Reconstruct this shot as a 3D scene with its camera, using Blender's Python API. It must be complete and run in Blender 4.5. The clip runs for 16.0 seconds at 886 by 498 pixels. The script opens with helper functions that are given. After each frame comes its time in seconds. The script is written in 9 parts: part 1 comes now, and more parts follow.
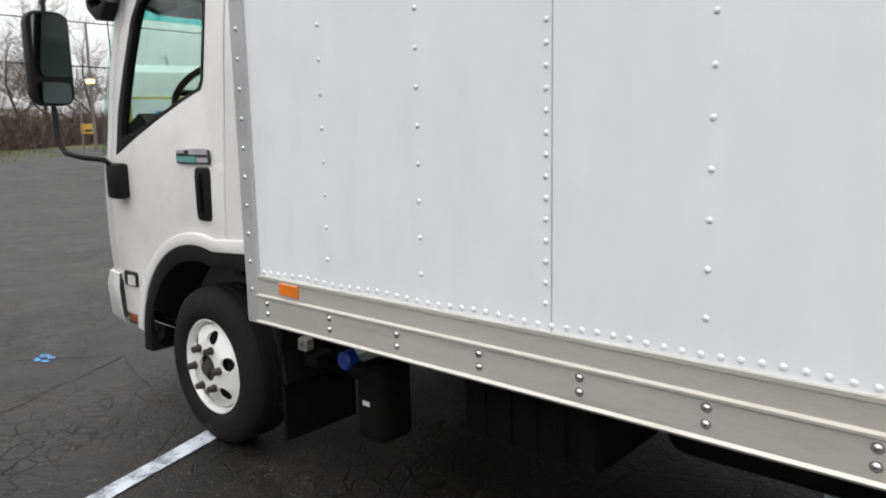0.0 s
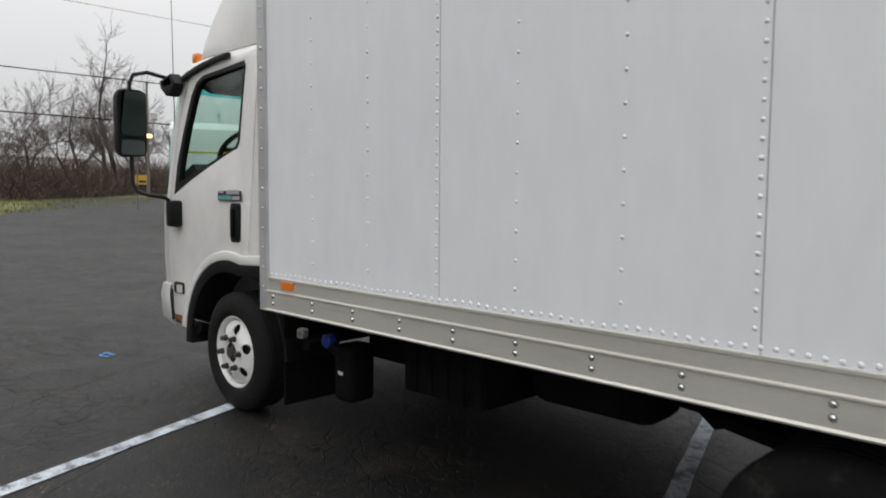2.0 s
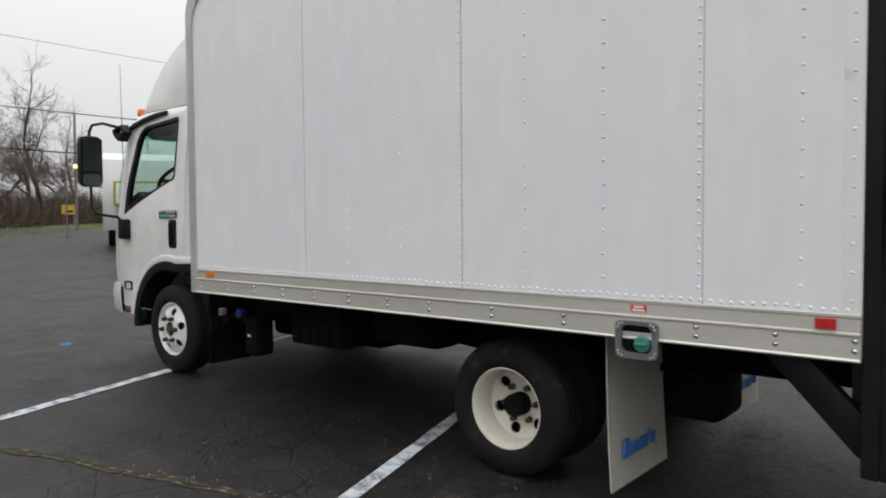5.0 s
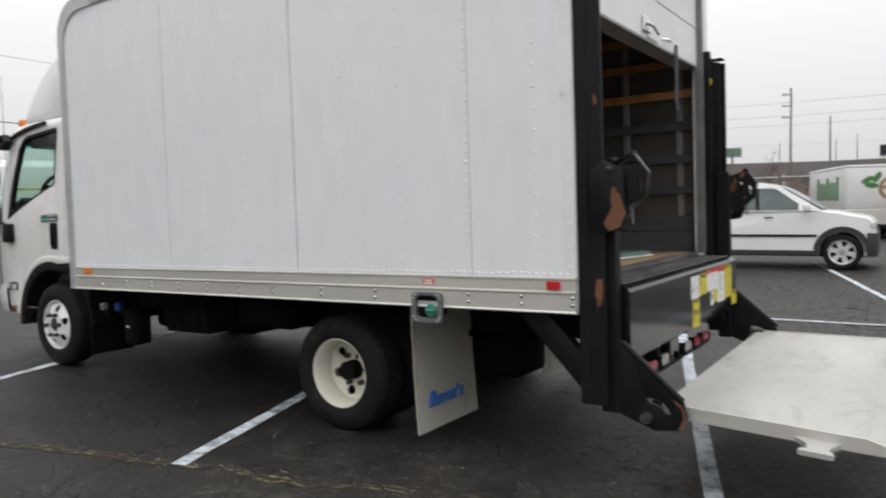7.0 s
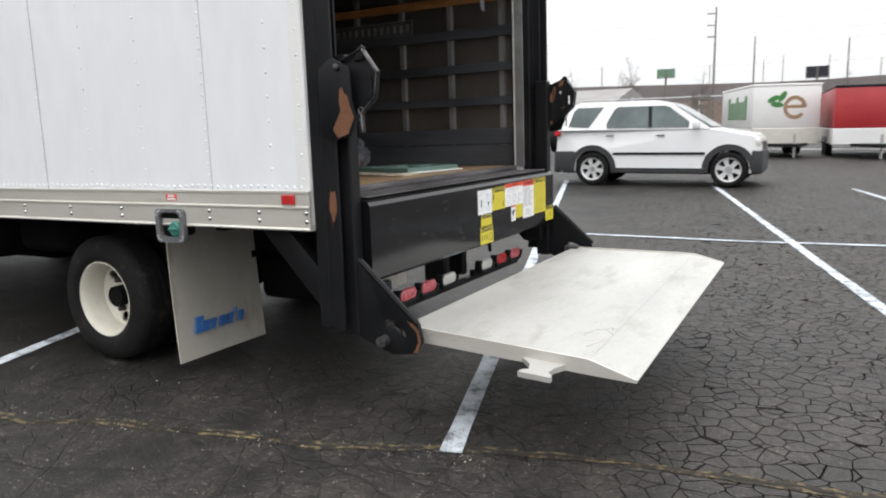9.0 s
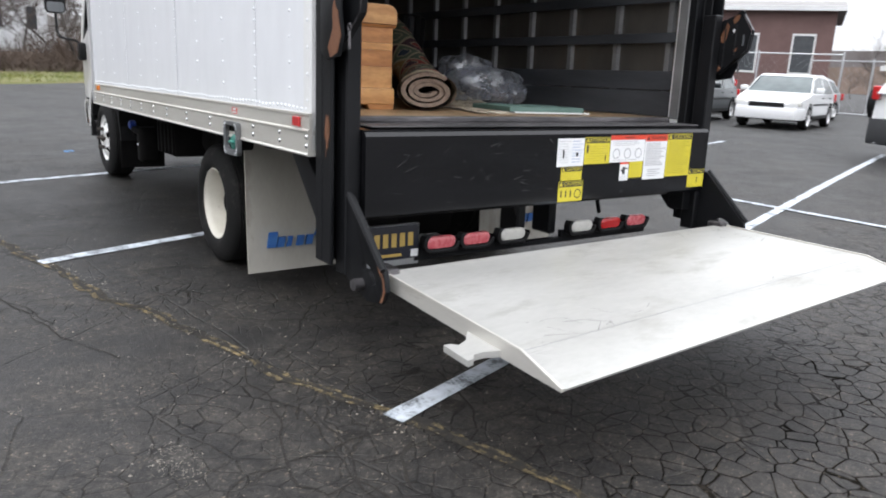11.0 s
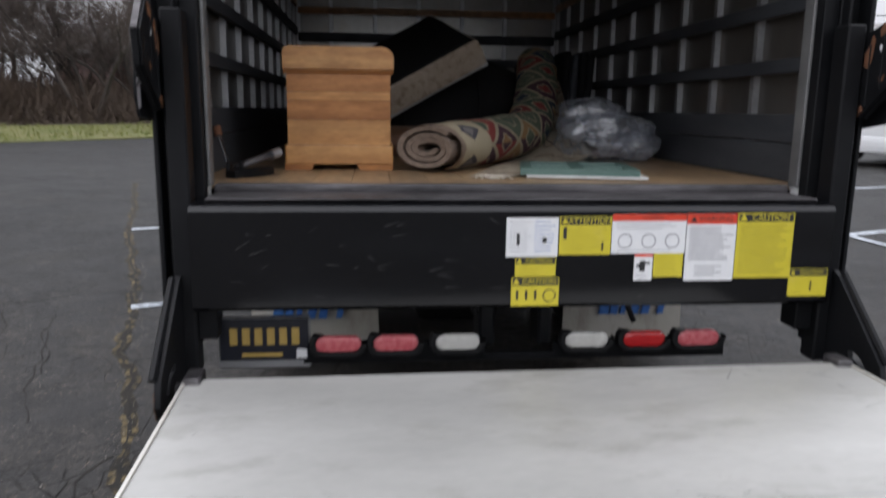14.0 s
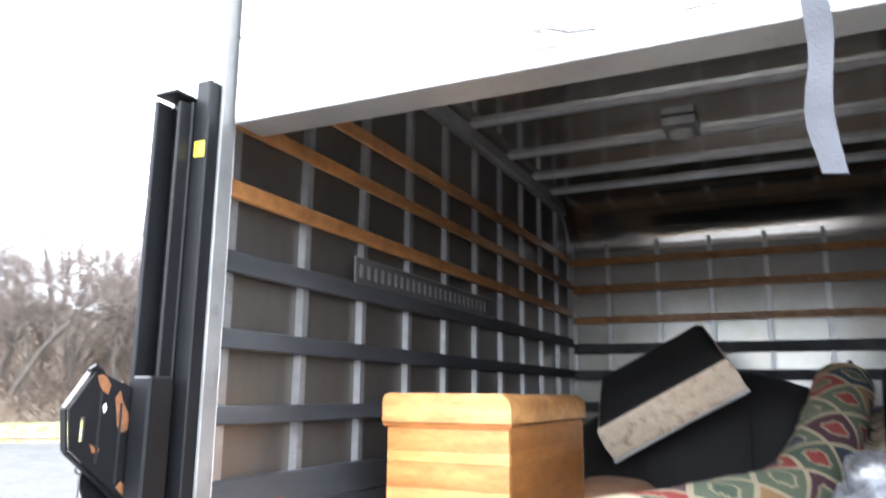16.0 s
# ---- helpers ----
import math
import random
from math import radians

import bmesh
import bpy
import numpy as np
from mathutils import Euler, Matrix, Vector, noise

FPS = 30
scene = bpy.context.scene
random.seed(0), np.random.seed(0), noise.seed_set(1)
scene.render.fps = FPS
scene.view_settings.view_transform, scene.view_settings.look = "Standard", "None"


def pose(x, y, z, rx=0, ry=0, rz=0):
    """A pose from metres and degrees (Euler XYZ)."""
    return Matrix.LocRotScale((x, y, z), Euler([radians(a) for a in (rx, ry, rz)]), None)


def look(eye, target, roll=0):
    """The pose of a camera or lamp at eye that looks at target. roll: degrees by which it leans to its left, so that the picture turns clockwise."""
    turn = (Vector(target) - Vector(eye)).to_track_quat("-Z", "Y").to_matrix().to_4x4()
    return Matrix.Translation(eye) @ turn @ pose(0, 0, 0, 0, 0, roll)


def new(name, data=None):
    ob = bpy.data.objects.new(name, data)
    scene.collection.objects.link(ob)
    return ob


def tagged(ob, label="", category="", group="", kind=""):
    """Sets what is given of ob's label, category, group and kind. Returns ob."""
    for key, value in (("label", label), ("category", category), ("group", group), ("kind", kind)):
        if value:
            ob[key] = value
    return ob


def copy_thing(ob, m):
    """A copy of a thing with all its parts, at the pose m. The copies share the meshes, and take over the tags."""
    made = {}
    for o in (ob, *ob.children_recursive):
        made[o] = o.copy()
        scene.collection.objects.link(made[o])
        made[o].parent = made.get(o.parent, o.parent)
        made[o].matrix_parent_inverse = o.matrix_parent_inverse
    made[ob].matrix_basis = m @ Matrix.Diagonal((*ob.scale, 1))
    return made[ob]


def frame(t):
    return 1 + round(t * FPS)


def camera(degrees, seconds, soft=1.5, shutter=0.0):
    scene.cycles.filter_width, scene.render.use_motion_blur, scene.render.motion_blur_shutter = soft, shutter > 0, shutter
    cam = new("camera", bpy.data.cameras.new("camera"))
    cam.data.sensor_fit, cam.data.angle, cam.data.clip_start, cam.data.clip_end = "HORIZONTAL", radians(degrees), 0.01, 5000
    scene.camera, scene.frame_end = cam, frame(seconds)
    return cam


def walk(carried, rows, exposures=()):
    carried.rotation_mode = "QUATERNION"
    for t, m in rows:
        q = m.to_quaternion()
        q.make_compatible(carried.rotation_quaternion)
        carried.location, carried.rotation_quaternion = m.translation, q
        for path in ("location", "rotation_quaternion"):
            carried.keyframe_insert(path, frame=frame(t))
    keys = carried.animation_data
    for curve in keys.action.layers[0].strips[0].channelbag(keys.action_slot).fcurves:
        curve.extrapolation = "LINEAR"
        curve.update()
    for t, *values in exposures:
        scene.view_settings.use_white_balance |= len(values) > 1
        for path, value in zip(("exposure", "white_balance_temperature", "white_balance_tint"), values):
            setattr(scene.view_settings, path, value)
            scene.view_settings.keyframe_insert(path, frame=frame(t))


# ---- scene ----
cam = camera(62.4, 16.0, soft=1.9, shutter=0.4)
PATH = [
    (0, (-2.078, -2.667, 1.504), (-3.383, -1.191, 1.161), -0.5),
    (0.5, (-1.855, -2.803, 1.49), (-3.193, -1.345, 1.201), -0.7),
    (1, (-1.617, -2.978, 1.494), (-2.929, -1.489, 1.246), -0.1),
    (1.5, (-1.313, -3.07, 1.48), (-2.667, -1.605, 1.341), 2.4),
    (2, (-1.047, -3.199, 1.47), (-2.444, -1.779, 1.287), 1.0),
    (2.5, (-0.809, -3.335, 1.461), (-2.179, -1.896, 1.226), 0.2),
    (3, (-0.522, -3.542, 1.471), (-1.872, -2.071, 1.346), 1.2),
    (3.2, (-0.421, -3.588, 1.488), (-1.774, -2.121, 1.357), 1.1),
    (5.3, (0.604, -4.213, 1.417), (-0.638, -2.648, 1.306), -0.3),
    (5.5, (0.674, -4.241, 1.439), (-0.549, -2.664, 1.307), -0.7),
    (6, (0.941, -4.245, 1.411), (-0.278, -2.664, 1.294), 0.4),
    (6.5, (1.165, -4.298, 1.414), (-0.067, -2.726, 1.311), -0.3),
    (7, (1.368, -4.36, 1.385), (0.254, -2.703, 1.274), -1.1),
    (7.5, (1.562, -4.305, 1.38), (0.539, -2.595, 1.206), -3.4),
    (8, (1.768, -4.121, 1.366), (0.706, -2.436, 1.188), -1.7),
    (8.5, (1.892, -3.897, 1.307), (0.967, -2.14, 1.06), -0.8),
    (9, (1.977, -3.619, 1.299), (1.012, -1.899, 0.974), -1.1),
    (9.5, (2.184, -3.382, 1.271), (0.933, -1.872, 0.877), -0.2),
    (9.7, (2.263, -3.28, 1.272), (0.952, -1.837, 0.825), 0.4),
    (11.8, (2.821, -1.935, 1.236), (1.096, -1.052, 0.742), 0.4),
    (12, (2.844, -1.792, 1.238), (1.081, -1.006, 0.715), -1.0),
    (12.5, (2.937, -1.45, 1.23), (1.086, -0.924, 0.685), -0.9),
    (13, (2.861, -1.135, 1.224), (1.005, -0.661, 0.651), 0.0),
    (13.5, (2.723, -0.808, 1.269), (0.848, -0.438, 0.677), 0.4),
    (14, (2.554, -0.503, 1.345), (0.605, -0.312, 0.938), 0.8),
    (14.5, (2.29, -0.192, 1.43), (0.299, -0.119, 1.253), -0.5),
    (15, (2.046, 0.067, 1.478), (0.06, -0.157, 1.541), -1.9),
    (15.5, (1.808, 0.271, 1.515), (-0.105, -0.282, 1.701), -2.9),
    (16, (1.564, 0.414, 1.587), (-0.216, -0.425, 1.946), 0.1),
]
walk(cam, [(t, look(eye, target, roll)) for t, eye, target, roll in PATH], [(0, 0.22, 6500, 10), (0.5, 0.2, 6500, 10), (1, -0.05, 6500, 10), (1.5, -0.2, 6500, 10), (2, -0.28, 6500, 10), (2.5, -0.1, 6500, 10), (3, -0.06, 6500, 10), (5.5, -0.22, 6500, 10), (6, -0.22, 6500, 10), (7, -0.1, 6500, 10), (8.5, 0.3, 6500, 10), (9.5, 0.45, 6400, 10), (12, 0.62, 6150, 14), (12.5, 0.38, 6150, 15), (13.5, 0.22, 6150, 15), (14, -0.06, 6150, 14), (14.5, 1.3, 5800, 10), (15, 1.58, 5800, 10), (15.5, 1.72, 5820, 10), (16, 3.12, 5900, 10)])

# ---- world and light ----
world = bpy.data.worlds.new("overcast")
scene.world = world
world.use_nodes = True
wn = world.node_tree
wn.nodes.clear()
w_out = wn.nodes.new("ShaderNodeOutputWorld")
w_bg = wn.nodes.new("ShaderNodeBackground")
w_sky = wn.nodes.new("ShaderNodeTexSky")
w_sky.sky_type = "NISHITA"
w_sky.sun_disc = False
w_sky.sun_elevation, w_sky.sun_rotation = radians(48), radians(155)
w_sky.air_density, w_sky.dust_density, w_sky.ozone_density = 1.0, 4.0, 1.0
w_hsv = wn.nodes.new("ShaderNodeHueSaturation")
w_hsv.inputs["Saturation"].default_value = 0.12
w_hsv.inputs["Value"].default_value = 0.1
w_mix = wn.nodes.new("ShaderNodeMixRGB")
w_mix.inputs["Fac"].default_value = 0.85
# an overcast vault: three times as bright overhead as at the horizon
w_tc, w_sep, w_up, w_tint = (wn.nodes.new("ShaderNode" + k) for k in ("TexCoord", "SeparateXYZ", "MapRange", "MixRGB"))
w_up.inputs["From Min"].default_value, w_up.inputs["From Max"].default_value = 0.0, 1.0
w_up.inputs["To Min"].default_value, w_up.inputs["To Max"].default_value = 0.78, 2.5
w_tint.blend_type = "MULTIPLY"
w_tint.inputs["Fac"].default_value = 1.0
w_tint.inputs["Color1"].default_value = (0.985, 0.99, 1.0, 1)
wn.links.new(w_tc.outputs["Generated"], w_sep.inputs["Vector"])
wn.links.new(w_sep.outputs["Z"], w_up.inputs["Value"])
wn.links.new(w_up.outputs["Result"], w_tint.inputs["Color2"])
wn.links.new(w_tint.outputs["Color"], w_mix.inputs["Color2"])
wn.links.new(w_sky.outputs["Color"], w_hsv.inputs["Color"])
wn.links.new(w_hsv.outputs["Color"], w_mix.inputs["Color1"])
wn.links.new(w_mix.outputs["Color"], w_bg.inputs["Color"])
wn.links.new(w_bg.outputs["Background"], w_out.inputs["Surface"])
w_bg.inputs["Strength"].default_value = 1.0

sun = new("sun", bpy.data.lights.new("sun", "SUN"))
sun.data.energy, sun.data.angle, sun.data.color = 0.5, radians(40), (1.0, 0.97, 0.93)
sun.matrix_world = look((3, -5, 12), (0, 0, 0))


# ---- materials ----
def nodes_of(name):
    m = bpy.data.materials.new(name)
    m.use_nodes = True
    nt = m.node_tree
    return m, nt, nt.nodes["Principled BSDF"]


def coords(nt, stretch=(1, 1, 1), turn=(0, 0, 0), kind="Object"):
    tc = nt.nodes.new("ShaderNodeTexCoord")
    mp = nt.nodes.new("ShaderNodeMapping")
    mp.inputs["Scale"].default_value = stretch
    mp.inputs["Rotation"].default_value = turn
    nt.links.new(tc.outputs[kind], mp.inputs["Vector"])
    return mp.outputs["Vector"]


def noise_of(nt, vec, scale, detail=4, rough=0.55):
    n = nt.nodes.new("ShaderNodeTexNoise")
    n.inputs["Scale"].default_value, n.inputs["Detail"].default_value, n.inputs["Roughness"].default_value = scale, detail, rough
    nt.links.new(vec, n.inputs["Vector"])
    return n.outputs["Fac"]


def ramp_of(nt, fac, lo, hi, c0=(0, 0, 0, 1), c1=(1, 1, 1, 1)):
    r = nt.nodes.new("ShaderNodeValToRGB")
    r.color_ramp.elements[0].position, r.color_ramp.elements[1].position = lo, hi
    r.color_ramp.elements[0].color, r.color_ramp.elements[1].color = c0, c1
    nt.links.new(fac, r.inputs["Fac"])
    return r.outputs["Color"]


def mix_of(nt, fac, a, b, mode="MIX"):
    x = nt.nodes.new("ShaderNodeMixRGB")
    x.blend_type = mode
    for v, k in ((fac, "Fac"), (a, "Color1"), (b, "Color2")):
        if isinstance(v, (int, float)):
            x.inputs[k].default_value = v if k == "Fac" else (v, v, v, 1)
        elif isinstance(v, tuple):
            x.inputs[k].default_value = (*v[:3], 1)
        else:
            nt.links.new(v, x.inputs[k])
    return x.outputs["Color"]


def math_of(nt, op, a, b=0.0):
    x = nt.nodes.new("ShaderNodeMath")
    x.operation = op
    for v, k in ((a, 0), (b, 1)):
        if isinstance(v, (int, float)):
            x.inputs[k].default_value = v
        else:
            nt.links.new(v, x.inputs[k])
    return x.outputs["Value"]


def bump_of(nt, bsdf, height, strength, dist=0.01):
    b = nt.nodes.new("ShaderNodeBump")
    b.inputs["Strength"].default_value, b.inputs["Distance"].default_value = strength, dist
    nt.links.new(height, b.inputs["Height"])
    nt.links.new(b.outputs["Normal"], bsdf.inputs["Normal"])


def stuff(name, c1, c2, scale=3.0, rough=(0.5, 0.65), metal=0.0, bump=0.15, fine=120.0, dirt=None, stretch=(1, 1, 1), coat=0.0, vary=0.0, depth=0.004, spec=0.5):
    """A surface with large patches, fine grain, an optional dirt colour (colour, share, scale) and relief."""
    m, nt, b = nodes_of(name)
    v = coords(nt, stretch)
    big, small = noise_of(nt, v, scale, 5, 0.6), noise_of(nt, v, fine, 3)
    col = mix_of(nt, ramp_of(nt, big, 0.3, 0.7), c1, c2)
    col = mix_of(nt, 0.22, col, mix_of(nt, small, 0.35, 1.0), "MULTIPLY")
    if dirt:
        d = noise_of(nt, v, dirt[2], 7, 0.7)
        col = mix_of(nt, ramp_of(nt, d, 1 - dirt[1] - 0.08, 1 - dirt[1] + 0.1), col, dirt[0])
    if vary:
        info = nt.nodes.new("ShaderNodeObjectInfo")
        col = mix_of(nt, 1.0, col, ramp_of(nt, info.outputs["Random"], 0, 1, (1 - vary,) * 3 + (1,), (1 + vary,) * 3 + (1,)), "MULTIPLY")
    nt.links.new(col, b.inputs["Base Color"])
    rr = nt.nodes.new("ShaderNodeMapRange")
    rr.inputs["To Min"].default_value, rr.inputs["To Max"].default_value = rough
    nt.links.new(big, rr.inputs["Value"])
    nt.links.new(rr.outputs["Result"], b.inputs["Roughness"])
    b.inputs["Metallic"].default_value = metal
    b.inputs["Coat Weight"].default_value = coat
    b.inputs["Specular IOR Level"].default_value = spec
    b.inputs["Coat Roughness"].default_value = 0.08
    if bump:
        bump_of(nt, b, math_of(nt, "ADD", small, math_of(nt, "MULTIPLY", big, 2.0)), bump, depth)
    return m


def glow(name, colour, strength):
    m, nt, b = nodes_of(name)
    b.inputs["Base Color"].default_value = (*colour, 1)
    b.inputs["Emission Color"].default_value = (*colour, 1)
    b.inputs["Emission Strength"].default_value = strength
    return m


def glass_of(name, tint, rough=0.0, see=0.75):
    """Thin pane: a see-through tint with a clear gloss."""
    m, nt, b = nodes_of(name)
    nt.nodes.remove(b)
    out = nt.nodes["Material Output"]
    tr, gl, mx = (nt.nodes.new("ShaderNode" + k) for k in ("BsdfTransparent", "BsdfGlossy", "MixShader"))
    tr.inputs["Color"].default_value = (*tint, 1)
    gl.inputs["Roughness"].default_value = rough
    mx.inputs["Fac"].default_value = 0.09
    nt.links.new(tr.outputs["BSDF"], mx.inputs[1])
    nt.links.new(gl.outputs["BSDF"], mx.inputs[2])
    nt.links.new(mx.outputs["Shader"], out.inputs["Surface"])
    return m


def asphalt():
    m, nt, b = nodes_of("asphalt")
    v = coords(nt)
    big, mid, fine = noise_of(nt, v, 0.35, 6, 0.65), noise_of(nt, v, 3.2, 6, 0.7), noise_of(nt, v, 90, 3, 0.7)
    chip = nt.nodes.new("ShaderNodeTexVoronoi")
    chip.inputs["Scale"].default_value = 110
    nt.links.new(v, chip.inputs["Vector"])
    col = mix_of(nt, ramp_of(nt, big, 0.3, 0.7), (0.015, 0.015, 0.016), (0.03, 0.0295, 0.029))
    col = mix_of(nt, ramp_of(nt, mid, 0.45, 0.75), col, (0.046, 0.044, 0.041))
    # light stones showing in the worn surface
    stones = ramp_of(nt, chip.outputs["Distance"], 0.18, 0.42, (1, 1, 1, 1), (0, 0, 0, 1))
    pick = ramp_of(nt, chip.outputs["Color"], 0.55, 0.8)
    stones = math_of(nt, "MULTIPLY", stones, pick)
    col = mix_of(nt, math_of(nt, "MULTIPLY", math_of(nt, "MULTIPLY", stones, 0.75), ramp_of(nt, noise_of(nt, v, 5, 5, 0.75), 0.4, 0.66)), col, (0.24, 0.22, 0.195))
    # fallen seeds and bits in drifts
    bits = ramp_of(nt, noise_of(nt, v, 64, 2, 0.5), 0.66, 0.7)
    drift = ramp_of(nt, noise_of(nt, v, 1.1, 5, 0.65), 0.52, 0.68)
    col = mix_of(nt, math_of(nt, "MULTIPLY", bits, drift), col, (0.2, 0.17, 0.12))
    # crazing: a coarse net and a finer one inside the worn patches
    warp = nt.nodes.new("ShaderNodeVectorMath")
    warp.operation = "ADD"
    wn_ = nt.nodes.new("ShaderNodeTexNoise")
    wn_.inputs["Scale"].default_value = 2.2
    wn_.inputs["Detail"].default_value = 5
    wsc = nt.nodes.new("ShaderNodeVectorMath")
    wsc.operation = "SCALE"
    wsc.inputs["Scale"].default_value = 0.11
    nt.links.new(v, wn_.inputs["Vector"])
    nt.links.new(wn_.outputs["Color"], wsc.inputs[0])
    nt.links.new(v, warp.inputs[0])
    nt.links.new(wsc.outputs["Vector"], warp.inputs[1])
    lines = []
    for scale, width in ((10.5, 0.058), (1.1, 0.0075)):
        vo = nt.nodes.new("ShaderNodeTexVoronoi")
        vo.feature = "DISTANCE_TO_EDGE"
        vo.inputs["Scale"].default_value = scale
        nt.links.new(warp.outputs["Vector"], vo.inputs["Vector"])
        thin = math_of(nt, "ADD", vo.outputs["Distance"], math_of(nt, "MULTIPLY", math_of(nt, "SUBTRACT", noise_of(nt, v, 7, 4, 0.7), 0.45), width * 1.3))
        lines.append(ramp_of(nt, thin, width * 0.4, width * 0.8, (1, 1, 1, 1), (0, 0, 0, 1)))
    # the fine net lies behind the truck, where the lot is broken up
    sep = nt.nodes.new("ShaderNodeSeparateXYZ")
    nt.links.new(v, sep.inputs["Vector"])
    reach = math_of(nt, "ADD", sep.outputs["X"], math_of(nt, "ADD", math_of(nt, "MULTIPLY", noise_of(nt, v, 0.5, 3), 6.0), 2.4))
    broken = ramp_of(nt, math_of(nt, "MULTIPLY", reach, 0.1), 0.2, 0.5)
    patch = ramp_of(nt, noise_of(nt, v, 0.6, 4, 0.6), 0.42, 0.6)
    tired = math_of(nt, "ADD", sep.outputs["X"], math_of(nt, "ADD", math_of(nt, "MULTIPLY", sep.outputs["Y"], 0.3), math_of(nt, "MULTIPLY", noise_of(nt, v, 0.9, 5, 0.65), 3.0)))
    tired = ramp_of(nt, math_of(nt, "MULTIPLY", tired, 0.1), 0.165, 0.3)
    net = math_of(nt, "MAXIMUM", math_of(nt, "MULTIPLY", lines[0], math_of(nt, "MAXIMUM", tired, math_of(nt, "MULTIPLY", patch, 0.62))), math_of(nt, "MULTIPLY", lines[1], 0.28))
    col = mix_of(nt, math_of(nt, "MULTIPLY", net, 0.66), col, (0.004, 0.0038, 0.0035))
    # truck shade put in as darker colour ahead of the broken zone; dusty drifts
    shade_ahead = math_of(nt, "SUBTRACT", 1.0, math_of(nt, "MULTIPLY", math_of(nt, "SUBTRACT", 1.0, broken), 0.86))
    col = mix_of(nt, 1.0, col, shade_ahead, "MULTIPLY")
    dust = ramp_of(nt, noise_of(nt, v, 0.8, 7, 0.72), 0.5, 0.72)
    col = mix_of(nt, math_of(nt, "MULTIPLY", dust, 0.21), col, (0.085, 0.079, 0.07))
    worn = ramp_of(nt, noise_of(nt, v, 2.6, 7, 0.75), 0.56, 0.7)
    col = mix_of(nt, math_of(nt, "MULTIPLY", worn, 0.24), col, (0.11, 0.103, 0.092))
    flecks = math_of(nt, "MULTIPLY", ramp_of(nt, noise_of(nt, v, 85, 2, 0.5), 0.65, 0.69), ramp_of(nt, noise_of(nt, v, 1.7, 5, 0.7), 0.4, 0.52))
    col = mix_of(nt, flecks, col, (0.2, 0.178, 0.145))
    speck = ramp_of(nt, noise_of(nt, v, 38, 4, 0.8), 0.36, 0.66, (0.36,) * 3 + (1,), (1.42, 1.39, 1.34, 1))
    col = mix_of(nt, 1.0, col, speck, "MULTIPLY")
    mottle = ramp_of(nt, noise_of(nt, v, 4.3, 8, 0.82), 0.36, 0.66, (0.5, 0.49, 0.485, 1), (1.5, 1.46, 1.4, 1))
    col = mix_of(nt, 1.0, col, mottle, "MULTIPLY")
    grit = ramp_of(nt, noise_of(nt, v, 13, 7, 0.8), 0.34, 0.68, (0.42, 0.41, 0.405, 1), (1.38, 1.33, 1.28, 1))
    col = mix_of(nt, 1.0, col, grit, "MULTIPLY")
    nt.links.new(col, b.inputs["Base Color"])
    nt.links.new(math_of(nt, "MULTIPLY", math_of(nt, "SUBTRACT", 1.0, net), 0.4), b.inputs["Specular IOR Level"])
    nt.links.new(ramp_of(nt, mid, 0.2, 0.8, (0.5,) * 3 + (1,), (0.68,) * 3 + (1,)), b.inputs["Roughness"])
    hgt = math_of(nt, "SUBTRACT", math_of(nt, "ADD", math_of(nt, "MULTIPLY", fine, 0.5), math_of(nt, "MULTIPLY", stones, 0.35)), math_of(nt, "MULTIPLY", net, 1.6))
    bump_of(nt, b, hgt, 0.7, 0.009)
    return m


def line_paint():
    m, nt, b = nodes_of("line_paint")
    v = coords(nt)
    wear = noise_of(nt, v, 9, 8, 0.72)
    fine = noise_of(nt, v, 70, 4, 0.7)
    col = mix_of(nt, ramp_of(nt, wear, 0.36, 0.6), (0.33, 0.365, 0.40), (0.56, 0.60, 0.645))
    gone = math_of(nt, "MULTIPLY", ramp_of(nt, math_of(nt, "ADD", math_of(nt, "MULTIPLY", wear, 0.6), math_of(nt, "MULTIPLY", fine, 0.4)), 0.40, 0.5, (1, 1, 1, 1), (0, 0, 0, 1)), 0.85)
    col = mix_of(nt, gone, col, (0.07, 0.07, 0.07))
    nt.links.new(col, b.inputs["Base Color"])
    b.inputs["Roughness"].default_value = 0.8
    bump_of(nt, b, fine, 0.4, 0.004)
    return m


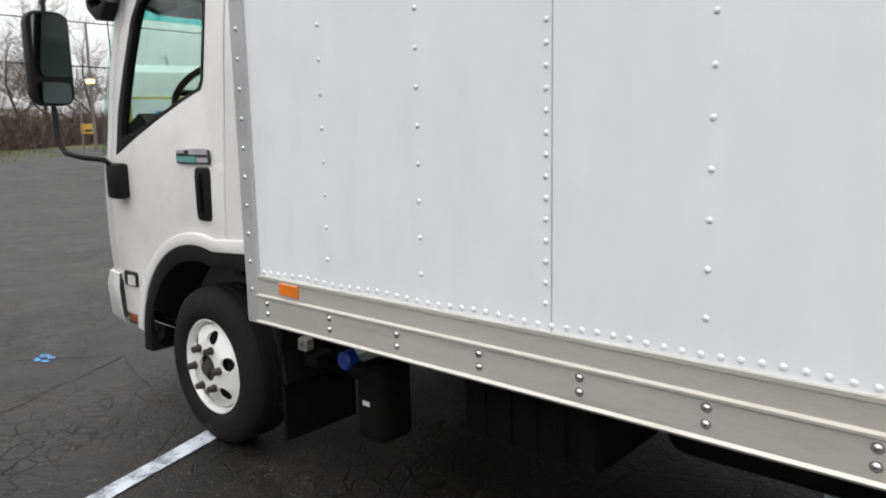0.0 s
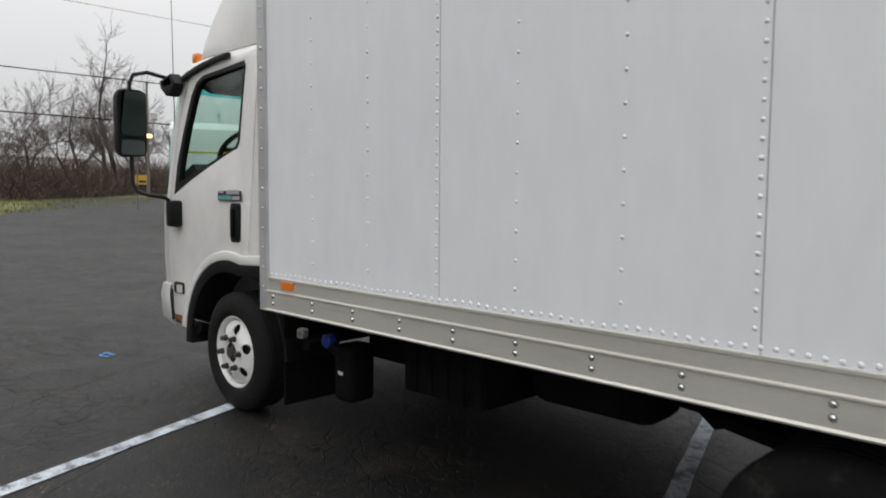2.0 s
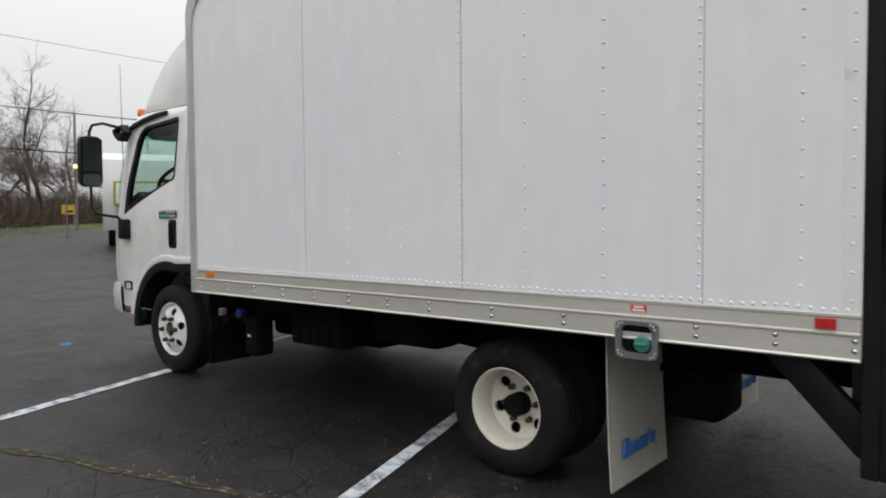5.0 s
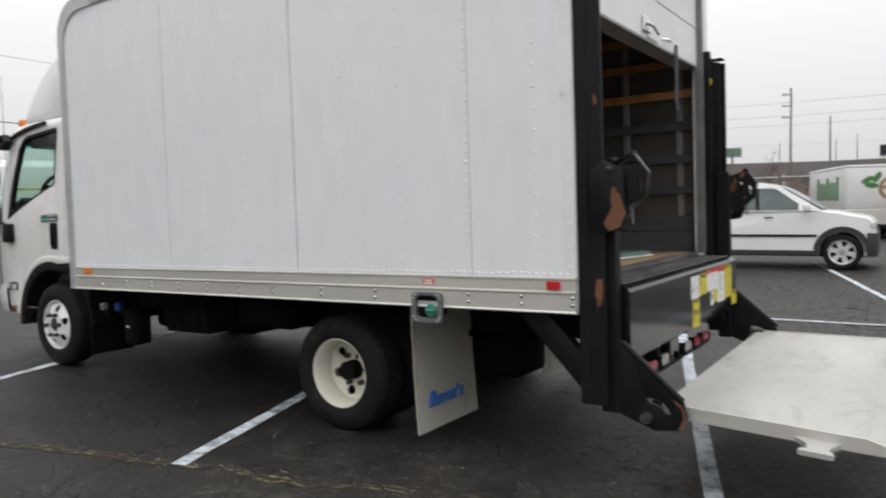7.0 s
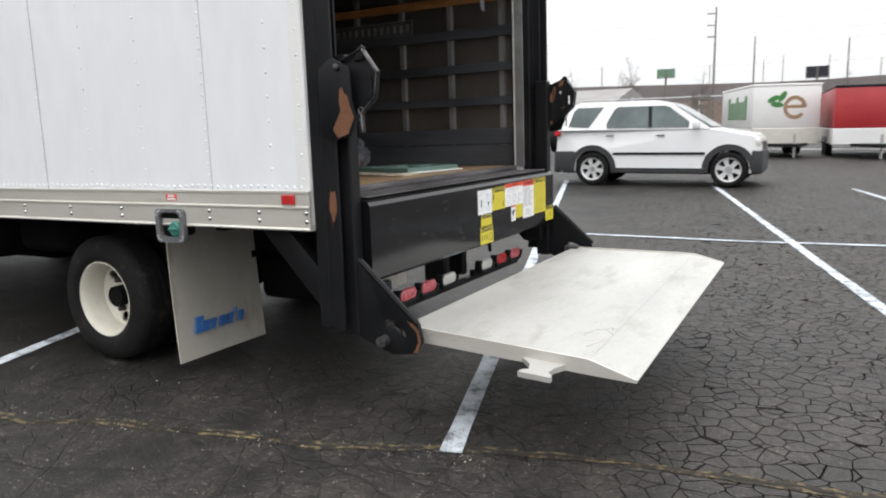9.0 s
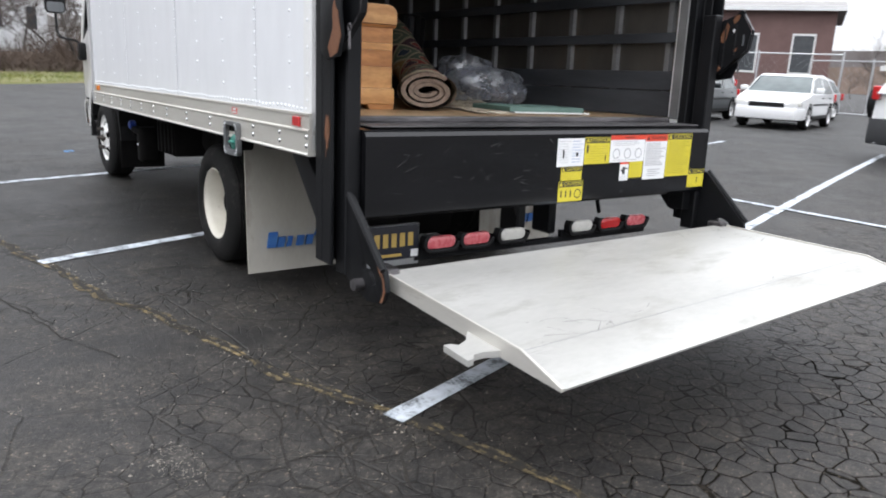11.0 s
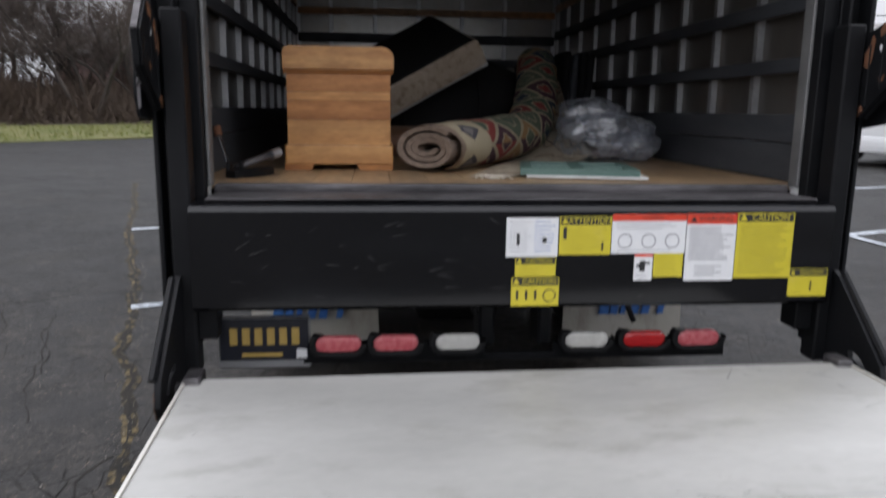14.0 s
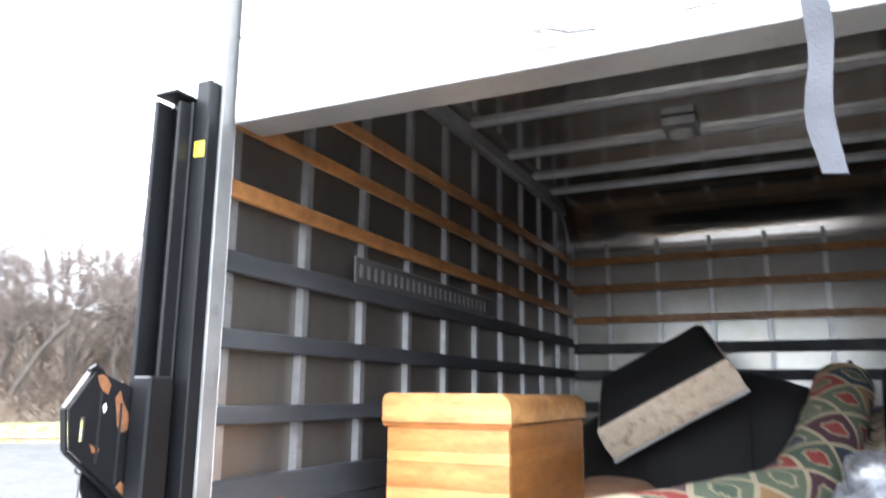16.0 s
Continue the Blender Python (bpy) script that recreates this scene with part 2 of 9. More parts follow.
def pine(name, light, dark, along=(1, 14, 14), knots=True, grime=0.0):
    """Sawn softwood, grain along the stretched axis."""
    m, nt, b = nodes_of(name)
    v = coords(nt, along)
    g = noise_of(nt, v, 2.2, 6, 0.65)
    w = nt.nodes.new("ShaderNodeTexWave")
    w.wave_type, w.bands_direction = "RINGS", "X"
    w.inputs["Scale"].default_value, w.inputs["Distortion"].default_value, w.inputs["Detail"].default_value = 0.5, 6.0, 3.0
    nt.links.new(v, w.inputs["Vector"])
    info = nt.nodes.new("ShaderNodeObjectInfo")
    col = mix_of(nt, math_of(nt, "ADD", math_of(nt, "MULTIPLY", g, 0.6), math_of(nt, "MULTIPLY", w.outputs["Fac"], 0.3)), light, dark)
    col = mix_of(nt, 1.0, col, ramp_of(nt, info.outputs["Random"], 0, 1, (0.82, 0.8, 0.78, 1), (1.08, 1.06, 1.02, 1)), "MULTIPLY")
    if knots:
        k = nt.nodes.new("ShaderNodeTexVoronoi")
        k.inputs["Scale"].default_value = 3.1
        nt.links.new(coords(nt, tuple(1 if a == 1 else 2.2 for a in along)), k.inputs["Vector"])
        col = mix_of(nt, ramp_of(nt, k.outputs["Distance"], 0.05, 0.13, (0.85,) * 3 + (1,), (0, 0, 0, 1)), col, tuple(c * 0.28 for c in dark))
    rough_ = ramp_of(nt, noise_of(nt, coords(nt, tuple(1 if a == 1 else 2.6 for a in along)), 7.5, 6, 0.72), 0.4, 0.7, (1.08, 1.08, 1.08, 1), (0.74, 0.66, 0.58, 1))
    col = mix_of(nt, 1.0, col, rough_, "MULTIPLY")
    blot = ramp_of(nt, noise_of(nt, coords(nt, tuple(0.6 * a if a == 1 else 1.6 for a in along)), 4.5, 5, 0.65), 0.3, 0.7, (0.68, 0.64, 0.6, 1), (1.1, 1.1, 1.1, 1))
    col = mix_of(nt, 1.0, col, blot, "MULTIPLY")
    # darker heartwood streaks, and grime worn into it
    streak = ramp_of(nt, noise_of(nt, coords(nt, tuple(a * 0.45 for a in along)), 3.4, 5, 0.7), 0.5, 0.72)
    col = mix_of(nt, math_of(nt, "MULTIPLY", streak, 0.65), col, tuple(c * 0.6 for c in dark))
    if grime:
        gr = ramp_of(nt, noise_of(nt, coords(nt), 2.6, 7, 0.75), 0.47, 0.66)
        col = mix_of(nt, math_of(nt, "MULTIPLY", gr, grime), col, (0.11, 0.085, 0.06))
    nt.links.new(col, b.inputs["Base Color"])
    b.inputs["Roughness"].default_value = 0.36
    bump_of(nt, b, g, 0.2, 0.003)
    return m


MAT = {
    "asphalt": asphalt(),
    "line": line_paint(),
    "blue_spray": stuff("blue_spray", (0.05, 0.25, 0.6), (0.08, 0.35, 0.7), 8, (0.7, 0.8), dirt=((0.06, 0.06, 0.065), 0.45, 30)),
    "crack": stuff("crack_fill", (0.008, 0.0075, 0.007), (0.022, 0.018, 0.013), 9, (0.85, 0.95), bump=0.6, fine=60, dirt=((0.03, 0.027, 0.02), 0.4, 30)),
    "crack_moss": stuff("crack_moss", (0.009, 0.008, 0.007), (0.028, 0.023, 0.015), 9, (0.85, 0.95), bump=0.8, fine=60, dirt=((0.22, 0.165, 0.075), 0.43, 16)),
    "grass": stuff("grass_soil", (0.10, 0.12, 0.03), (0.16, 0.15, 0.05), 0.8, (0.85, 0.95), bump=0.6, fine=30, dirt=((0.2, 0.16, 0.08), 0.4, 0.5), depth=0.03),
    "blade": stuff("grass_blade", (0.12, 0.16, 0.035), (0.24, 0.23, 0.07), 1.5, (0.6, 0.8), bump=0),
    "brush": stuff("dry_brush", (0.058, 0.041, 0.03), (0.125, 0.09, 0.067), 0.7, (0.85, 0.95), bump=0),
    "bank": stuff("bank_soil", (0.065, 0.048, 0.032), (0.11, 0.082, 0.055), 0.35, (0.9, 1), bump=0.8, fine=8, depth=0.1),
    "bark": stuff("bark", (0.045, 0.037, 0.032), (0.09, 0.078, 0.068), 2.5, (0.85, 0.95), bump=0.7, fine=25, stretch=(1, 1, 0.3), depth=0.02),
    "twig": stuff("twig", (0.085, 0.066, 0.056), (0.135, 0.108, 0.094), 1.0, (0.85, 0.95), bump=0),
    "panel_white": stuff("panel_white", (0.765, 0.78, 0.805), (0.80, 0.812, 0.83), 0.9, (0.3, 0.4), bump=0.05, fine=9, dirt=((0.715, 0.73, 0.755), 0.33, 1.4), coat=0.2, depth=0.003, stretch=(1, 1, 0.35)),
    "cab_white": stuff("cab_white", (0.76, 0.75, 0.73), (0.8, 0.79, 0.77), 2.0, (0.22, 0.3), bump=0.02, fine=8, coat=0.5, dirt=((0.62, 0.6, 0.56), 0.3, 4)),
    "alu": stuff("aluminium_rail", (0.60, 0.58, 0.525), (0.71, 0.69, 0.64), 2.2, (0.36, 0.5), metal=0.55, bump=0.1, fine=90, stretch=(0.35, 1, 3), dirt=((0.45, 0.42, 0.36), 0.36, 5)),
    "alu_dull": stuff("aluminium_dull", (0.33, 0.335, 0.34), (0.45, 0.455, 0.46), 4, (0.35, 0.55), metal=0.7, bump=0.08, fine=80, dirt=((0.2, 0.19, 0.18), 0.34, 6)),
    "alu_post": stuff("aluminium_post", (0.46, 0.46, 0.465), (0.58, 0.58, 0.585), 4, (0.35, 0.5), metal=0.4, bump=0.06, fine=80, dirt=((0.3, 0.29, 0.28), 0.33, 7)),
    "wall_steel": stuff("wall_steel", (0.3, 0.305, 0.31), (0.43, 0.435, 0.44), 9, (0.35, 0.52), metal=0.6, bump=0.05, fine=60, dirt=((0.16, 0.15, 0.14), 0.35, 5)),
    "galv": stuff("galvanised", (0.45, 0.46, 0.48), (0.62, 0.63, 0.64), 9, (0.3, 0.48), metal=0.75, bump=0.05, fine=60),
    "chrome": stuff("bright_steel", (0.6, 0.6, 0.6), (0.7, 0.7, 0.7), 10, (0.18, 0.3), metal=1.0, bump=0.02),
    "rivet": stuff("rivet_white", (0.75, 0.77, 0.80), (0.8, 0.815, 0.835), 30, (0.3, 0.4), bump=0.0, dirt=((0.5, 0.55, 0.62), 0.3, 40)),
    "black_steel": stuff("black_steel", (0.0045, 0.005, 0.006), (0.012, 0.0122, 0.0135), 3.0, (0.35, 0.55), bump=0.12, fine=50, dirt=((0.10, 0.05, 0.026), 0.23, 4.5), spec=0.18),
    "black_panel": stuff("black_panel", (0.003, 0.0033, 0.004), (0.006, 0.006, 0.007), 1.6, (0.07, 0.16), bump=0.025, fine=14, dirt=((0.022, 0.021, 0.022), 0.27, 4.2), spec=0.5),
    "rust_orange": stuff("rust_orange", (0.12, 0.048, 0.017), (0.2, 0.08, 0.027), 30, (0.8, 0.95), bump=0.5, fine=160, dirt=((0.05, 0.025, 0.015), 0.4, 40)),
    "rust": stuff("rust", (0.11, 0.045, 0.022), (0.2, 0.085, 0.038), 14, (0.8, 0.95), bump=0.5, fine=120, dirt=((0.03, 0.02, 0.015), 0.4, 14)),
    "black_plastic": stuff("black_plastic", (0.006, 0.006, 0.0065), (0.013, 0.013, 0.0135), 4, (0.42, 0.58), bump=0.12, fine=240, spec=0.2),
    "rubber": stuff("tyre_rubber", (0.006, 0.006, 0.006), (0.013, 0.0125, 0.012), 6, (0.75, 0.88), bump=0.25, fine=110, dirt=((0.04, 0.038, 0.034), 0.34, 9), spec=0.2),
    "under": stuff("underbody", (0.004, 0.004, 0.004), (0.010, 0.0095, 0.009), 5, (0.8, 0.95), bump=0.4, fine=40, dirt=((0.03, 0.024, 0.02), 0.26, 7), spec=0.08),
    "rim_front": stuff("rim_white", (0.72, 0.72, 0.70), (0.80, 0.80, 0.78), 7, (0.25, 0.4), bump=0.05, dirt=((0.4, 0.37, 0.32), 0.3, 12), coat=0.2),
    "rim_rear": stuff("rim_cream", (0.62, 0.59, 0.5), (0.72, 0.69, 0.61), 7, (0.35, 0.5), bump=0.08, dirt=((0.22, 0.17, 0.12), 0.3, 10)),
    "hub": stuff("hub_iron", (0.035, 0.03, 0.027), (0.075, 0.062, 0.053), 18, (0.6, 0.8), metal=0.3, bump=0.4),
    "flap": stuff("mud_flap", (0.36, 0.34, 0.29), (0.45, 0.43, 0.38), 2.5, (0.55, 0.7), bump=0.1, fine=60, dirt=((0.22, 0.19, 0.15), 0.36, 4), stretch=(1, 1, 0.4)),
    "blue_ink": stuff("blue_ink", (0.02, 0.10, 0.36), (0.05, 0.17, 0.45), 12, (0.6, 0.7), bump=0.1, dirt=((0.3, 0.3, 0.28), 0.3, 30)),
    "platform": stuff("platform_alu", (0.40, 0.395, 0.372), (0.56, 0.555, 0.53), 2.3, (0.38, 0.6), metal=0.4, bump=0.3, fine=60, stretch=(1, 0.35, 1), dirt=((0.33, 0.32, 0.29), 0.4, 5.5)),
    "orange": stuff("orange_reflector", (0.72, 0.16, 0.01), (0.8, 0.22, 0.015), 40, (0.2, 0.3), bump=0.05, coat=0.6),
    "red_lens": stuff("red_lens", (0.42, 0.012, 0.015), (0.55, 0.02, 0.02), 20, (0.15, 0.25), bump=0.05, coat=0.8),
    "pink_lens": stuff("faded_red_lens", (0.55, 0.10, 0.12), (0.62, 0.16, 0.17), 30, (0.2, 0.35), bump=0.08, fine=200, coat=0.7),
    "clear_lens": stuff("clear_lens", (0.55, 0.54, 0.5), (0.66, 0.65, 0.6), 30, (0.15, 0.3), bump=0.08, fine=200, coat=0.8),
    "lime": stuff("lime_edge", (0.5, 0.6, 0.05), (0.6, 0.7, 0.08), 20, (0.4, 0.5), bump=0),
    "st_white": stuff("label_white", (0.74, 0.75, 0.76), (0.8, 0.8, 0.8), 20, (0.3, 0.45), bump=0.02, dirt=((0.6, 0.6, 0.6), 0.35, 12)),
    "st_yellow": stuff("label_yellow", (0.58, 0.49, 0.03), (0.66, 0.56, 0.04), 20, (0.3, 0.45), bump=0.02, dirt=((0.58, 0.48, 0.08), 0.33, 14)),
    "st_red": stuff("label_red", (0.62, 0.05, 0.025), (0.7, 0.07, 0.03), 20, (0.3, 0.45), bump=0.02),
    "ink": stuff("black_ink", (0.012, 0.012, 0.012), (0.025, 0.025, 0.025), 20, (0.5, 0.6), bump=0),
    "ink_grey": stuff("grey_ink", (0.32, 0.32, 0.33), (0.4, 0.4, 0.42), 20, (0.5, 0.6), bump=0),
    "ink_olive": stuff("olive_ink", (0.34, 0.29, 0.02), (0.42, 0.36, 0.03), 20, (0.5, 0.6), bump=0),
    "plate_blue": stuff("plate_blue", (0.006, 0.007, 0.014), (0.01, 0.012, 0.022), 20, (0.35, 0.5), bump=0.05),
    "plate_gold": stuff("plate_gold", (0.45, 0.30, 0.07), (0.52, 0.36, 0.1), 20, (0.4, 0.5), bump=0),
    "teal": stuff("badge_teal", (0.10, 0.30, 0.28), (0.14, 0.36, 0.33), 20, (0.4, 0.5), bump=0),
    "blue_cap": stuff("blue_cap", (0.008, 0.03, 0.2), (0.014, 0.045, 0.27), 20, (0.35, 0.5), bump=0.05),
    "green_cap": stuff("green_cap", (0.03, 0.17, 0.13), (0.05, 0.22, 0.18), 20, (0.35, 0.5), bump=0.05),
    "glass": glass_of("tinted_glass", (0.82, 0.92, 0.885)),
    "glass_band": glass_of("shade_band_glass", (0.14, 0.62, 0.6)),
    "glass_dark": glass_of("dark_car_glass", (0.10, 0.13, 0.13), see=0.3),
    "mirror": stuff("mirror_glass", (0.32, 0.33, 0.34), (0.36, 0.37, 0.38), 2, (0.02, 0.04), metal=1.0, bump=0),
    "plywood": None, "wood_slat": pine("slat_wood", (0.5, 0.26, 0.105), (0.37, 0.175, 0.066), (1.2, 10, 10), False),
    "black_slat": stuff("black_slat", (0.03, 0.033, 0.039), (0.07, 0.075, 0.085), 2.5, (0.55, 0.7), bump=0.35, fine=24, stretch=(0.6, 3, 3), dirt=((0.10, 0.10, 0.10), 0.3, 5), depth=0.006),
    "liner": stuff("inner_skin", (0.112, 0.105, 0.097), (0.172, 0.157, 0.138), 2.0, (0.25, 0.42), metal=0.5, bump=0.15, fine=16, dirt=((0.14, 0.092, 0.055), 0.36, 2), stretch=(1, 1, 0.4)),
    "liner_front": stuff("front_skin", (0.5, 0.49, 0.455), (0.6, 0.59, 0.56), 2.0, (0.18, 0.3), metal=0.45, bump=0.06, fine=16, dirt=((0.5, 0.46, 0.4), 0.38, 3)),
    "roof_skin": stuff("roof_skin", (0.55, 0.53, 0.50), (0.64, 0.62, 0.58), 2.2, (0.1, 0.18), metal=0.92, bump=0.22, fine=5, depth=0.012, stretch=(1, 0.16, 1)),
    "door_white": stuff("roll_door_white", (0.72, 0.72, 0.71), (0.8, 0.8, 0.79), 2.0, (0.4, 0.5), bump=0.05, dirt=((0.5, 0.47, 0.42), 0.3, 5)),
    "strap": stuff("grey_strap", (0.04, 0.042, 0.05), (0.06, 0.062, 0.074), 8, (0.75, 0.9), bump=0.4, fine=160),
    "steel_worn": stuff("worn_steel", (0.06, 0.057, 0.06), (0.19, 0.18, 0.185), 9, (0.4, 0.6), metal=0.5, bump=0.5, fine=50, stretch=(1, 0.22, 1), dirt=((0.012, 0.011, 0.012), 0.45, 6)),
}


# ---- mesh builders ----
def B():
    return bmesh.new()


def box(bm, x0, x1, y0, y1, z0, z1, bevel=0.0, seg=1):
    vs = [bm.verts.new((x, y, z)) for x in (x0, x1) for y in (y0, y1) for z in (z0, z1)]
    fs = [bm.faces.new([vs[i] for i in f]) for f in ((0, 1, 3, 2), (4, 6, 7, 5), (0, 4, 5, 1), (2, 3, 7, 6), (0, 2, 6, 4), (1, 5, 7, 3))]
    if bevel:
        es = list({e for f in fs for e in f.edges})
        bmesh.ops.bevel(bm, geom=es, offset=bevel, segments=seg, affect="EDGES", profile=0.5)
    return bm


def prism(bm, outline, axis, a0, a1, holes=(), bevel=0.0):
    """A plate with the outline (and holes) in the two other axes, from a0 to a1 along axis."""
    n = "xyz".index(axis)

    def lift(p, a):
        c = list(p)
        c.insert(n, a)
        return c
    edges = []
    for loop in (outline, *holes):
        vs = [bm.verts.new(lift(p, a0)) for p in loop]
        edges += [bm.edges.new((vs[i], vs[(i + 1) % len(vs)])) for i in range(len(vs))]
    got = bmesh.ops.triangle_fill(bm, use_beauty=True, use_dissolve=False, edges=edges)
    faces = [g for g in got["geom"] if isinstance(g, bmesh.types.BMFace)]
    ext = bmesh.ops.extrude_face_region(bm, geom=faces)
    tops = [g for g in ext["geom"] if isinstance(g, bmesh.types.BMVert)]
    for v in tops:
        v.co[n] = a1
    # rims sharper than the faces get a small bevel
    if bevel:
        rim = [e for e in {e for v in tops for e in v.link_edges} if len(e.link_faces) == 2 and e.calc_face_angle(0) > 0.7]
        bmesh.ops.bevel(bm, geom=rim, offset=bevel, segments=2, affect="EDGES", profile=0.5)
    return bm


def loft(bm, rings, closed=True, caps=True):
    rows = [[bm.verts.new(p) for p in r] for r in rings]
    n = len(rows[0])
    for a, b in zip(rows, rows[1:]):
        for i in range(n if closed else n - 1):
            bm.faces.new((a[i], a[(i + 1) % n], b[(i + 1) % n], b[i]))
    if caps and closed:
        bm.faces.new(list(reversed(rows[0])))
        bm.faces.new(rows[-1])
    return bm


def frame_at(d):
    d = Vector(d).normalized()
    side = d.cross(Vector((0, 0, 1)) if abs(d.z) < 0.95 else Vector((1, 0, 0))).normalized()
    return side, side.cross(d)


def tube(bm, pts, radii, seg=8, caps=True):
    pts = [Vector(p) for p in pts]
    if isinstance(radii, (int, float)):
        radii = [radii] * len(pts)
    rings = []
    for i, p in enumerate(pts):
        d = (pts[min(i + 1, len(pts) - 1)] - pts[max(i - 1, 0)])
        u, w = frame_at(d)
        if rings:
            # keep the ring from twisting
            pu = (rings[-1][0] - pts[i - 1])
            u = (pu - d.normalized() * pu.dot(d.normalized())).normalized() if pu.length > 1e-6 else u
            w = u.cross(d.normalized())
        rings.append([p + radii[i] * (math.cos(2 * math.pi * k / seg) * u + math.sin(2 * math.pi * k / seg) * w) for k in range(seg)])
    return loft(bm, rings, True, caps)


def revolve(bm, profile, centre, axis="y", seg=32, closed=True):
    """profile: rows of (along the axis, radius)."""
    rings = []
    for a, r in profile:
        ring = []
        for k in range(seg):
            c, s = r * math.cos(2 * math.pi * k / seg), r * math.sin(2 * math.pi * k / seg)
            ring.append({"x": (a, c, s), "y": (s, a, c), "z": (c, s, a)}[axis])
        rings.append([Vector(centre) + Vector(p) for p in ring])
    return loft(bm, rings, True, closed)


def disc(bm, centre, r, axis="y", seg=12):
    c = Vector(centre)
    ring = []
    for k in range(seg):
        a, b = r * math.cos(2 * math.pi * k / seg), r * math.sin(2 * math.pi * k / seg)
        ring.append(bm.verts.new(c + Vector({"x": (0, a, b), "y": (a, 0, b), "z": (a, b, 0)}[axis])))
    bm.faces.new(ring)
    return bm


def dome(bm, centre, r, h, axis="y", sign=-1, seg=8):
    """A low rounded head, standing out along the axis."""
    return revolve(bm, [(0, r), (sign * h * 0.55, r * 0.86), (sign * h, r * 0.4), (sign * h * 1.05, 0.02 * r)], centre, axis, seg)


def oval(w, h, n=6, r=None):
    """Rounded rectangle outline round the origin."""
    r = min(w, h) / 2 if r is None else r
    out = []
    for cx, cy, a0 in ((w / 2 - r, h / 2 - r, 0), (-w / 2 + r, h / 2 - r, 90), (-w / 2 + r, -h / 2 + r, 180), (w / 2 - r, -h / 2 + r, 270)):
        for k in range(n):
            a = radians(a0 + 90 * k / (n - 1))
            out.append((cx + r * math.cos(a), cy + r * math.sin(a)))
    return out


def shift(poly, dx, dy):
    return [(x + dx, y + dy) for x, y in poly]


def mesh_of(name, bm, mat, smooth=None):
    bmesh.ops.remove_doubles(bm, verts=bm.verts, dist=1e-5)
    bmesh.ops.recalc_face_normals(bm, faces=bm.faces)
    me = bpy.data.meshes.new(name)
    bm.to_mesh(me)
    bm.free()
    me.materials.append(MAT[mat] if isinstance(mat, str) else mat)
    if smooth:
        me.polygons.foreach_set("use_smooth", [True] * len(me.polygons))
        me.set_sharp_from_angle(angle=radians(smooth))
    return me


def part(name, bm, mat, parent=None, label="", smooth=35):
    """Links a bmesh as one mesh object, under a thing or a part where parent is given."""
    ob = new(name, mesh_of(name, bm, mat, smooth))
    if parent is not None:
        ob.parent = parent
    return tagged(ob, label) if label else ob


def again(name, like, parent, m):
    """Another object on the same mesh."""
    ob = new(name, like.data)
    ob.parent = parent
    ob.matrix_basis = m
    return ob


def thing(name, label, category, m=None, group="", kind=""):
    ob = new(name)
    ob.empty_display_size = 0.2
    if m is not None:
        ob.matrix_basis = m
    return tagged(ob, label, category, group, kind)


def solo(name, bm, mat, label, category, group="", kind="", smooth=35, m=None):
    ob = part(name, bm, mat, None, "", smooth)
    if m is not None:
        ob.matrix_basis = m
    return tagged(ob, label, category, group, kind)


def lettering(name, text, size, parent, mat, m, label=""):
    """Words in the built-in font, as a thin mesh."""
    cu = bpy.data.curves.new(name, "FONT")
    cu.body, cu.size, cu.align_x, cu.align_y, cu.extrude = text, size, "CENTER", "CENTER", 0.0004
    tmp = bpy.data.objects.new(name, cu)
    me = bpy.data.meshes.new_from_object(tmp)
    bpy.data.objects.remove(tmp)
    bpy.data.curves.remove(cu)
    me.materials.clear()
    me.materials.append(MAT[mat])
    ob = new(name, me)
    ob.parent = parent
    ob.matrix_basis = m
    return ob


# ---- ground ----
def rise(y):
    """The lot climbs gently beyond the truck."""
    t = min(max((y - 1.0) / 11.0, 0.0), 1.0)
    return 0.144 * t


def tilt(x):
    """Along the truck the lot climbs towards its nose, and levels out beyond."""
    if x > 1.0:
        return 0.0
    if x > 0.0:
        return 0.017 * (1.0 - x)
    if x > -5.5:
        return 0.017 - 0.0163 * x
    return 0.107 if x > -8 else max(0.0, 0.107 * (16 + x) / 8)


def lay(x, y):
    fade = min(max((11.0 - abs(y)) / 7.0, 0.0), 1.0)
    return rise(y) + tilt(x) * fade


def ground_sheet():
    bm = B()
    xs = [-1800, -600, -200, -90, -60, -45, -35, -28, -22, -18, -16, -13, -10.5, -8, -6.75, -5.5, -4, -2, 0, 1, 2, 4, 7, 10, 14, 20, 30, 60, 150, 500, 1800]
    ys = [-1800, -500, -150, -60, -35, -22, -14, -11, -9, -6, -4, -2.5, -1, 0, 1.0, 2, 3, 4, 5, 6, 7, 8, 9, 10, 11, 12, 14, 20, 30, 45, 70, 150, 500, 1800]
    grid = [[bm.verts.new((x, y, lay(x, y))) for y in ys] for x in xs]
    for i in range(len(xs) - 1):
        for j in range(len(ys) - 1):
            bm.faces.new((grid[i][j], grid[i + 1][j], grid[i + 1][j + 1], grid[i][j + 1]))
    return bm


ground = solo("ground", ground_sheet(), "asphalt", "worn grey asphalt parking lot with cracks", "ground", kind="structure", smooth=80)


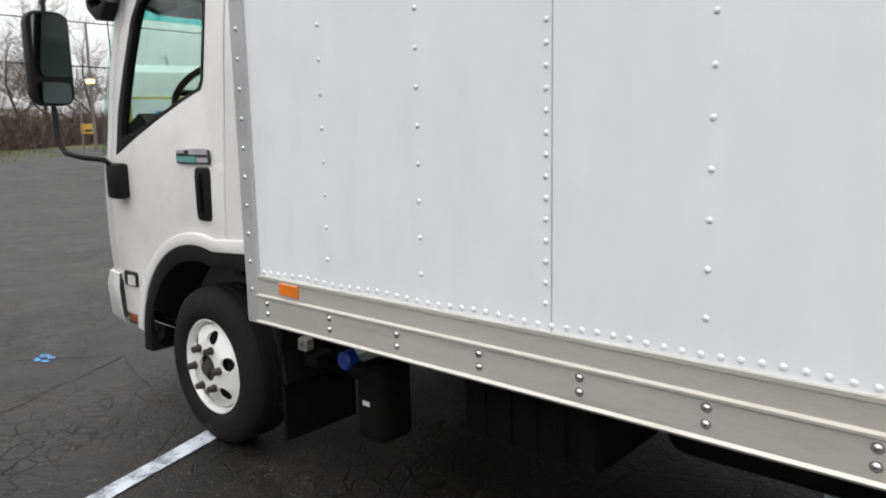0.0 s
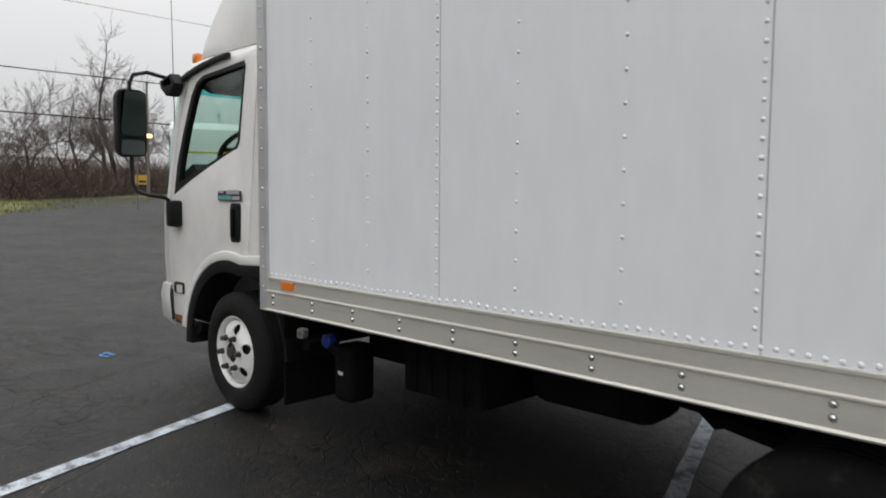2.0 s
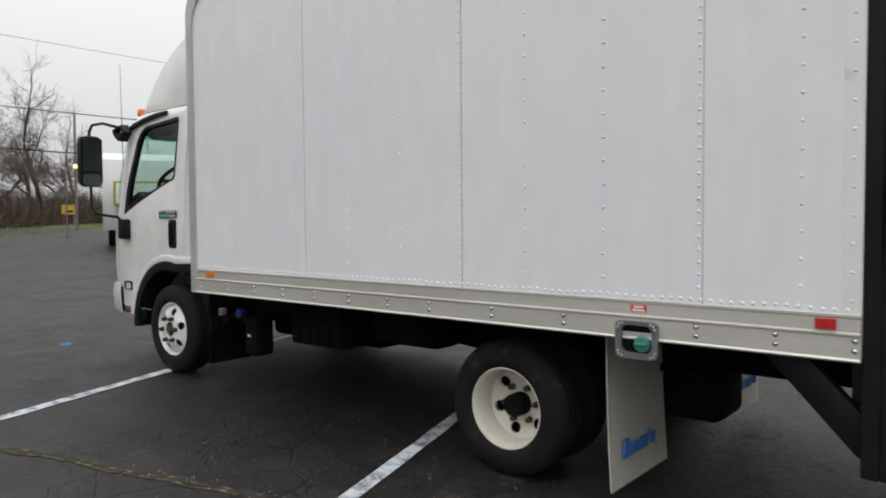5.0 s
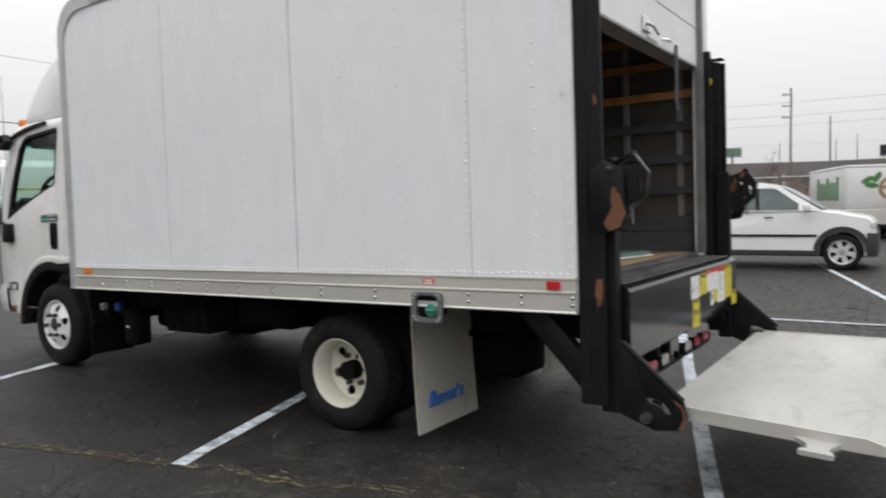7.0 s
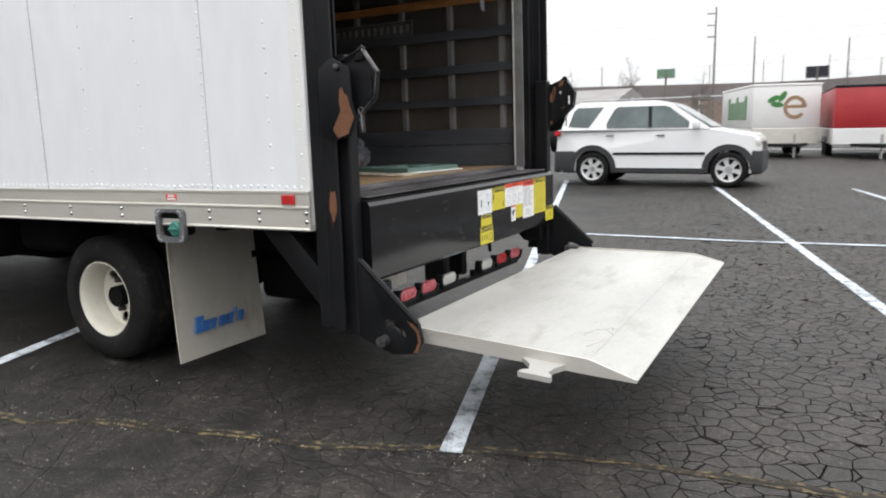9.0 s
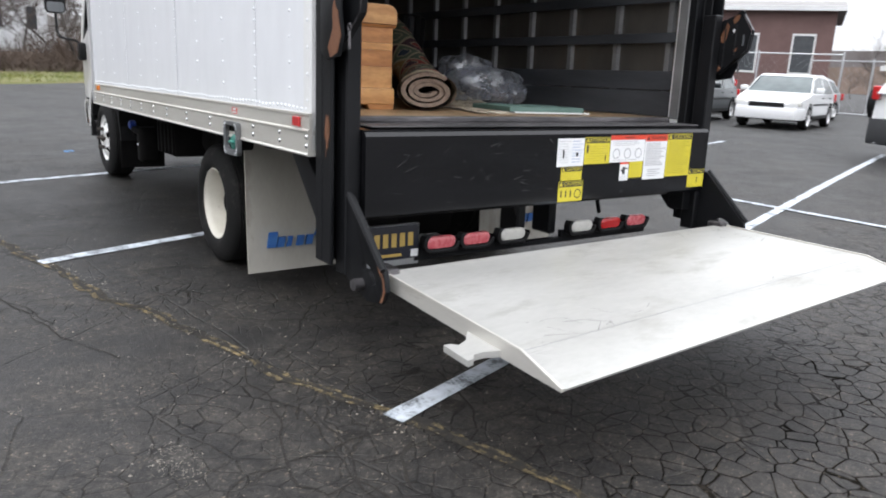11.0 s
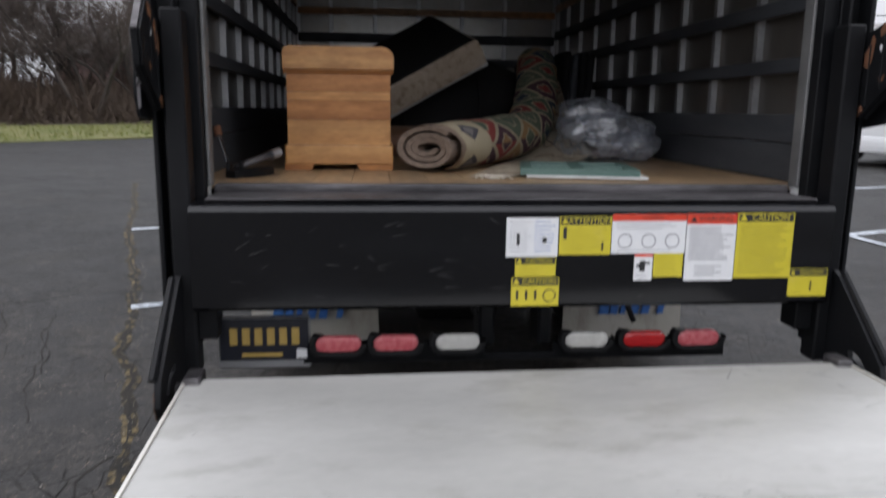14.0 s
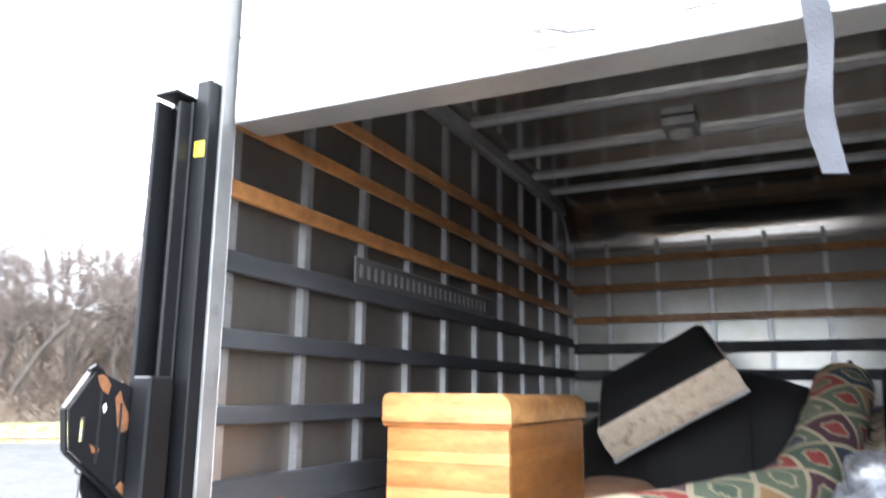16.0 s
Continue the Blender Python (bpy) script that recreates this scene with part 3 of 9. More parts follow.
def strip(bm, p, q, width, lift=0.005, n=None, rough=0.0, seed=0):
    """A painted band on the ground from p to q."""
    rnd = random.Random(seed)
    p, q = Vector((*p, 0)), Vector((*q, 0))
    n = n or max(2, int((q - p).length / 0.25))
    side = (q - p).normalized().cross(Vector((0, 0, 1))) * width / 2
    rows = []
    for i in range(n + 1):
        c = p.lerp(q, i / n)
        a, b = c - side * (1 + rnd.uniform(-rough, rough)), c + side * (1 + rnd.uniform(-rough, rough))
        rows.append([bm.verts.new((a.x, a.y, lay(a.x, a.y) + lift)), bm.verts.new((b.x, b.y, lay(b.x, b.y) + lift))])
    for a, b in zip(rows, rows[1:]):
        bm.faces.new((a[0], a[1], b[1], b[0]))
    return bm


# parking bays: long lines on both sides of a cross line
BAYS = [((0.63, -1.19), (-3.43, 11.56)), ((-1.95, -1.99), (-5.93, 10.5)), ((-4.43, -2.75), (-8.37, 9.95)),
        ((3.17, -1.2), (-0.55, 11.8)), ((5.45, -0.8), (2.0, 10.9)), ((8.8, 0.2), (5.2, 11.6))]
for k, (p, q) in enumerate(BAYS):
    solo("parking_line", strip(B(), p, q, 0.09, rough=0.1, seed=k), "line", "worn white painted parking line on asphalt", "road marking", "parking bay lines", "structure", None)
solo("parking_line", strip(B(), (-9.5, 3.11), (9.5, 5.89), 0.088, 0.009, rough=0.1, seed=20), "line", "worn white cross line between rows of bays", "road marking", "parking bay lines", "structure", None)


def crack(bm, pts, width, seed, lift=0.003, fray=0.9):
    """An irregular open joint in the asphalt, wandering along the points."""
    rnd = random.Random(seed)
    line = []
    for a, b in zip(pts, pts[1:]):
        n = max(2, int(math.dist(a, b) / 0.05))
        line += [(a[0] + (b[0] - a[0]) * i / n, a[1] + (b[1] - a[1]) * i / n) for i in range(n)]
    line.append(pts[-1])
    rows, wander, w = [], 0.0, width
    for i, (x, y) in enumerate(line):
        nx, ny = line[min(i + 1, len(line) - 1)][0] - line[max(i - 1, 0)][0], line[min(i + 1, len(line) - 1)][1] - line[max(i - 1, 0)][1]
        l = math.hypot(nx, ny) or 1
        nx, ny = -ny / l, nx / l
        wander = wander * 0.85 + rnd.uniform(-0.014, 0.014)
        w = width * max(0.12, 0.6 * w / width + 0.4 * rnd.uniform(1 - fray, 1 + fray))
        cx, cy = x + nx * wander, y + ny * wander
        rows.append([bm.verts.new((cx + nx * w / 2 * s, cy + ny * w / 2 * s, lay(cx, cy) + lift)) for s in (-1, 1)])
    for a, b in zip(rows, rows[1:]):
        bm.faces.new((a[0], a[1], b[1], b[0]))
    return bm


SEAM = [(-8.0, -3.8), (-5.2, -2.98), (-3.5, -2.46), (-2.38, -2.11), (-1.58, -1.88), (-1.15, -1.78), (-0.87, -1.66), (-0.53, -1.57), (-0.1, -1.43), (0.13, -1.37), (0.3, -1.31), (0.5, -1.24), (0.63, -1.17), (1.3, -0.95), (2.6, -0.75), (4.2, -0.4)]
solo("pavement_crack", crack(B(), SEAM, 0.062, 1), "crack_moss",
     "long open crack in asphalt filled with dirt and dead moss", "crack", kind="structure", smooth=None)
solo("pavement_crack", crack(B(), SEAM, 0.016, 1, 0.0045, 1.3), "crack", "dark open gap along the mossy crack", "crack", kind="structure", smooth=None)
FINE = [[(-0.07, -1.47), (0.12, -1.52), (0.28, -1.51), (0.48, -1.56), (0.62, -1.61), (0.75, -1.65), (0.85, -1.65), (0.93, -1.6), (0.9, -1.5), (0.68, -1.43), (0.46, -1.42)],
        [(0.75, -1.65), (0.74, -1.75), (0.78, -1.81), (0.88, -1.89), (1.1, -2.1)], [(0.7, -1.64), (0.69, -1.49), (0.69, -1.28), (0.64, -1.14)], [(0.9, -1.5), (1.01, -1.47), (1.3, -1.5)],
        [(0.84, -1.41), (0.87, -1.3), (0.84, -1.17), (0.89, -1.09)], [(1.04, -1.37), (0.87, -1.3), (0.8, -1.21)], [(0.18, -1.31), (0.42, -1.33)], [(-1.51, -2.3), (-0.91, -2.13), (-0.35, -1.92)], [(-0.66, -1.41), (-0.51, -1.23), (-0.42, -0.98)], [(0.27, -1.5), (0.4, -1.43), (0.56, -1.42), (0.86, -1.48), (1.1, -1.45)],
        [(-1.8, -2.37), (-1.39, -2.28), (-1.06, -2.13), (-0.88, -2.09)], [(-1.92, -2.72), (-1.57, -2.56), (-1.18, -2.5), (-0.76, -2.35)], [(-1.06, -2.35), (-1.26, -2.11), (-1.27, -1.92), (-1.16, -1.8)],
        [(0.89, -1.08), (0.84, -0.98), (0.71, -0.91), (0.35, -0.8)], [(0.35, -1.25), (0.27, -1.13), (0.41, -1.04), (0.58, -0.93)],
        [(-0.1, -1.35), (-0.6, -0.95), (-0.75, -0.7), (-1.3, -0.55)], [(-4.6, -0.2), (-5.4, -1.0), (-6.4, -0.75), (-7.0, -1.4), (-8.2, -1.6)],
        [(-6.4, -0.75), (-6.2, 0.3), (-6.9, 1.4)], [(-5.0, -2.0), (-5.6, -2.4), (-6.0, -1.5), (-6.4, -0.75)], [(1.1, -2.1), (1.9, -2.3), (2.4, -3.1)]]
for k, pts in enumerate(FINE):
    solo("pavement_crack", crack(B(), pts, 0.007, 30 + k, fray=1.2), "crack", "thin branching crack in the asphalt surface", "crack", "fine cracks", "structure", None)
bm = B()
for k in range(5):
    rnd = random.Random(k)
    cx, cy = -6.77 + rnd.gauss(0, 0.05), -1.08 + rnd.gauss(0, 0.025)
    vs = [bm.verts.new((cx + rnd.uniform(0.02, 0.05) * math.cos(a * 0.7), cy + rnd.uniform(0.01, 0.025) * math.sin(a * 0.7), lay(cx, cy) + 0.004 + k * 0.0003)) for a in range(9)]
    bm.faces.new(vs)
solo("paint_mark", bm, "blue_spray", "splash of blue marking paint on asphalt", "paint mark", kind="structure", smooth=None)
bm = B()
rnd = random.Random(77)
for k in range(1500):
    # grit and leaf crumbs along the crack and on the lot
    x, y = (rnd.uniform(-3.5, 3.5), rnd.uniform(-3.2, -0.5)) if k % 3 else (rnd.uniform(-3, 0.8), 0)
    if not k % 3:
        y = -1.34 + 0.29 * (x - 0.22) + rnd.gauss(0, 0.04)
    s = rnd.uniform(0.002, 0.0065)
    vs = [bm.verts.new((x + rnd.uniform(-s, s), y + rnd.uniform(-s, s), lay(x, y) + h)) for h in (0.002, 0.002, 0.002)] + [bm.verts.new((x, y, lay(x, y) + 0.004 + s * 0.6))]
    for f in ((0, 1, 3), (1, 2, 3), (2, 0, 3)):
        bm.faces.new([vs[i] for i in f])
for k in range(260):
    a, q = rnd.uniform(0, 6.283), rnd.random() ** 0.7
    x, y, s = 0.55 + 0.17 * q * math.cos(a), -1.93 + 0.085 * q * math.sin(a), rnd.uniform(0.0015, 0.004)
    vs = [bm.verts.new((x + rnd.uniform(-s, s), y + rnd.uniform(-s, s), lay(x, y) + 0.001)) for i in range(3)] + [bm.verts.new((x, y, lay(x, y) + 0.003 + s * 0.5))]
    for f in ((0, 1, 3), (1, 2, 3), (2, 0, 3)):
        bm.faces.new([vs[i] for i in f])
MAT["grit"] = stuff("grit", (0.42, 0.4, 0.36), (0.22, 0.18, 0.12), 3, (0.8, 0.9), bump=0)
solo("grit", bm, "grit", "scattered grit and leaf crumbs on asphalt", "grit", kind="stuff", smooth=None)

# ---- the truck: its own frame, nose down by a degree ----
RAKE = Matrix.Translation((0, 0, 0.88)) @ Matrix.Rotation(radians(-0.934), 4, "Y") @ Matrix.Translation((0, 0, -0.88))
truck = thing("box_truck", "white box truck with a lowered tail lift parked across bays", "truck", RAKE)
SIDE, REAR, FRONT = 1.22, 0.0, -4.22
FLOOR, RAIL0, RAIL1, TOP = 1.035, 0.881, 1.045, 3.12


def side_skins():
    """Aluminium sheets lapped at the seams; the rivets sit on them."""
    seams = [FRONT + 0.01, -3.03, -1.81, -0.585, REAR - 0.004]
    for s in (-1, 1):
        for k, (a, b) in enumerate(zip(seams, seams[1:])):
            y0 = SIDE - 0.003 + 0.0016 * (k % 2)
            if k == 0:
                # the front sheet has a rounded upper corner
                r = 0.22
                pts = [(a, 1.03), (b + 0.02, 1.03), (b + 0.02, TOP - 0.12), (a + r, TOP - 0.12)]
                pts += [(a + r - r * math.sin(radians(t)), TOP - 0.12 - r + r * math.cos(radians(t))) for t in range(15, 91, 15)]
                bm = prism(B(), pts, "y", s * (y0 - 0.004), s * y0)
            else:
                bm = box(B(), a, b + (0.02 if b < -0.1 else 0), min(s * (y0 - 0.004), s * y0), max(s * (y0 - 0.004), s * y0), 1.03, TOP - 0.12)
            part("side_panel", bm, "panel_white", truck, "white painted aluminium side sheet", None)


side_skins()
MAT["sealant"] = stuff("sealant", (0.3, 0.31, 0.33), (0.42, 0.43, 0.45), 12, (0.6, 0.7), bump=0.1)
for s in (-1, 1):
    for seam in (-3.03, -1.81, -0.585):
        part("seam", box(B(), seam + 0.019, seam + 0.0225, min(s * (SIDE - 0.004), s * (SIDE - 0.0006)), max(s * (SIDE - 0.004), s * (SIDE - 0.0006)), 1.05, TOP - 0.13), "sealant", truck, "thin grey seam line", None)


def rivets(s):
    bm = B()
    y = s * (SIDE - 0.0012)
    r = 0.0075

    def put(x, z, r=r):
        dome(bm, (x, y, z), r, 0.0042, "y", s, 7)
    x = FRONT + 0.035
    while x < -0.01:
        put(x, 1.068 + 0.003 * math.sin(x * 17), 0.0085)
        x += 0.0406
    for seam in (-3.03, -1.81, -0.585):
        z = 1.12
        while z < TOP - 0.14:
            put(seam + 0.004, z)
            z += 0.0508
    for c in (-3.837, -3.437, -2.635, -2.218, -1.41, -1.003, -0.2):
        z = 1.144
        while z < TOP - 0.14:
            put(c, z)
            z += 0.1016
    z = 1.1
    while z < TOP - 0.14:
        put(-0.03, z)
        z += 0.1016
    return bm


for s in (-1, 1):
    tagged(part("rivets", rivets(s), "rivet", truck, "rows of domed white rivets", 60), kind="stuff")


def rail_profile(s):
    """Bottom rail: a plain lower band, a ridge and a slimmer upper band."""
    o = SIDE
    return [(s * (o - 0.03), RAIL0), (s * (o + 0.012), RAIL0), (s * (o + 0.016), RAIL0 + 0.006), (s * (o + 0.011), RAIL0 + 0.014), (s * (o + 0.009), 0.972),
            (s * (o + 0.015), 0.977), (s * (o + 0.015), 0.983), (s * (o + 0.006), 0.988), (s * (o + 0.005), 1.036), (s * (o + 0.010), 1.041), (s * (o + 0.010), 1.05), (s * (o - 0.03), 1.054)]


BOLTS = [-4.16, -3.83, -3.53, -3.226, -2.924, -2.622, -2.31, -2.005, -1.60, -1.195, -0.585, -0.283, -0.017]
bolt_mesh = None
for s in (-1, 1):
    rail = part("bottom_rail", loft(B(), [[(x, y, z) for y, z in rail_profile(s)] for x in (FRONT - 0.005, REAR)]), "alu", truck, "bare ribbed aluminium bottom rail", 20)
    for x in BOLTS:
        for z in (0.958, 0.922):
            if bolt_mesh is None:
                bm = dome(B(), (0, 0, 0), 0.0095, 0.007, "y", -1, 10)
                revolve(bm, [(0.001, 0.012), (-0.0015, 0.012)], (0, 0, 0), "y", 10)
                bolt_mesh = mesh_of("bolt", bm, "chrome", 40)
            ob = new("bolt", bolt_mesh)
            ob.parent = rail
            ob.matrix_basis = pose(x, s * (SIDE + 0.0095), z, 0, 0, 0 if s < 0 else 180)

# corner posts, top rails, roof and front wall
for s in (-1, 1):
    r = 0.24
    pts = [(FRONT - 0.055, RAIL0), (FRONT + 0.012, RAIL0), (FRONT + 0.012, TOP - 0.12 - r)]
    pts += [(FRONT + 0.012 + r - r * math.cos(radians(t)), TOP - 0.12 - r + r * math.sin(radians(t))) for t in range(15, 91, 15)]
    pts += [(FRONT + 0.4, TOP - 0.12), (FRONT + 0.4, TOP - 0.03), (FRONT + 0.2, TOP - 0.03)]
    pts += [(FRONT + 0.2 - 0.255 * math.sin(radians(t)), TOP - 0.285 + 0.255 * math.cos(radians(t))) for t in range(15, 91, 15)]
    part("corner_post", prism(B(), pts, "y", s * (SIDE - 0.05), s * (SIDE + 0.012)), "alu_post", truck, "grey aluminium front corner post with rounded top", 30)
    part("top_rail", box(B(), FRONT + 0.4, REAR, min(s * (SIDE - 0.05), s * (SIDE + 0.01)), max(s * (SIDE - 0.05), s * (SIDE + 0.01)), TOP - 0.12, TOP - 0.03, 0.006), "alu_dull", truck, "grey aluminium top rail")
    bm = B()
    z = 1.0
    while z < TOP - 0.4:
        dome(bm, (FRONT - 0.022, s * (SIDE + 0.0115), z), 0.009, 0.006, "y", s, 7)
        z += 0.098
    tagged(part("post_rivets", bm, "galv", truck, "", 60), kind="stuff")
roof = B()
n = 12
rows = []
for i in range(n + 1):
    t = i / n
    x = FRONT + 0.2 - 0.25 * math.cos(math.pi / 2 * t) if t < 1 else FRONT + 0.2
    z = TOP - 0.285 + 0.255 * math.sin(math.pi / 2 * t)
    rows.append((x, z))
rows.append((REAR, TOP - 0.03))
prof = rows + [(REAR, TOP - 0.045)] + [(FRONT + 0.2, TOP - 0.045)] + [(FRONT + 0.2 - 0.235 * math.cos(math.pi / 2 * i / n), TOP - 0.285 + 0.24 * math.sin(math.pi / 2 * i / n)) for i in range(n - 1, -1, -1)]
part("roof", prism(B(), prof, "y", -SIDE + 0.05, SIDE - 0.05), "roof_skin", truck, "bare aluminium roof sheet curving down at the front", 40)
part("front_wall", box(B(), FRONT - 0.05, FRONT + 0.005, -SIDE + 0.05, SIDE - 0.05, 0.9, TOP - 0.28), "panel_white", truck, "white front wall of the box")
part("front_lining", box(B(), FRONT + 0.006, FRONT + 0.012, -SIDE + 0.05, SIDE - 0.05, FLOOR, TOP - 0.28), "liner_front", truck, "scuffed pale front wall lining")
part("bed_floor", box(B(), FRONT, REAR - 0.05, -SIDE + 0.03, SIDE - 0.03, 0.93, FLOOR - 0.012), "under", truck, "dark floor structure under the boards")
MAT["floor_wood"] = pine("floor_boards", (0.5, 0.365, 0.22), (0.35, 0.245, 0.14), (1.0, 9, 9), False, 0.75)
plank = None
for k in range(16):
    w = (2 * SIDE - 0.12) / 16
    y = -SIDE + 0.06 + (k + 0.5) * w
    if plank is None:
        plank = part("floor_board", box(B(), FRONT + 0.02, -0.06, -w / 2 + 0.0012, w / 2 - 0.0012, -0.012, 0.0, 0.0008), "floor_wood", truck, "worn hardwood floor board", None)
        plank.matrix_basis = Matrix.Translation((0, y, FLOOR))
    else:
        again("floor_board", plank, truck, Matrix.Translation((0, y, FLOOR)))

MAT["trim_slot"] = stuff("slot_back", (0.11, 0.11, 0.115), (0.16, 0.16, 0.165), 5, (0.4, 0.55), metal=0.3, bump=0.05)
# inside: skins, posts, slats, roof bows
for s in (-1, 1):
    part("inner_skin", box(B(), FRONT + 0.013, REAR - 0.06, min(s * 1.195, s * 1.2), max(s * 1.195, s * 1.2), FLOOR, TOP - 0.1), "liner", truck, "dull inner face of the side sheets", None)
    for x in [-0.2 - 0.4065 * k for k in range(10)]:
        bm = prism(B(), [(x - 0.022, s * 1.195), (x - 0.017, s * 1.168), (x + 0.017, s * 1.168), (x + 0.022, s * 1.195)], "z", FLOOR, TOP - 0.1)
        part("wall_post", bm, "wall_steel", truck, "galvanised steel wall post", None)
    for z0, z1, mat, lab in ((2.60, 2.655, "wood_slat", "varnished wooden tie slat"), (2.40, 2.452, "wood_slat", "varnished wooden tie slat"), (2.168, 2.226, "wood_slat", "varnished wooden tie slat"),
                             (1.93, 1.998, "black_slat", "black ribbed rub slat"), (1.692, 1.754, "black_slat", "black ribbed rub slat"), (1.462, 1.52, "black_slat", "black ribbed rub slat"),
                             (1.189, 1.30, "black_slat", "black plank at the foot of the wall"), (FLOOR + 0.002, 1.185, "black_slat", "black plank at the foot of the wall")):
        part("wall_slat", box(B(), FRONT + 0.02, REAR - 0.075, min(s * 1.145, s * 1.168), max(s * 1.145, s * 1.168), z0, z1, 0.003), mat, truck, lab, None)
    # slotted vent strip
    slots = [[(x, 2.02), (x + 0.028, 2.02), (x + 0.028, 2.075), (x, 2.075)] for x in [-0.95 - 0.058 * k for k in range(24)]]
    part("track_back", box(B(), -2.44, -0.9, min(s * 1.1465, s * 1.15), max(s * 1.1465, s * 1.15), 1.99, 2.105), "galv", truck, "", None)
    part("tie_track", prism(B(), [(-2.44, 1.995), (-0.9, 1.995), (-0.9, 2.1), (-2.44, 2.1)], "y", s * 1.14, s * 1.146, slots), "trim_slot", truck, "slotted grey steel tie track", None)
for y in [-0.857 + 0.386 * k for k in range(5)] + [-1.14, 1.14]:
    part("wall_post", box(B(), FRONT + 0.012, FRONT + 0.04, y - 0.016, y + 0.016, FLOOR, TOP - 0.28, 0.003), "galv", truck, "galvanised steel wall post", None)
for z, mat, h in ((2.605, "wood_slat", 0.056), (2.387, "wood_slat", 0.06), (2.138, "wood_slat", 0.055), (1.915, "black_slat", 0.08), (1.713, "black_slat", 0.075), (1.47, "black_slat", 0.075), (1.18, "black_slat", 0.28)):
    part("wall_slat", box(B(), FRONT + 0.04, FRONT + 0.062, -1.14, 1.14, z - h / 2, z + h / 2, 0.003), mat, truck, "slat across the front wall", None)
for x in (-0.85, -1.46, -2.07, -2.69, -3.2, -3.62):
    part("roof_bow", prism(B(), [(x - 0.016, TOP - 0.046), (x - 0.011, TOP - 0.076), (x + 0.011, TOP - 0.076), (x + 0.016, TOP - 0.046)], "y", -1.17, 1.17), "galv", truck, "galvanised roof bow", None)
MAT["polished"] = stuff("polished_sheet", (0.62, 0.6, 0.57), (0.72, 0.7, 0.66), 3.0, (0.12, 0.2), metal=0.95, bump=0.1, fine=6, depth=0.006, stretch=(1, 0.2, 1))
arc = [(FRONT + 0.5 - 0.47 * math.sin(radians(a)), 2.685 + 0.375 * math.cos(radians(a))) for a in range(0, 91, 6)]
part("front_cove", prism(B(), arc + [(x - 0.004, z + 0.004) for x, z in reversed(arc)], "y", -1.16, 1.16), "polished", truck, "polished aluminium cove curving down to the front wall", 60)
for s in (-1, 1):
    part("inner_cove", box(B(), FRONT + 0.05, REAR - 0.06, min(s * 1.13, s * 1.195), max(s * 1.13, s * 1.195), TOP - 0.15, TOP - 0.05, 0.015), "alu_dull", truck, "inner top rail", None)
dl = part("dome_light", box(B(), -2.66, -2.4, -0.14, 0.04, TOP - 0.10, TOP - 0.05, 0.004), "wall_steel", truck, "small round roof lamp on a plate, unlit")
part("lens", revolve(B(), [(0.0, 0.072), (-0.028, 0.068), (-0.045, 0.04)], (-2.54, -0.05, TOP - 0.10), "z", 20), "clear_lens", dl)

# ---- rear frame, door and lift ----
MAT["trim_grey"] = stuff("trim_grey", (0.15, 0.15, 0.15), (0.25, 0.25, 0.247), 5, (0.4, 0.55), metal=0.4, bump=0.1, dirt=((0.06, 0.06, 0.06), 0.35, 6))
for s in (-1, 1):
    part("rear_post", box(B(), REAR - 0.07, REAR, min(s * 1.063, s * SIDE), max(s * 1.063, s * SIDE), 0.9, TOP - 0.03, 0.006), "door_white", truck, "white rear door post")
    part("door_track", box(B(), REAR - 0.05, REAR + 0.01, min(s * 1.05, s * 1.062), max(s * 1.05, s * 1.062), FLOOR, 2.95, 0.003), "trim_grey", truck, "dull grey door edge trim")
part("rear_header", box(B(), REAR - 0.07, REAR, -1.075, 1.075, 2.93, TOP - 0.03, 0.006), "door_white", truck, "white rear header")
for k, (z0, z1) in enumerate(((2.36, 2.62), (2.626, 2.93))):
    panel = part("roll_door_panel", box(B(), REAR - 0.055, REAR - 0.03, -1.04, 1.04, z0, z1, 0.003), "door_white", truck, "white roll-up door section, nearly raised")
    if k == 0:
        part("bottom_seal", box(B(), REAR - 0.16, REAR - 0.03, -1.04, 1.04, 2.347, 2.359, 0.003), "alu_dull", panel, "grey underside of the raised door")
        bm = box(B(), -0.03, -0.012, -0.14, -0.02, 2.39, 2.48, 0.006)
        tube(bm, [(-0.012, -0.1, 2.44), (0.012, -0.06, 2.425), (0.016, 0.0, 2.40), (0.004, 0.06, 2.40)], 0.009, 7)
        part("latch", bm, "chrome", panel, "worn chrome door latch")
        part("pull_handle", tube(B(), [(-0.03, 0.25, 2.41), (0.0, 0.26, 2.405), (0.0, 0.33, 2.405), (-0.03, 0.34, 2.41)], 0.008, 7), "chrome", panel)
        part("decal", box(B(), -0.03, -0.0275, -0.06, 0.14, 2.363, 2.377), "ink_grey", panel, "faded grey decal strip")
        bm = B()
        rows = []
        for i in range(13):
            t = i / 12
            z = 2.42 - 0.42 * t
            wob = 0.008 * math.sin(t * 7) + 0.004 * t
            rows.append([(-0.022 + 0.004 * math.sin(t * 14), 0.485 + wob - 0.004 * math.sin(t * 11), z), (-0.018, 0.535 + wob, z - 0.005)])
        loft(bm, [[r[0], r[1], (r[1][0] - 0.003, *r[1][1:]), (r[0][0] - 0.003, *r[0][1:])] for r in rows])
        part("pull_strap", bm, "strap", panel, "grey webbing pull strap hanging from the door")


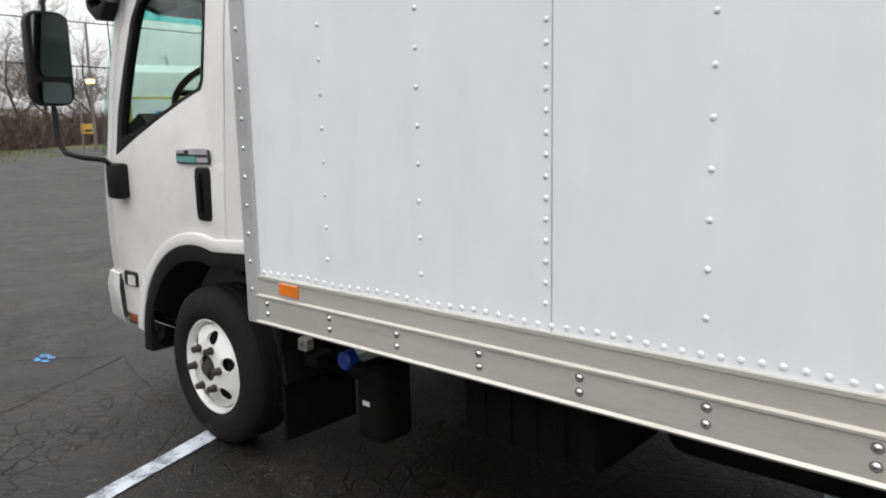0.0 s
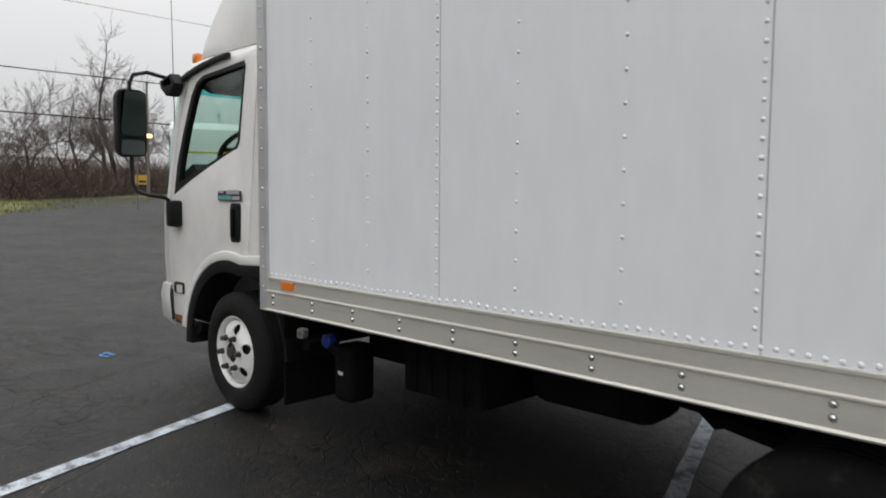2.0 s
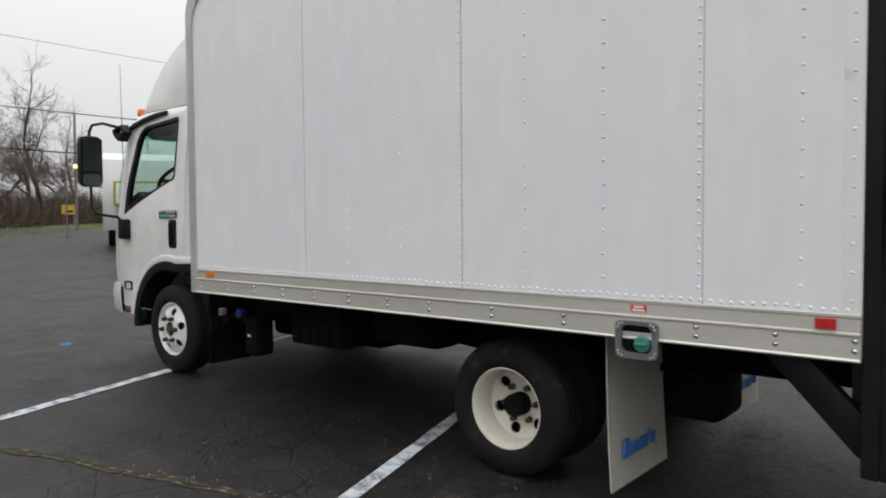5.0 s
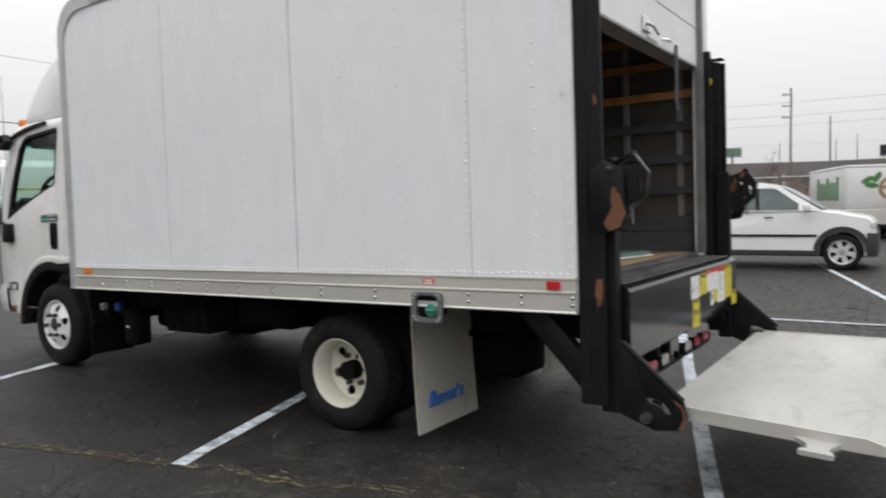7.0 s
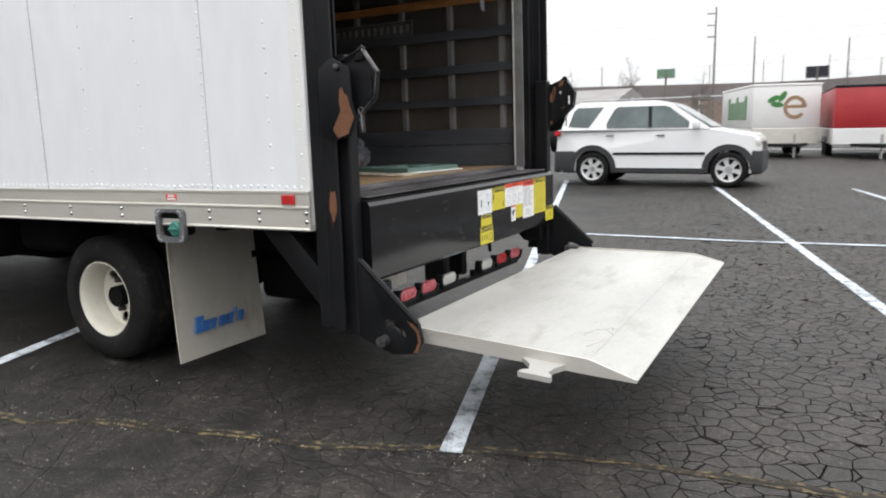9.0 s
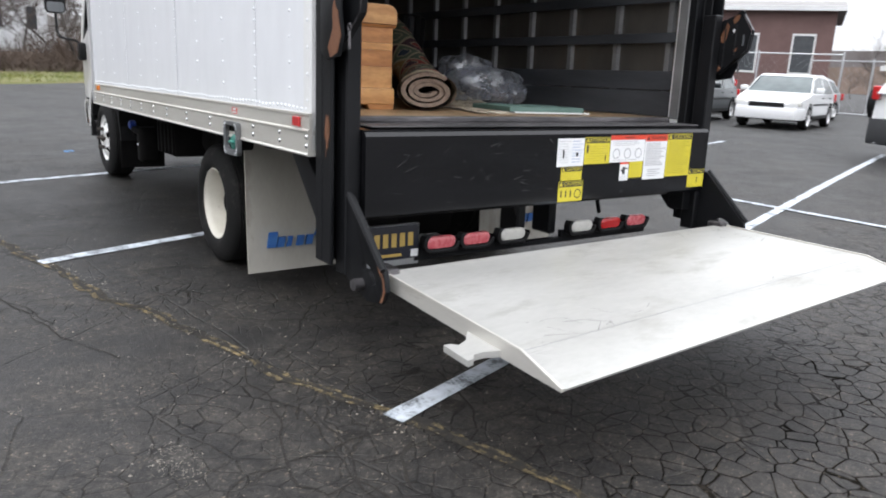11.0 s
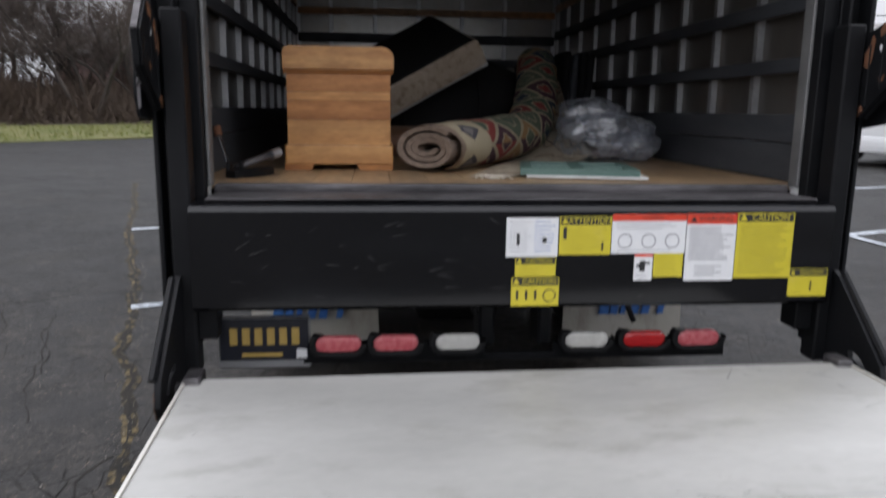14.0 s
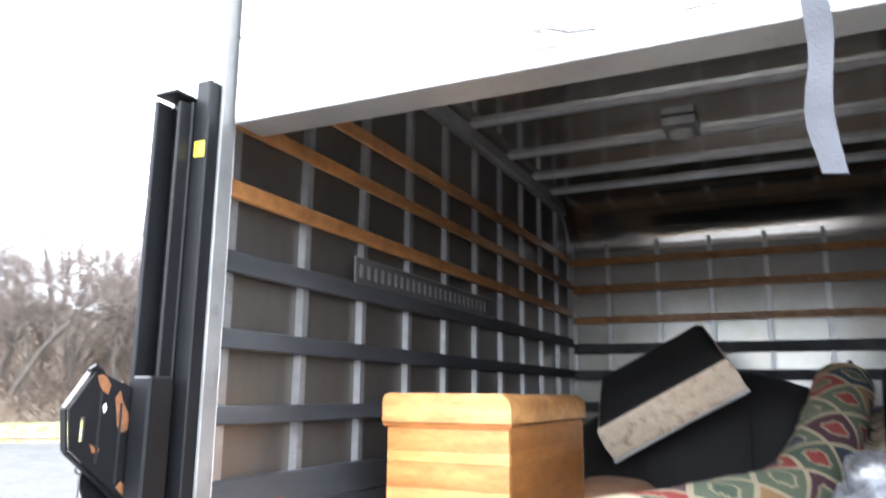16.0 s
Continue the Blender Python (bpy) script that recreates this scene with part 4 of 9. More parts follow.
def column(s):
    """One guide column of the lift, with its inner runner and tilting hook."""
    o = lambda a, b: (min(s * a, s * b), max(s * a, s * b))
    col = part("lift_column", box(B(), 0.0, 0.06, *o(1.119, 1.20), 0.46, 2.40, 0.005), "black_steel", truck, "scuffed black steel lift column with rust marks")
    part("column_flange", box(B(), 0.06, 0.13, *o(1.182, 1.198), 0.46, 2.385, 0.003), "black_steel", col)
    part("column_flange", box(B(), 0.06, 0.105, *o(1.12, 1.132), 0.46, 2.385, 0.003), "black_steel", col)
    part("inner_channel", box(B(), 0.0, 0.052, *o(1.063, 1.118), 1.0, 2.462, 0.004), "black_steel", col)
    part("column_cap", box(B(), 0.0, 0.125, *o(1.119, 1.204), 2.402, 2.414, 0.003), "black_steel", col)
    part("safety_decal", box(B(), 0.053, 0.0545, *o(1.068, 1.106), 2.225, 2.272), "st_yellow", col, "small yellow decal")
    part("runner", box(B(), 0.08, 0.165, *o(1.085, 1.15), 0.42, 1.60, 0.006), "black_steel", truck, "black steel lift runner")
    # rust patches, thin and uneven
    for k, (z, h, w) in enumerate(((0.97, 0.11, 0.04), (1.86, 0.035, 0.018))):
        rnd = random.Random(k + 5)
        pts = [(0.1 + w * math.cos(a) * rnd.uniform(0.25, 1) * 0.7, z + h * math.sin(a) * rnd.uniform(0.35, 1)) for a in [i * 0.4488 for i in range(14)]]
        part("rust_patch", prism(B(), pts, "y", s * 1.1984, s * 1.2), "rust", col, "flaking rust patch", None)
    # stowage catch: a plate standing fore and aft, its rear edges bent outwards, on a rusty cheek
    out = [(0.062, 1.535), (0.14, 1.56), (0.27, 1.608), (0.336, 1.517), (0.323, 1.42), (0.165, 1.292), (0.062, 1.30)]
    slot = [(0.29, 1.44), (0.302, 1.44), (0.302, 1.497), (0.29, 1.497)]
    hook = part("hook_plate", prism(B(), out, "y", s * 1.156, s * 1.164, [slot], 0.002), "black_steel", truck, "black steel catch plate with bent edges and orange rust")
    # the upper bent edge is paler steel: sky light on it put into the colour
    for (xa, za), (xb, zb), mat in ((out[2], out[3], "steel_worn"), (out[3], out[4], "black_steel"), (out[4], out[5], "black_steel"), (out[1], out[2], "black_steel")):
        nx, nz = (zb - za), -(xb - xa)
        l = math.hypot(nx, nz)
        nx, nz = 0.006 * nx / l, 0.006 * nz / l
        part("bent_edge", prism(B(), [(xa, za), (xb, zb), (xb - nx, zb - nz), (xa - nx, za - nz)], "y", s * 1.1645, s * 1.183, (), 0.001), mat, hook, "", None)
    # a thin pale tube paints the lit rim of the bent edges
    part("bright_edge", tube(B(), [(0.27, s * 1.183, 1.608), (0.336, s * 1.183, 1.517), (0.323, s * 1.183, 1.42), (0.195, s * 1.183, 1.317)], 0.003, 5), "steel_worn", hook, "pale edge line with the sky's light painted in")
    for x, z0, z1 in ((0.228, 1.385, 1.56), (0.164, 1.33, 1.53)):
        part("crease", tube(B(), [(x + 0.022, s * 1.156, z0), (x + 0.022, s * 1.1555, z1)], 0.004, 6), "black_steel", hook)
    cheek = part("side_cheek", prism(B(), [(0.07, 1.29), (0.12, 1.255), (0.22, 1.27), (0.25, 1.34), (0.232, 1.42), (0.228, 1.54), (0.14, 1.585), (0.07, 1.54)], "y", s * 1.204, s * 1.214, (), 0.003), "black_steel", hook)
    part("cheek_lug", prism(B(), [(0.225, 1.565), (0.275, 1.572), (0.281, 1.614), (0.263, 1.626), (0.237, 1.608)], "y", s * 1.1645, s * 1.178, (), 0.003), "black_steel", hook)
    part("bolt", dome(tube(B(), [(0.17, s * 1.213, 1.545), (0.17, s * 1.223, 1.545)], 0.012, 8), (0.17, s * 1.223, 1.545), 0.014, 0.006, "y", s, 8), "steel_worn", hook)
    part("rust_patch", prism(B(), [(0.135, 1.30), (0.16, 1.265), (0.212, 1.282), (0.242, 1.345), (0.225, 1.39), (0.215, 1.43), (0.2, 1.44), (0.19, 1.465), (0.178, 1.46), (0.172, 1.41), (0.178, 1.37), (0.158, 1.34)], "y", s * 1.2142, s * 1.2154), "rust", hook, "orange rust", None)
    for pts in ([(0.275, 1.598), (0.262, 1.601), (0.25, 1.597), (0.233, 1.576), (0.24, 1.553), (0.257, 1.56), (0.268, 1.575)], [(0.217, 1.545), (0.202, 1.562), (0.19, 1.53), (0.168, 1.50), (0.17, 1.462), (0.189, 1.455), (0.205, 1.475), (0.21, 1.51)],
                [(0.28, 1.432), (0.27, 1.428), (0.262, 1.418), (0.25, 1.42), (0.255, 1.41), (0.272, 1.412)], [(0.166, 1.297), (0.163, 1.325), (0.176, 1.335), (0.192, 1.322)]):
        part("rust_patch", prism(B(), [(x - 0.01, z) for x, z in pts], "y", s * 1.1544, s * 1.1558), "rust_orange" if s < 0 else "rust", hook, "orange rust", None)
    part("mark", prism(B(), [(0.238, 1.506), (0.229, 1.517), (0.234, 1.53), (0.243, 1.524)], "y", s * 1.1544, s * 1.1558), "st_white", hook, "", None)
    ring = [(0.262 + 0.012 * math.cos(a), s * 1.192, 1.372 + 0.012 * math.sin(a)) for a in [i * 0.5236 for i in range(13)]]
    part("ring_pin", tube(tube(B(), ring, 0.003, 6), [(0.262, s * 1.192, 1.358), (0.264, s * 1.192, 1.295)], 0.0048, 7), "steel_worn", hook, "small ring pin hanging down")
    # lower gusset arm with hinge
    arm = [(0.165, 0.76), (0.20, 0.745), (0.46, 0.50), (0.475, 0.43), (0.44, 0.375), (0.33, 0.36), (0.165, 0.42)]
    slot = [(0.315 + 0.088 * math.cos(radians(a)), 0.42 + 0.088 * math.sin(radians(a))) for a in range(15, 106, 10)] + [(0.315 + 0.062 * math.cos(radians(a)), 0.42 + 0.062 * math.sin(radians(a))) for a in range(105, 14, -10)]
    g = part("hinge_arm", prism(B(), arm, "y", s * 1.125, s * 1.145, [slot], 0.002), "black_steel", truck, "triangular black steel hinge arm")
    part("arm_edge", tube(B(), [(0.19, s * 1.15, 0.755), (0.46, s * 1.15, 0.51)], 0.012, 6), "black_steel", g)
    part("pivot_pin", tube(B(), [(0.297, s * 1.10, 0.42), (0.297, s * 1.185, 0.42)], 0.024, 14), "steel_worn", g, "worn steel pivot pin")
    part("rust_patch", prism(B(), [(0.43, 0.38), (0.455, 0.385), (0.471, 0.43), (0.462, 0.475), (0.44, 0.5), (0.41, 0.512), (0.428, 0.49), (0.452, 0.465), (0.458, 0.43), (0.445, 0.4)], "y", s * 1.1452, s * 1.1466), "rust", g, "rust round the slot")
    # brace under the body
    part("brace", prism(B(), [(-0.36, 0.88), (-0.2, 0.88), (0.05, 0.62), (0.05, 0.50), (-0.02, 0.52)], "y", s * 1.09, s * 1.15, (), 0.004), "black_steel", truck, "diagonal black steel brace")
    return col


for s in (-1, 1):
    column(s)

sill = part("rear_sill", loft(B(), [[(x, y, z) for x, z in ((-0.05, 0.70), (0.19, 0.645), (0.205, 0.66), (0.205, 0.975), (0.195, 0.992), (0.175, 1.0), (0.06, 1.006), (-0.05, 1.006))] for y in (-1.085, 1.085)]), "black_panel", truck, "glossy black steel sill panel covered in warning labels", 25)
part("sill_plate", box(B(), -0.052, 0.165, -1.04, 1.04, 1.0065, 1.013, 0.002), "steel_worn", sill, "worn steel threshold plate")
part("sill_nosing", box(B(), -0.11, -0.04, -1.05, 1.05, 1.013, FLOOR + 0.003, 0.004), "steel_worn", sill, "dented steel nosing")
for y in (-1.06, 1.06):
    part("sill_bracket", box(B(), 0.03, 0.13, y - 0.035, y + 0.035, 0.53, 0.68, 0.004), "black_steel", sill)

bm = B()
rnd = random.Random(12)
for k in range(44):
    # hairline scratches in the paint
    y, z, l, a = rnd.uniform(-0.95, 1.0), rnd.uniform(0.67, 0.95), rnd.uniform(0.015, 0.06), rnd.gauss(0.1, 0.4)
    c, d = Vector((0.2053, y, z)), Vector((0, math.cos(a), math.sin(a)))
    n_, w = Vector((0, -d.z, d.y)), rnd.uniform(0.0004, 0.0013)
    bm.faces.new([bm.verts.new(c + d * (l * i) + n_ * (w * j)) for i, j in ((-0.5, -1), (0.5, -0.3), (0.5, 0.3), (-0.5, 1))])
MAT["scuff"] = stuff("bare_scuff", (0.3, 0.29, 0.29), (0.5, 0.48, 0.48), 20, (0.35, 0.5), metal=0.6, bump=0.2)
sc = B()
for k in range(46):
    # bare rubs on the threshold and along the panel's upper edge
    y, l, w = rnd.uniform(-1.0, 1.0), rnd.uniform(0.01, 0.12), rnd.uniform(0.001, 0.006)
    x = rnd.uniform(-0.03, 0.155)
    sc.faces.new([sc.verts.new((x + w * j + rnd.uniform(-0.001, 0.001), y + l * i, 1.0134)) for i, j in ((-0.5, -1), (0.5, -0.4), (0.45, 0.5), (-0.4, 1))])
tagged(part("scuff_marks", sc, "scuff", sill, "bare metal rubs", None), kind="stuff")
MAT["scrape"] = stuff("scrape", (0.028, 0.026, 0.026), (0.06, 0.056, 0.056), 30, (0.5, 0.7), bump=0)
tagged(part("scrape_marks", bm, "scrape", sill, "pale scratches", None), kind="stuff")


def sticker(y0, y1, z0, z1, mat, parts=()):
    """A label on the sill; parts: rows of (kind, y0, y1, z0, z1, mat or words, size) in shares of the label."""
    st = part("warning_label", box(B(), 0.2052, 0.2064, y0, y1, z0, z1), mat, sill, "printed safety label", None)
    w, h = y1 - y0, z1 - z0
    for p in parts:
        if p[0] == "bar":
            part("bar", box(B(), 0.2064, 0.2070, y0 + w * p[1], y0 + w * p[2], z0 + h * p[3], z0 + h * p[4]), p[5], st, "", None)
        elif p[0] == "lines":
            n = p[5]
            bm = B()
            rnd = random.Random(int(y0 * 1000) + n)
            for k in range(n):
                zz = z0 + h * (p[4] - (p[4] - p[3]) * (k + 0.5) / n)
                box(bm, 0.2064, 0.2069, y0 + w * p[1], y0 + w * (p[1] + (p[2] - p[1]) * rnd.uniform(0.7, 1)), zz - h * 0.008, zz + h * 0.008)
            part("small_print", bm, p[6], st, "", None)
        elif p[0] == "words":
            lettering("heading", p[5], p[6], st, p[7], Matrix.Translation((0.2072, y0 + w * (p[1] + p[2]) / 2, z0 + h * (p[3] + p[4]) / 2)) @ pose(0, 0, 0, 90, 0, 90))
        elif p[0] == "tri":
            cy, cz, r = y0 + w * p[1], z0 + h * p[2], p[3]
            part("warning_triangle", prism(B(), [(cy - r, cz - r * 0.8), (cy + r, cz - r * 0.8), (cy, cz + r)], "x", 0.2072, 0.2076), p[4], st, "", None)
        elif p[0] == "ring":
            cy, cz, r = y0 + w * p[1], z0 + h * p[2], p[3]
            outer = [(cy + r * math.cos(a * math.pi / 10), cz + r * math.sin(a * math.pi / 10)) for a in range(20)]
            inner = [(cy + r * 0.82 * math.cos(a * math.pi / 10), cz + r * 0.82 * math.sin(a * math.pi / 10)) for a in range(20)]
            part("pictogram", prism(B(), outer, "x", 0.2064, 0.2069, [inner]), p[4], st, "", None)
    return st


def headed(words, top, size, tri="st_yellow", ink="ink"):
    return [("bar", 0.02, 0.98, 1 - top, 0.985, ink), ("words", 0.18, 0.98, 1 - top, 0.985, words, size, tri), ("tri", 0.1, 1 - top / 2, size * 0.45, tri)]


sticker(-0.063, 0.112, 0.823, 0.955, "st_white", [("lines", 0.06, 0.48, 0.1, 0.95, 9, "ink_grey"), ("lines", 0.54, 0.95, 0.1, 0.95, 8, "blue_ink"), ("bar", 0.2, 0.26, 0.3, 0.6, "ink"), ("bar", 0.7, 0.78, 0.35, 0.5, "ink")])
sticker(0.117, 0.293, 0.829, 0.959, "st_yellow", headed("ATTENTION", 0.22, 0.026) + [("lines", 0.06, 0.92, 0.08, 0.7, 7, "ink_olive"), ("bar", 0.07, 0.14, 0.42, 0.72, "ink"), ("bar", 0.82, 0.86, 0.1, 0.32, "ink")])
sticker(0.296, 0.553, 0.832, 0.966, "st_white", [("bar", 0.0, 1.0, 0.83, 1.0, "st_red"), ("words", 0.3, 0.8, 0.83, 1.0, "WARNING", 0.015, "ink"), ("lines", 0.06, 0.94, 0.6, 0.8, 3, "ink_grey"), ("ring", 0.18, 0.32, 0.026, "ink_grey"), ("ring", 0.5, 0.32, 0.026, "ink_grey"), ("ring", 0.82, 0.32, 0.026, "ink_grey"), ("lines", 0.08, 0.92, 0.04, 0.12, 1, "ink_grey")])
sticker(0.556, 0.731, 0.736, 0.967, "st_white", [("bar", 0.0, 1.0, 0.85, 1.0, "st_red"), ("words", 0.2, 0.95, 0.85, 1.0, "WARNING", 0.025, "ink"), ("tri", 0.13, 0.92, 0.011, "ink"), ("lines", 0.06, 0.94, 0.3, 0.82, 14, "ink_grey"), ("lines", 0.2, 0.8, 0.06, 0.24, 4, "ink_grey")])
sticker(0.734, 0.937, 0.744, 0.969, "st_yellow", headed("CAUTION", 0.13, 0.03) + [("lines", 0.06, 0.94, 0.06, 0.83, 17, "ink_olive")])
sticker(-0.03, 0.108, 0.756, 0.82, "st_yellow", headed("CAUTION", 0.34, 0.02) + [("lines", 0.06, 0.94, 0.08, 0.6, 4, "ink_olive")])
sticker(-0.041, 0.122, 0.654, 0.752, "st_yellow", headed("CAUTION", 0.28, 0.026) + [("bar", 0.1, 0.15, 0.22, 0.55, "ink"), ("bar", 0.29, 0.34, 0.22, 0.55, "ink"), ("bar", 0.48, 0.53, 0.22, 0.55, "ink"), ("ring", 0.8, 0.36, 0.023, "ink")])
sticker(0.379, 0.443, 0.738, 0.83, "st_white", [("bar", 0.0, 1.0, 0.9, 1.0, "st_red"), ("bar", 0.3, 0.6, 0.35, 0.75, "ink"), ("bar", 0.12, 0.4, 0.5, 0.62, "ink"), ("bar", 0.55, 0.85, 0.62, 0.7, "ink"), ("lines", 0.1, 0.9, 0.05, 0.25, 3, "ink_grey")])
sticker(0.447, 0.549, 0.75, 0.832, "st_yellow", [("lines", 0.08, 0.9, 0.1, 0.9, 6, "ink_olive")])
sticker(0.936, 1.078, 0.676, 0.774, "st_yellow", headed("CAUTION", 0.26, 0.019) + [("bar", 0.56, 0.6, 0.2, 0.55, "ink"), ("lines", 0.06, 0.4, 0.1, 0.2, 1, "ink_olive")])

# lift platform
def sag(bm):
    for v in bm.verts:
        t, u = (v.co.x - 0.345) / 0.97, (v.co.y + 1.085) / 2.17
        v.co.z += (0.018 - 0.044 * t) * (1 - u) + (0.028 + 0.012 * t) * u
        v.co.x += 0.024 * t * (1 - u)
    return bm


plat = part("platform", sag(loft(B(), [[(x, y, z) for x, z in ((0.345, 0.452), (1.135, 0.437), (1.315, 0.391), (1.313, 0.384), (1.115, 0.386), (0.345, 0.405))] for y in (-1.075, 1.075)])), "platform", truck, "lowered scratched aluminium lift platform with a ramped edge", 15)
for s in (-1, 1):
    part("platform_rim", sag(loft(B(), [[(x, y, z) for x, z in ((0.345, 0.459), (1.135, 0.443), (1.312, 0.3935), (1.312, 0.382), (1.115, 0.383), (0.345, 0.398))] for y in (s * 1.0755, s * 1.085)])), "alu", plat, "aluminium side rim")
bm = B()
for k in range(14):
    x = 1.148 + 0.0112 * k
    z = 0.4355 - (x - 1.135) * 0.2595
    box(bm, x, x + 0.004, -1.07, 1.07, z - 0.002, z + 0.0012)
part("ramp_ribs", sag(bm), "platform", plat, "fine ribs on the ramped edge", None)
part("ramp_seam", sag(box(B(), 1.1335, 1.1365, -1.07, 1.07, 0.434, 0.4373)), "alu_dull", plat)
bm = B()
rnd = random.Random(4)
for k in range(150):
    x, y = rnd.uniform(0.38, 1.12), rnd.uniform(-1.0, 1.0)
    l, a, w = rnd.uniform(0.015, 0.12), rnd.gauss(1.5, 0.5) if k % 4 else rnd.gauss(0.1, 0.3), rnd.uniform(0.0007, 0.002)
    d, n_ = Vector((math.cos(a), math.sin(a), 0)), Vector((-math.sin(a), math.cos(a), 0))
    z = 0.4528 - (x - 0.345) * 0.0186
    c = Vector((x, y, z + 0.0004))
    vs = [bm.verts.new(c + d * (l * i) + n_ * (w * j)) for i, j in ((-0.5, -1), (0.5, -0.3), (0.5, 0.3), (-0.5, 1))]
    bm.faces.new(vs)
MAT["scratch"] = stuff("scratch", (0.1, 0.095, 0.09), (0.24, 0.23, 0.215), 30, (0.6, 0.8), bump=0)
tagged(part("scratches", sag(bm), "scratch", plat, "dark scratches", None), kind="stuff")
for s in (-1, 1):
    part("platform_hinge", sag(box(B(), 0.30, 0.39, min(s * 1.03, s * 1.084), max(s * 1.03, s * 1.084), 0.40, 0.472, 0.006)), "steel_worn", plat, "steel hinge block")
part("pull_tab", sag(loft(B(), [[(x0, y, z - dz) for x0, z in ((0.88 + i, 0.408), (1.05 - j, 0.406), (1.05 - j, 0.385), (0.88 + i, 0.387))] for y, i, j, dz in ((-1.085, 0, 0, 0), (-1.125, 0.045, 0.03, 0.006), (-1.16, 0.055, 0.04, 0.012), (-1.175, 0.03, 0.02, 0.014), (-1.197, 0.025, 0.02, 0.016))])), "platform", plat, "cast aluminium pull tab", 25)

# light bar and plate
lbar = part("light_bar", box(B(), 0.03, 0.06, -0.74, -0.1, 0.425, 0.49, 0.004), "black_steel", truck, "black steel light bar")
rbar = part("light_bar", box(B(), 0.03, 0.06, 0.15, 0.80, 0.425, 0.475, 0.004), "black_steel", truck, "black steel light bar")
part("light_bar_base", box(B(), 0.02, 0.06, -0.75, 0.80, 0.412, 0.438, 0.003), "black_steel", truck)
for y, lens, par in ((-0.625, "pink_lens", lbar), (-0.425, "pink_lens", lbar), (-0.205, "clear_lens", lbar), (0.264, "clear_lens", rbar), (0.478, "red_lens", rbar), (0.682, "pink_lens", rbar)):
    rim = prism(B(), shift(oval(0.2, 0.096, 7), y, 0.492), "x", 0.06, 0.1, [shift(oval(0.162, 0.058, 7), y, 0.492)], 0.004)
    lamp = part("tail_lamp", rim, "black_plastic", par, "oval lamp in a black rubber ring")
    bm = loft(B(), [[(x, a * k + y, b * k + 0.492) for a, b in oval(0.162, 0.058, 7)] for x, k in ((0.078, 1.0), (0.09, 0.97), (0.096, 0.86), (0.098, 0.6))])
    part("lens", bm, lens, lamp)
pl = part("number_plate", box(B(), 0.06, 0.064, -1.035, -0.73, 0.43, 0.58, 0.002), "plate_blue", truck, "dark blue number plate with gold marks")
for k in range(6):
    y = -1.0 + 0.0425 * k
    part("mark", box(B(), 0.0642, 0.0655, y, y + 0.026, 0.487, 0.547), "plate_gold", pl, "", None)
part("mark", box(B(), 0.0642, 0.0655, -0.96, -0.82, 0.444, 0.457), "plate_gold", pl, "", None)
part("mark", box(B(), 0.0642, 0.0655, -0.772, -0.735, 0.437, 0.47), "st_white", pl, "", None)
part("plate_holder", box(B(), 0.03, 0.058, -1.04, -0.725, 0.40, 0.584, 0.003), "alu_dull", truck, "grey plate holder")
part("rear_bracket", box(B(), -0.12, 0.02, -0.12, -0.06, 0.45, 0.9, 0.01), "black_steel", truck)
part("rear_bracket", box(B(), -0.12, 0.02, 0.1, 0.15, 0.45, 0.9, 0.01), "black_steel", truck)
part("cable", tube(B(), [(-0.02, 0.39, 0.75), (0.05, 0.4, 0.66), (0.03, 0.43, 0.6), (0.02, 0.46, 0.54)], 0.011, 6), "black_plastic", truck)
part("cable", tube(B(), [(-0.05, -0.15, 0.72), (0.02, -0.16, 0.64), (0.01, -0.13, 0.57)], 0.011, 6), "black_plastic", truck)

# markers, filler, labels on the side
for s in (-1, 1):
    o = lambda a, b: (min(s * a, s * b), max(s * a, s * b))
    part("side_reflector", box(B(), -4.083, -3.985, *o(SIDE + 0.006, SIDE + 0.014), 1.0, 1.041, 0.002), "orange", truck, "orange side reflector")
    part("side_reflector", box(B(), -0.148, -0.077, *o(SIDE + 0.006, SIDE + 0.014), 0.993, 1.034, 0.002), "red_lens", truck, "red side reflector")
y = -(SIDE + 0.0062)
lab = part("fuel_label", box(B(), -0.87, -0.797, y - 0.001, y, 1.0, 1.03), "st_red", truck, "small red and white fuel label", None)
part("bar", box(B(), -0.862, -0.805, y - 0.002, y - 0.001, 1.003, 1.012), "st_white", lab, "", None)
part("bar", box(B(), -0.855, -0.812, y - 0.002, y - 0.001, 1.017, 1.026), "st_white", lab, "", None)
fc = (-0.834, 0.882)
MAT["filler_grey"] = stuff("filler_grey", (0.14, 0.145, 0.15), (0.22, 0.225, 0.23), 14, (0.45, 0.6), metal=0.5, bump=0.1, dirt=((0.07, 0.065, 0.06), 0.38, 12))
fil = part("fuel_filler", prism(B(), shift(oval(0.19, 0.16, 5, 0.025), *fc), "y", -SIDE - 0.032, -SIDE - 0.008, [shift(oval(0.14, 0.118, 5, 0.03), fc[0], fc[1] + 0.004)], 0.004), "filler_grey", truck, "riveted grey fuel filler frame")
bm = prism(B(), shift(oval(0.14, 0.118, 5, 0.03), fc[0], fc[1] + 0.004), "y", -SIDE + 0.05, -SIDE + 0.06)
loft(bm, [[(a + fc[0], yy, b + fc[1] + 0.004) for a, b in oval(0.141, 0.119, 5, 0.03)] for yy in (-SIDE - 0.012, -SIDE + 0.052)], True, False)
box(bm, fc[0] - 0.085, fc[0] + 0.085, -SIDE - 0.0105, -SIDE - 0.0085, fc[1] - 0.07, fc[1] + 0.075)
part("recess", bm, "under", fil)
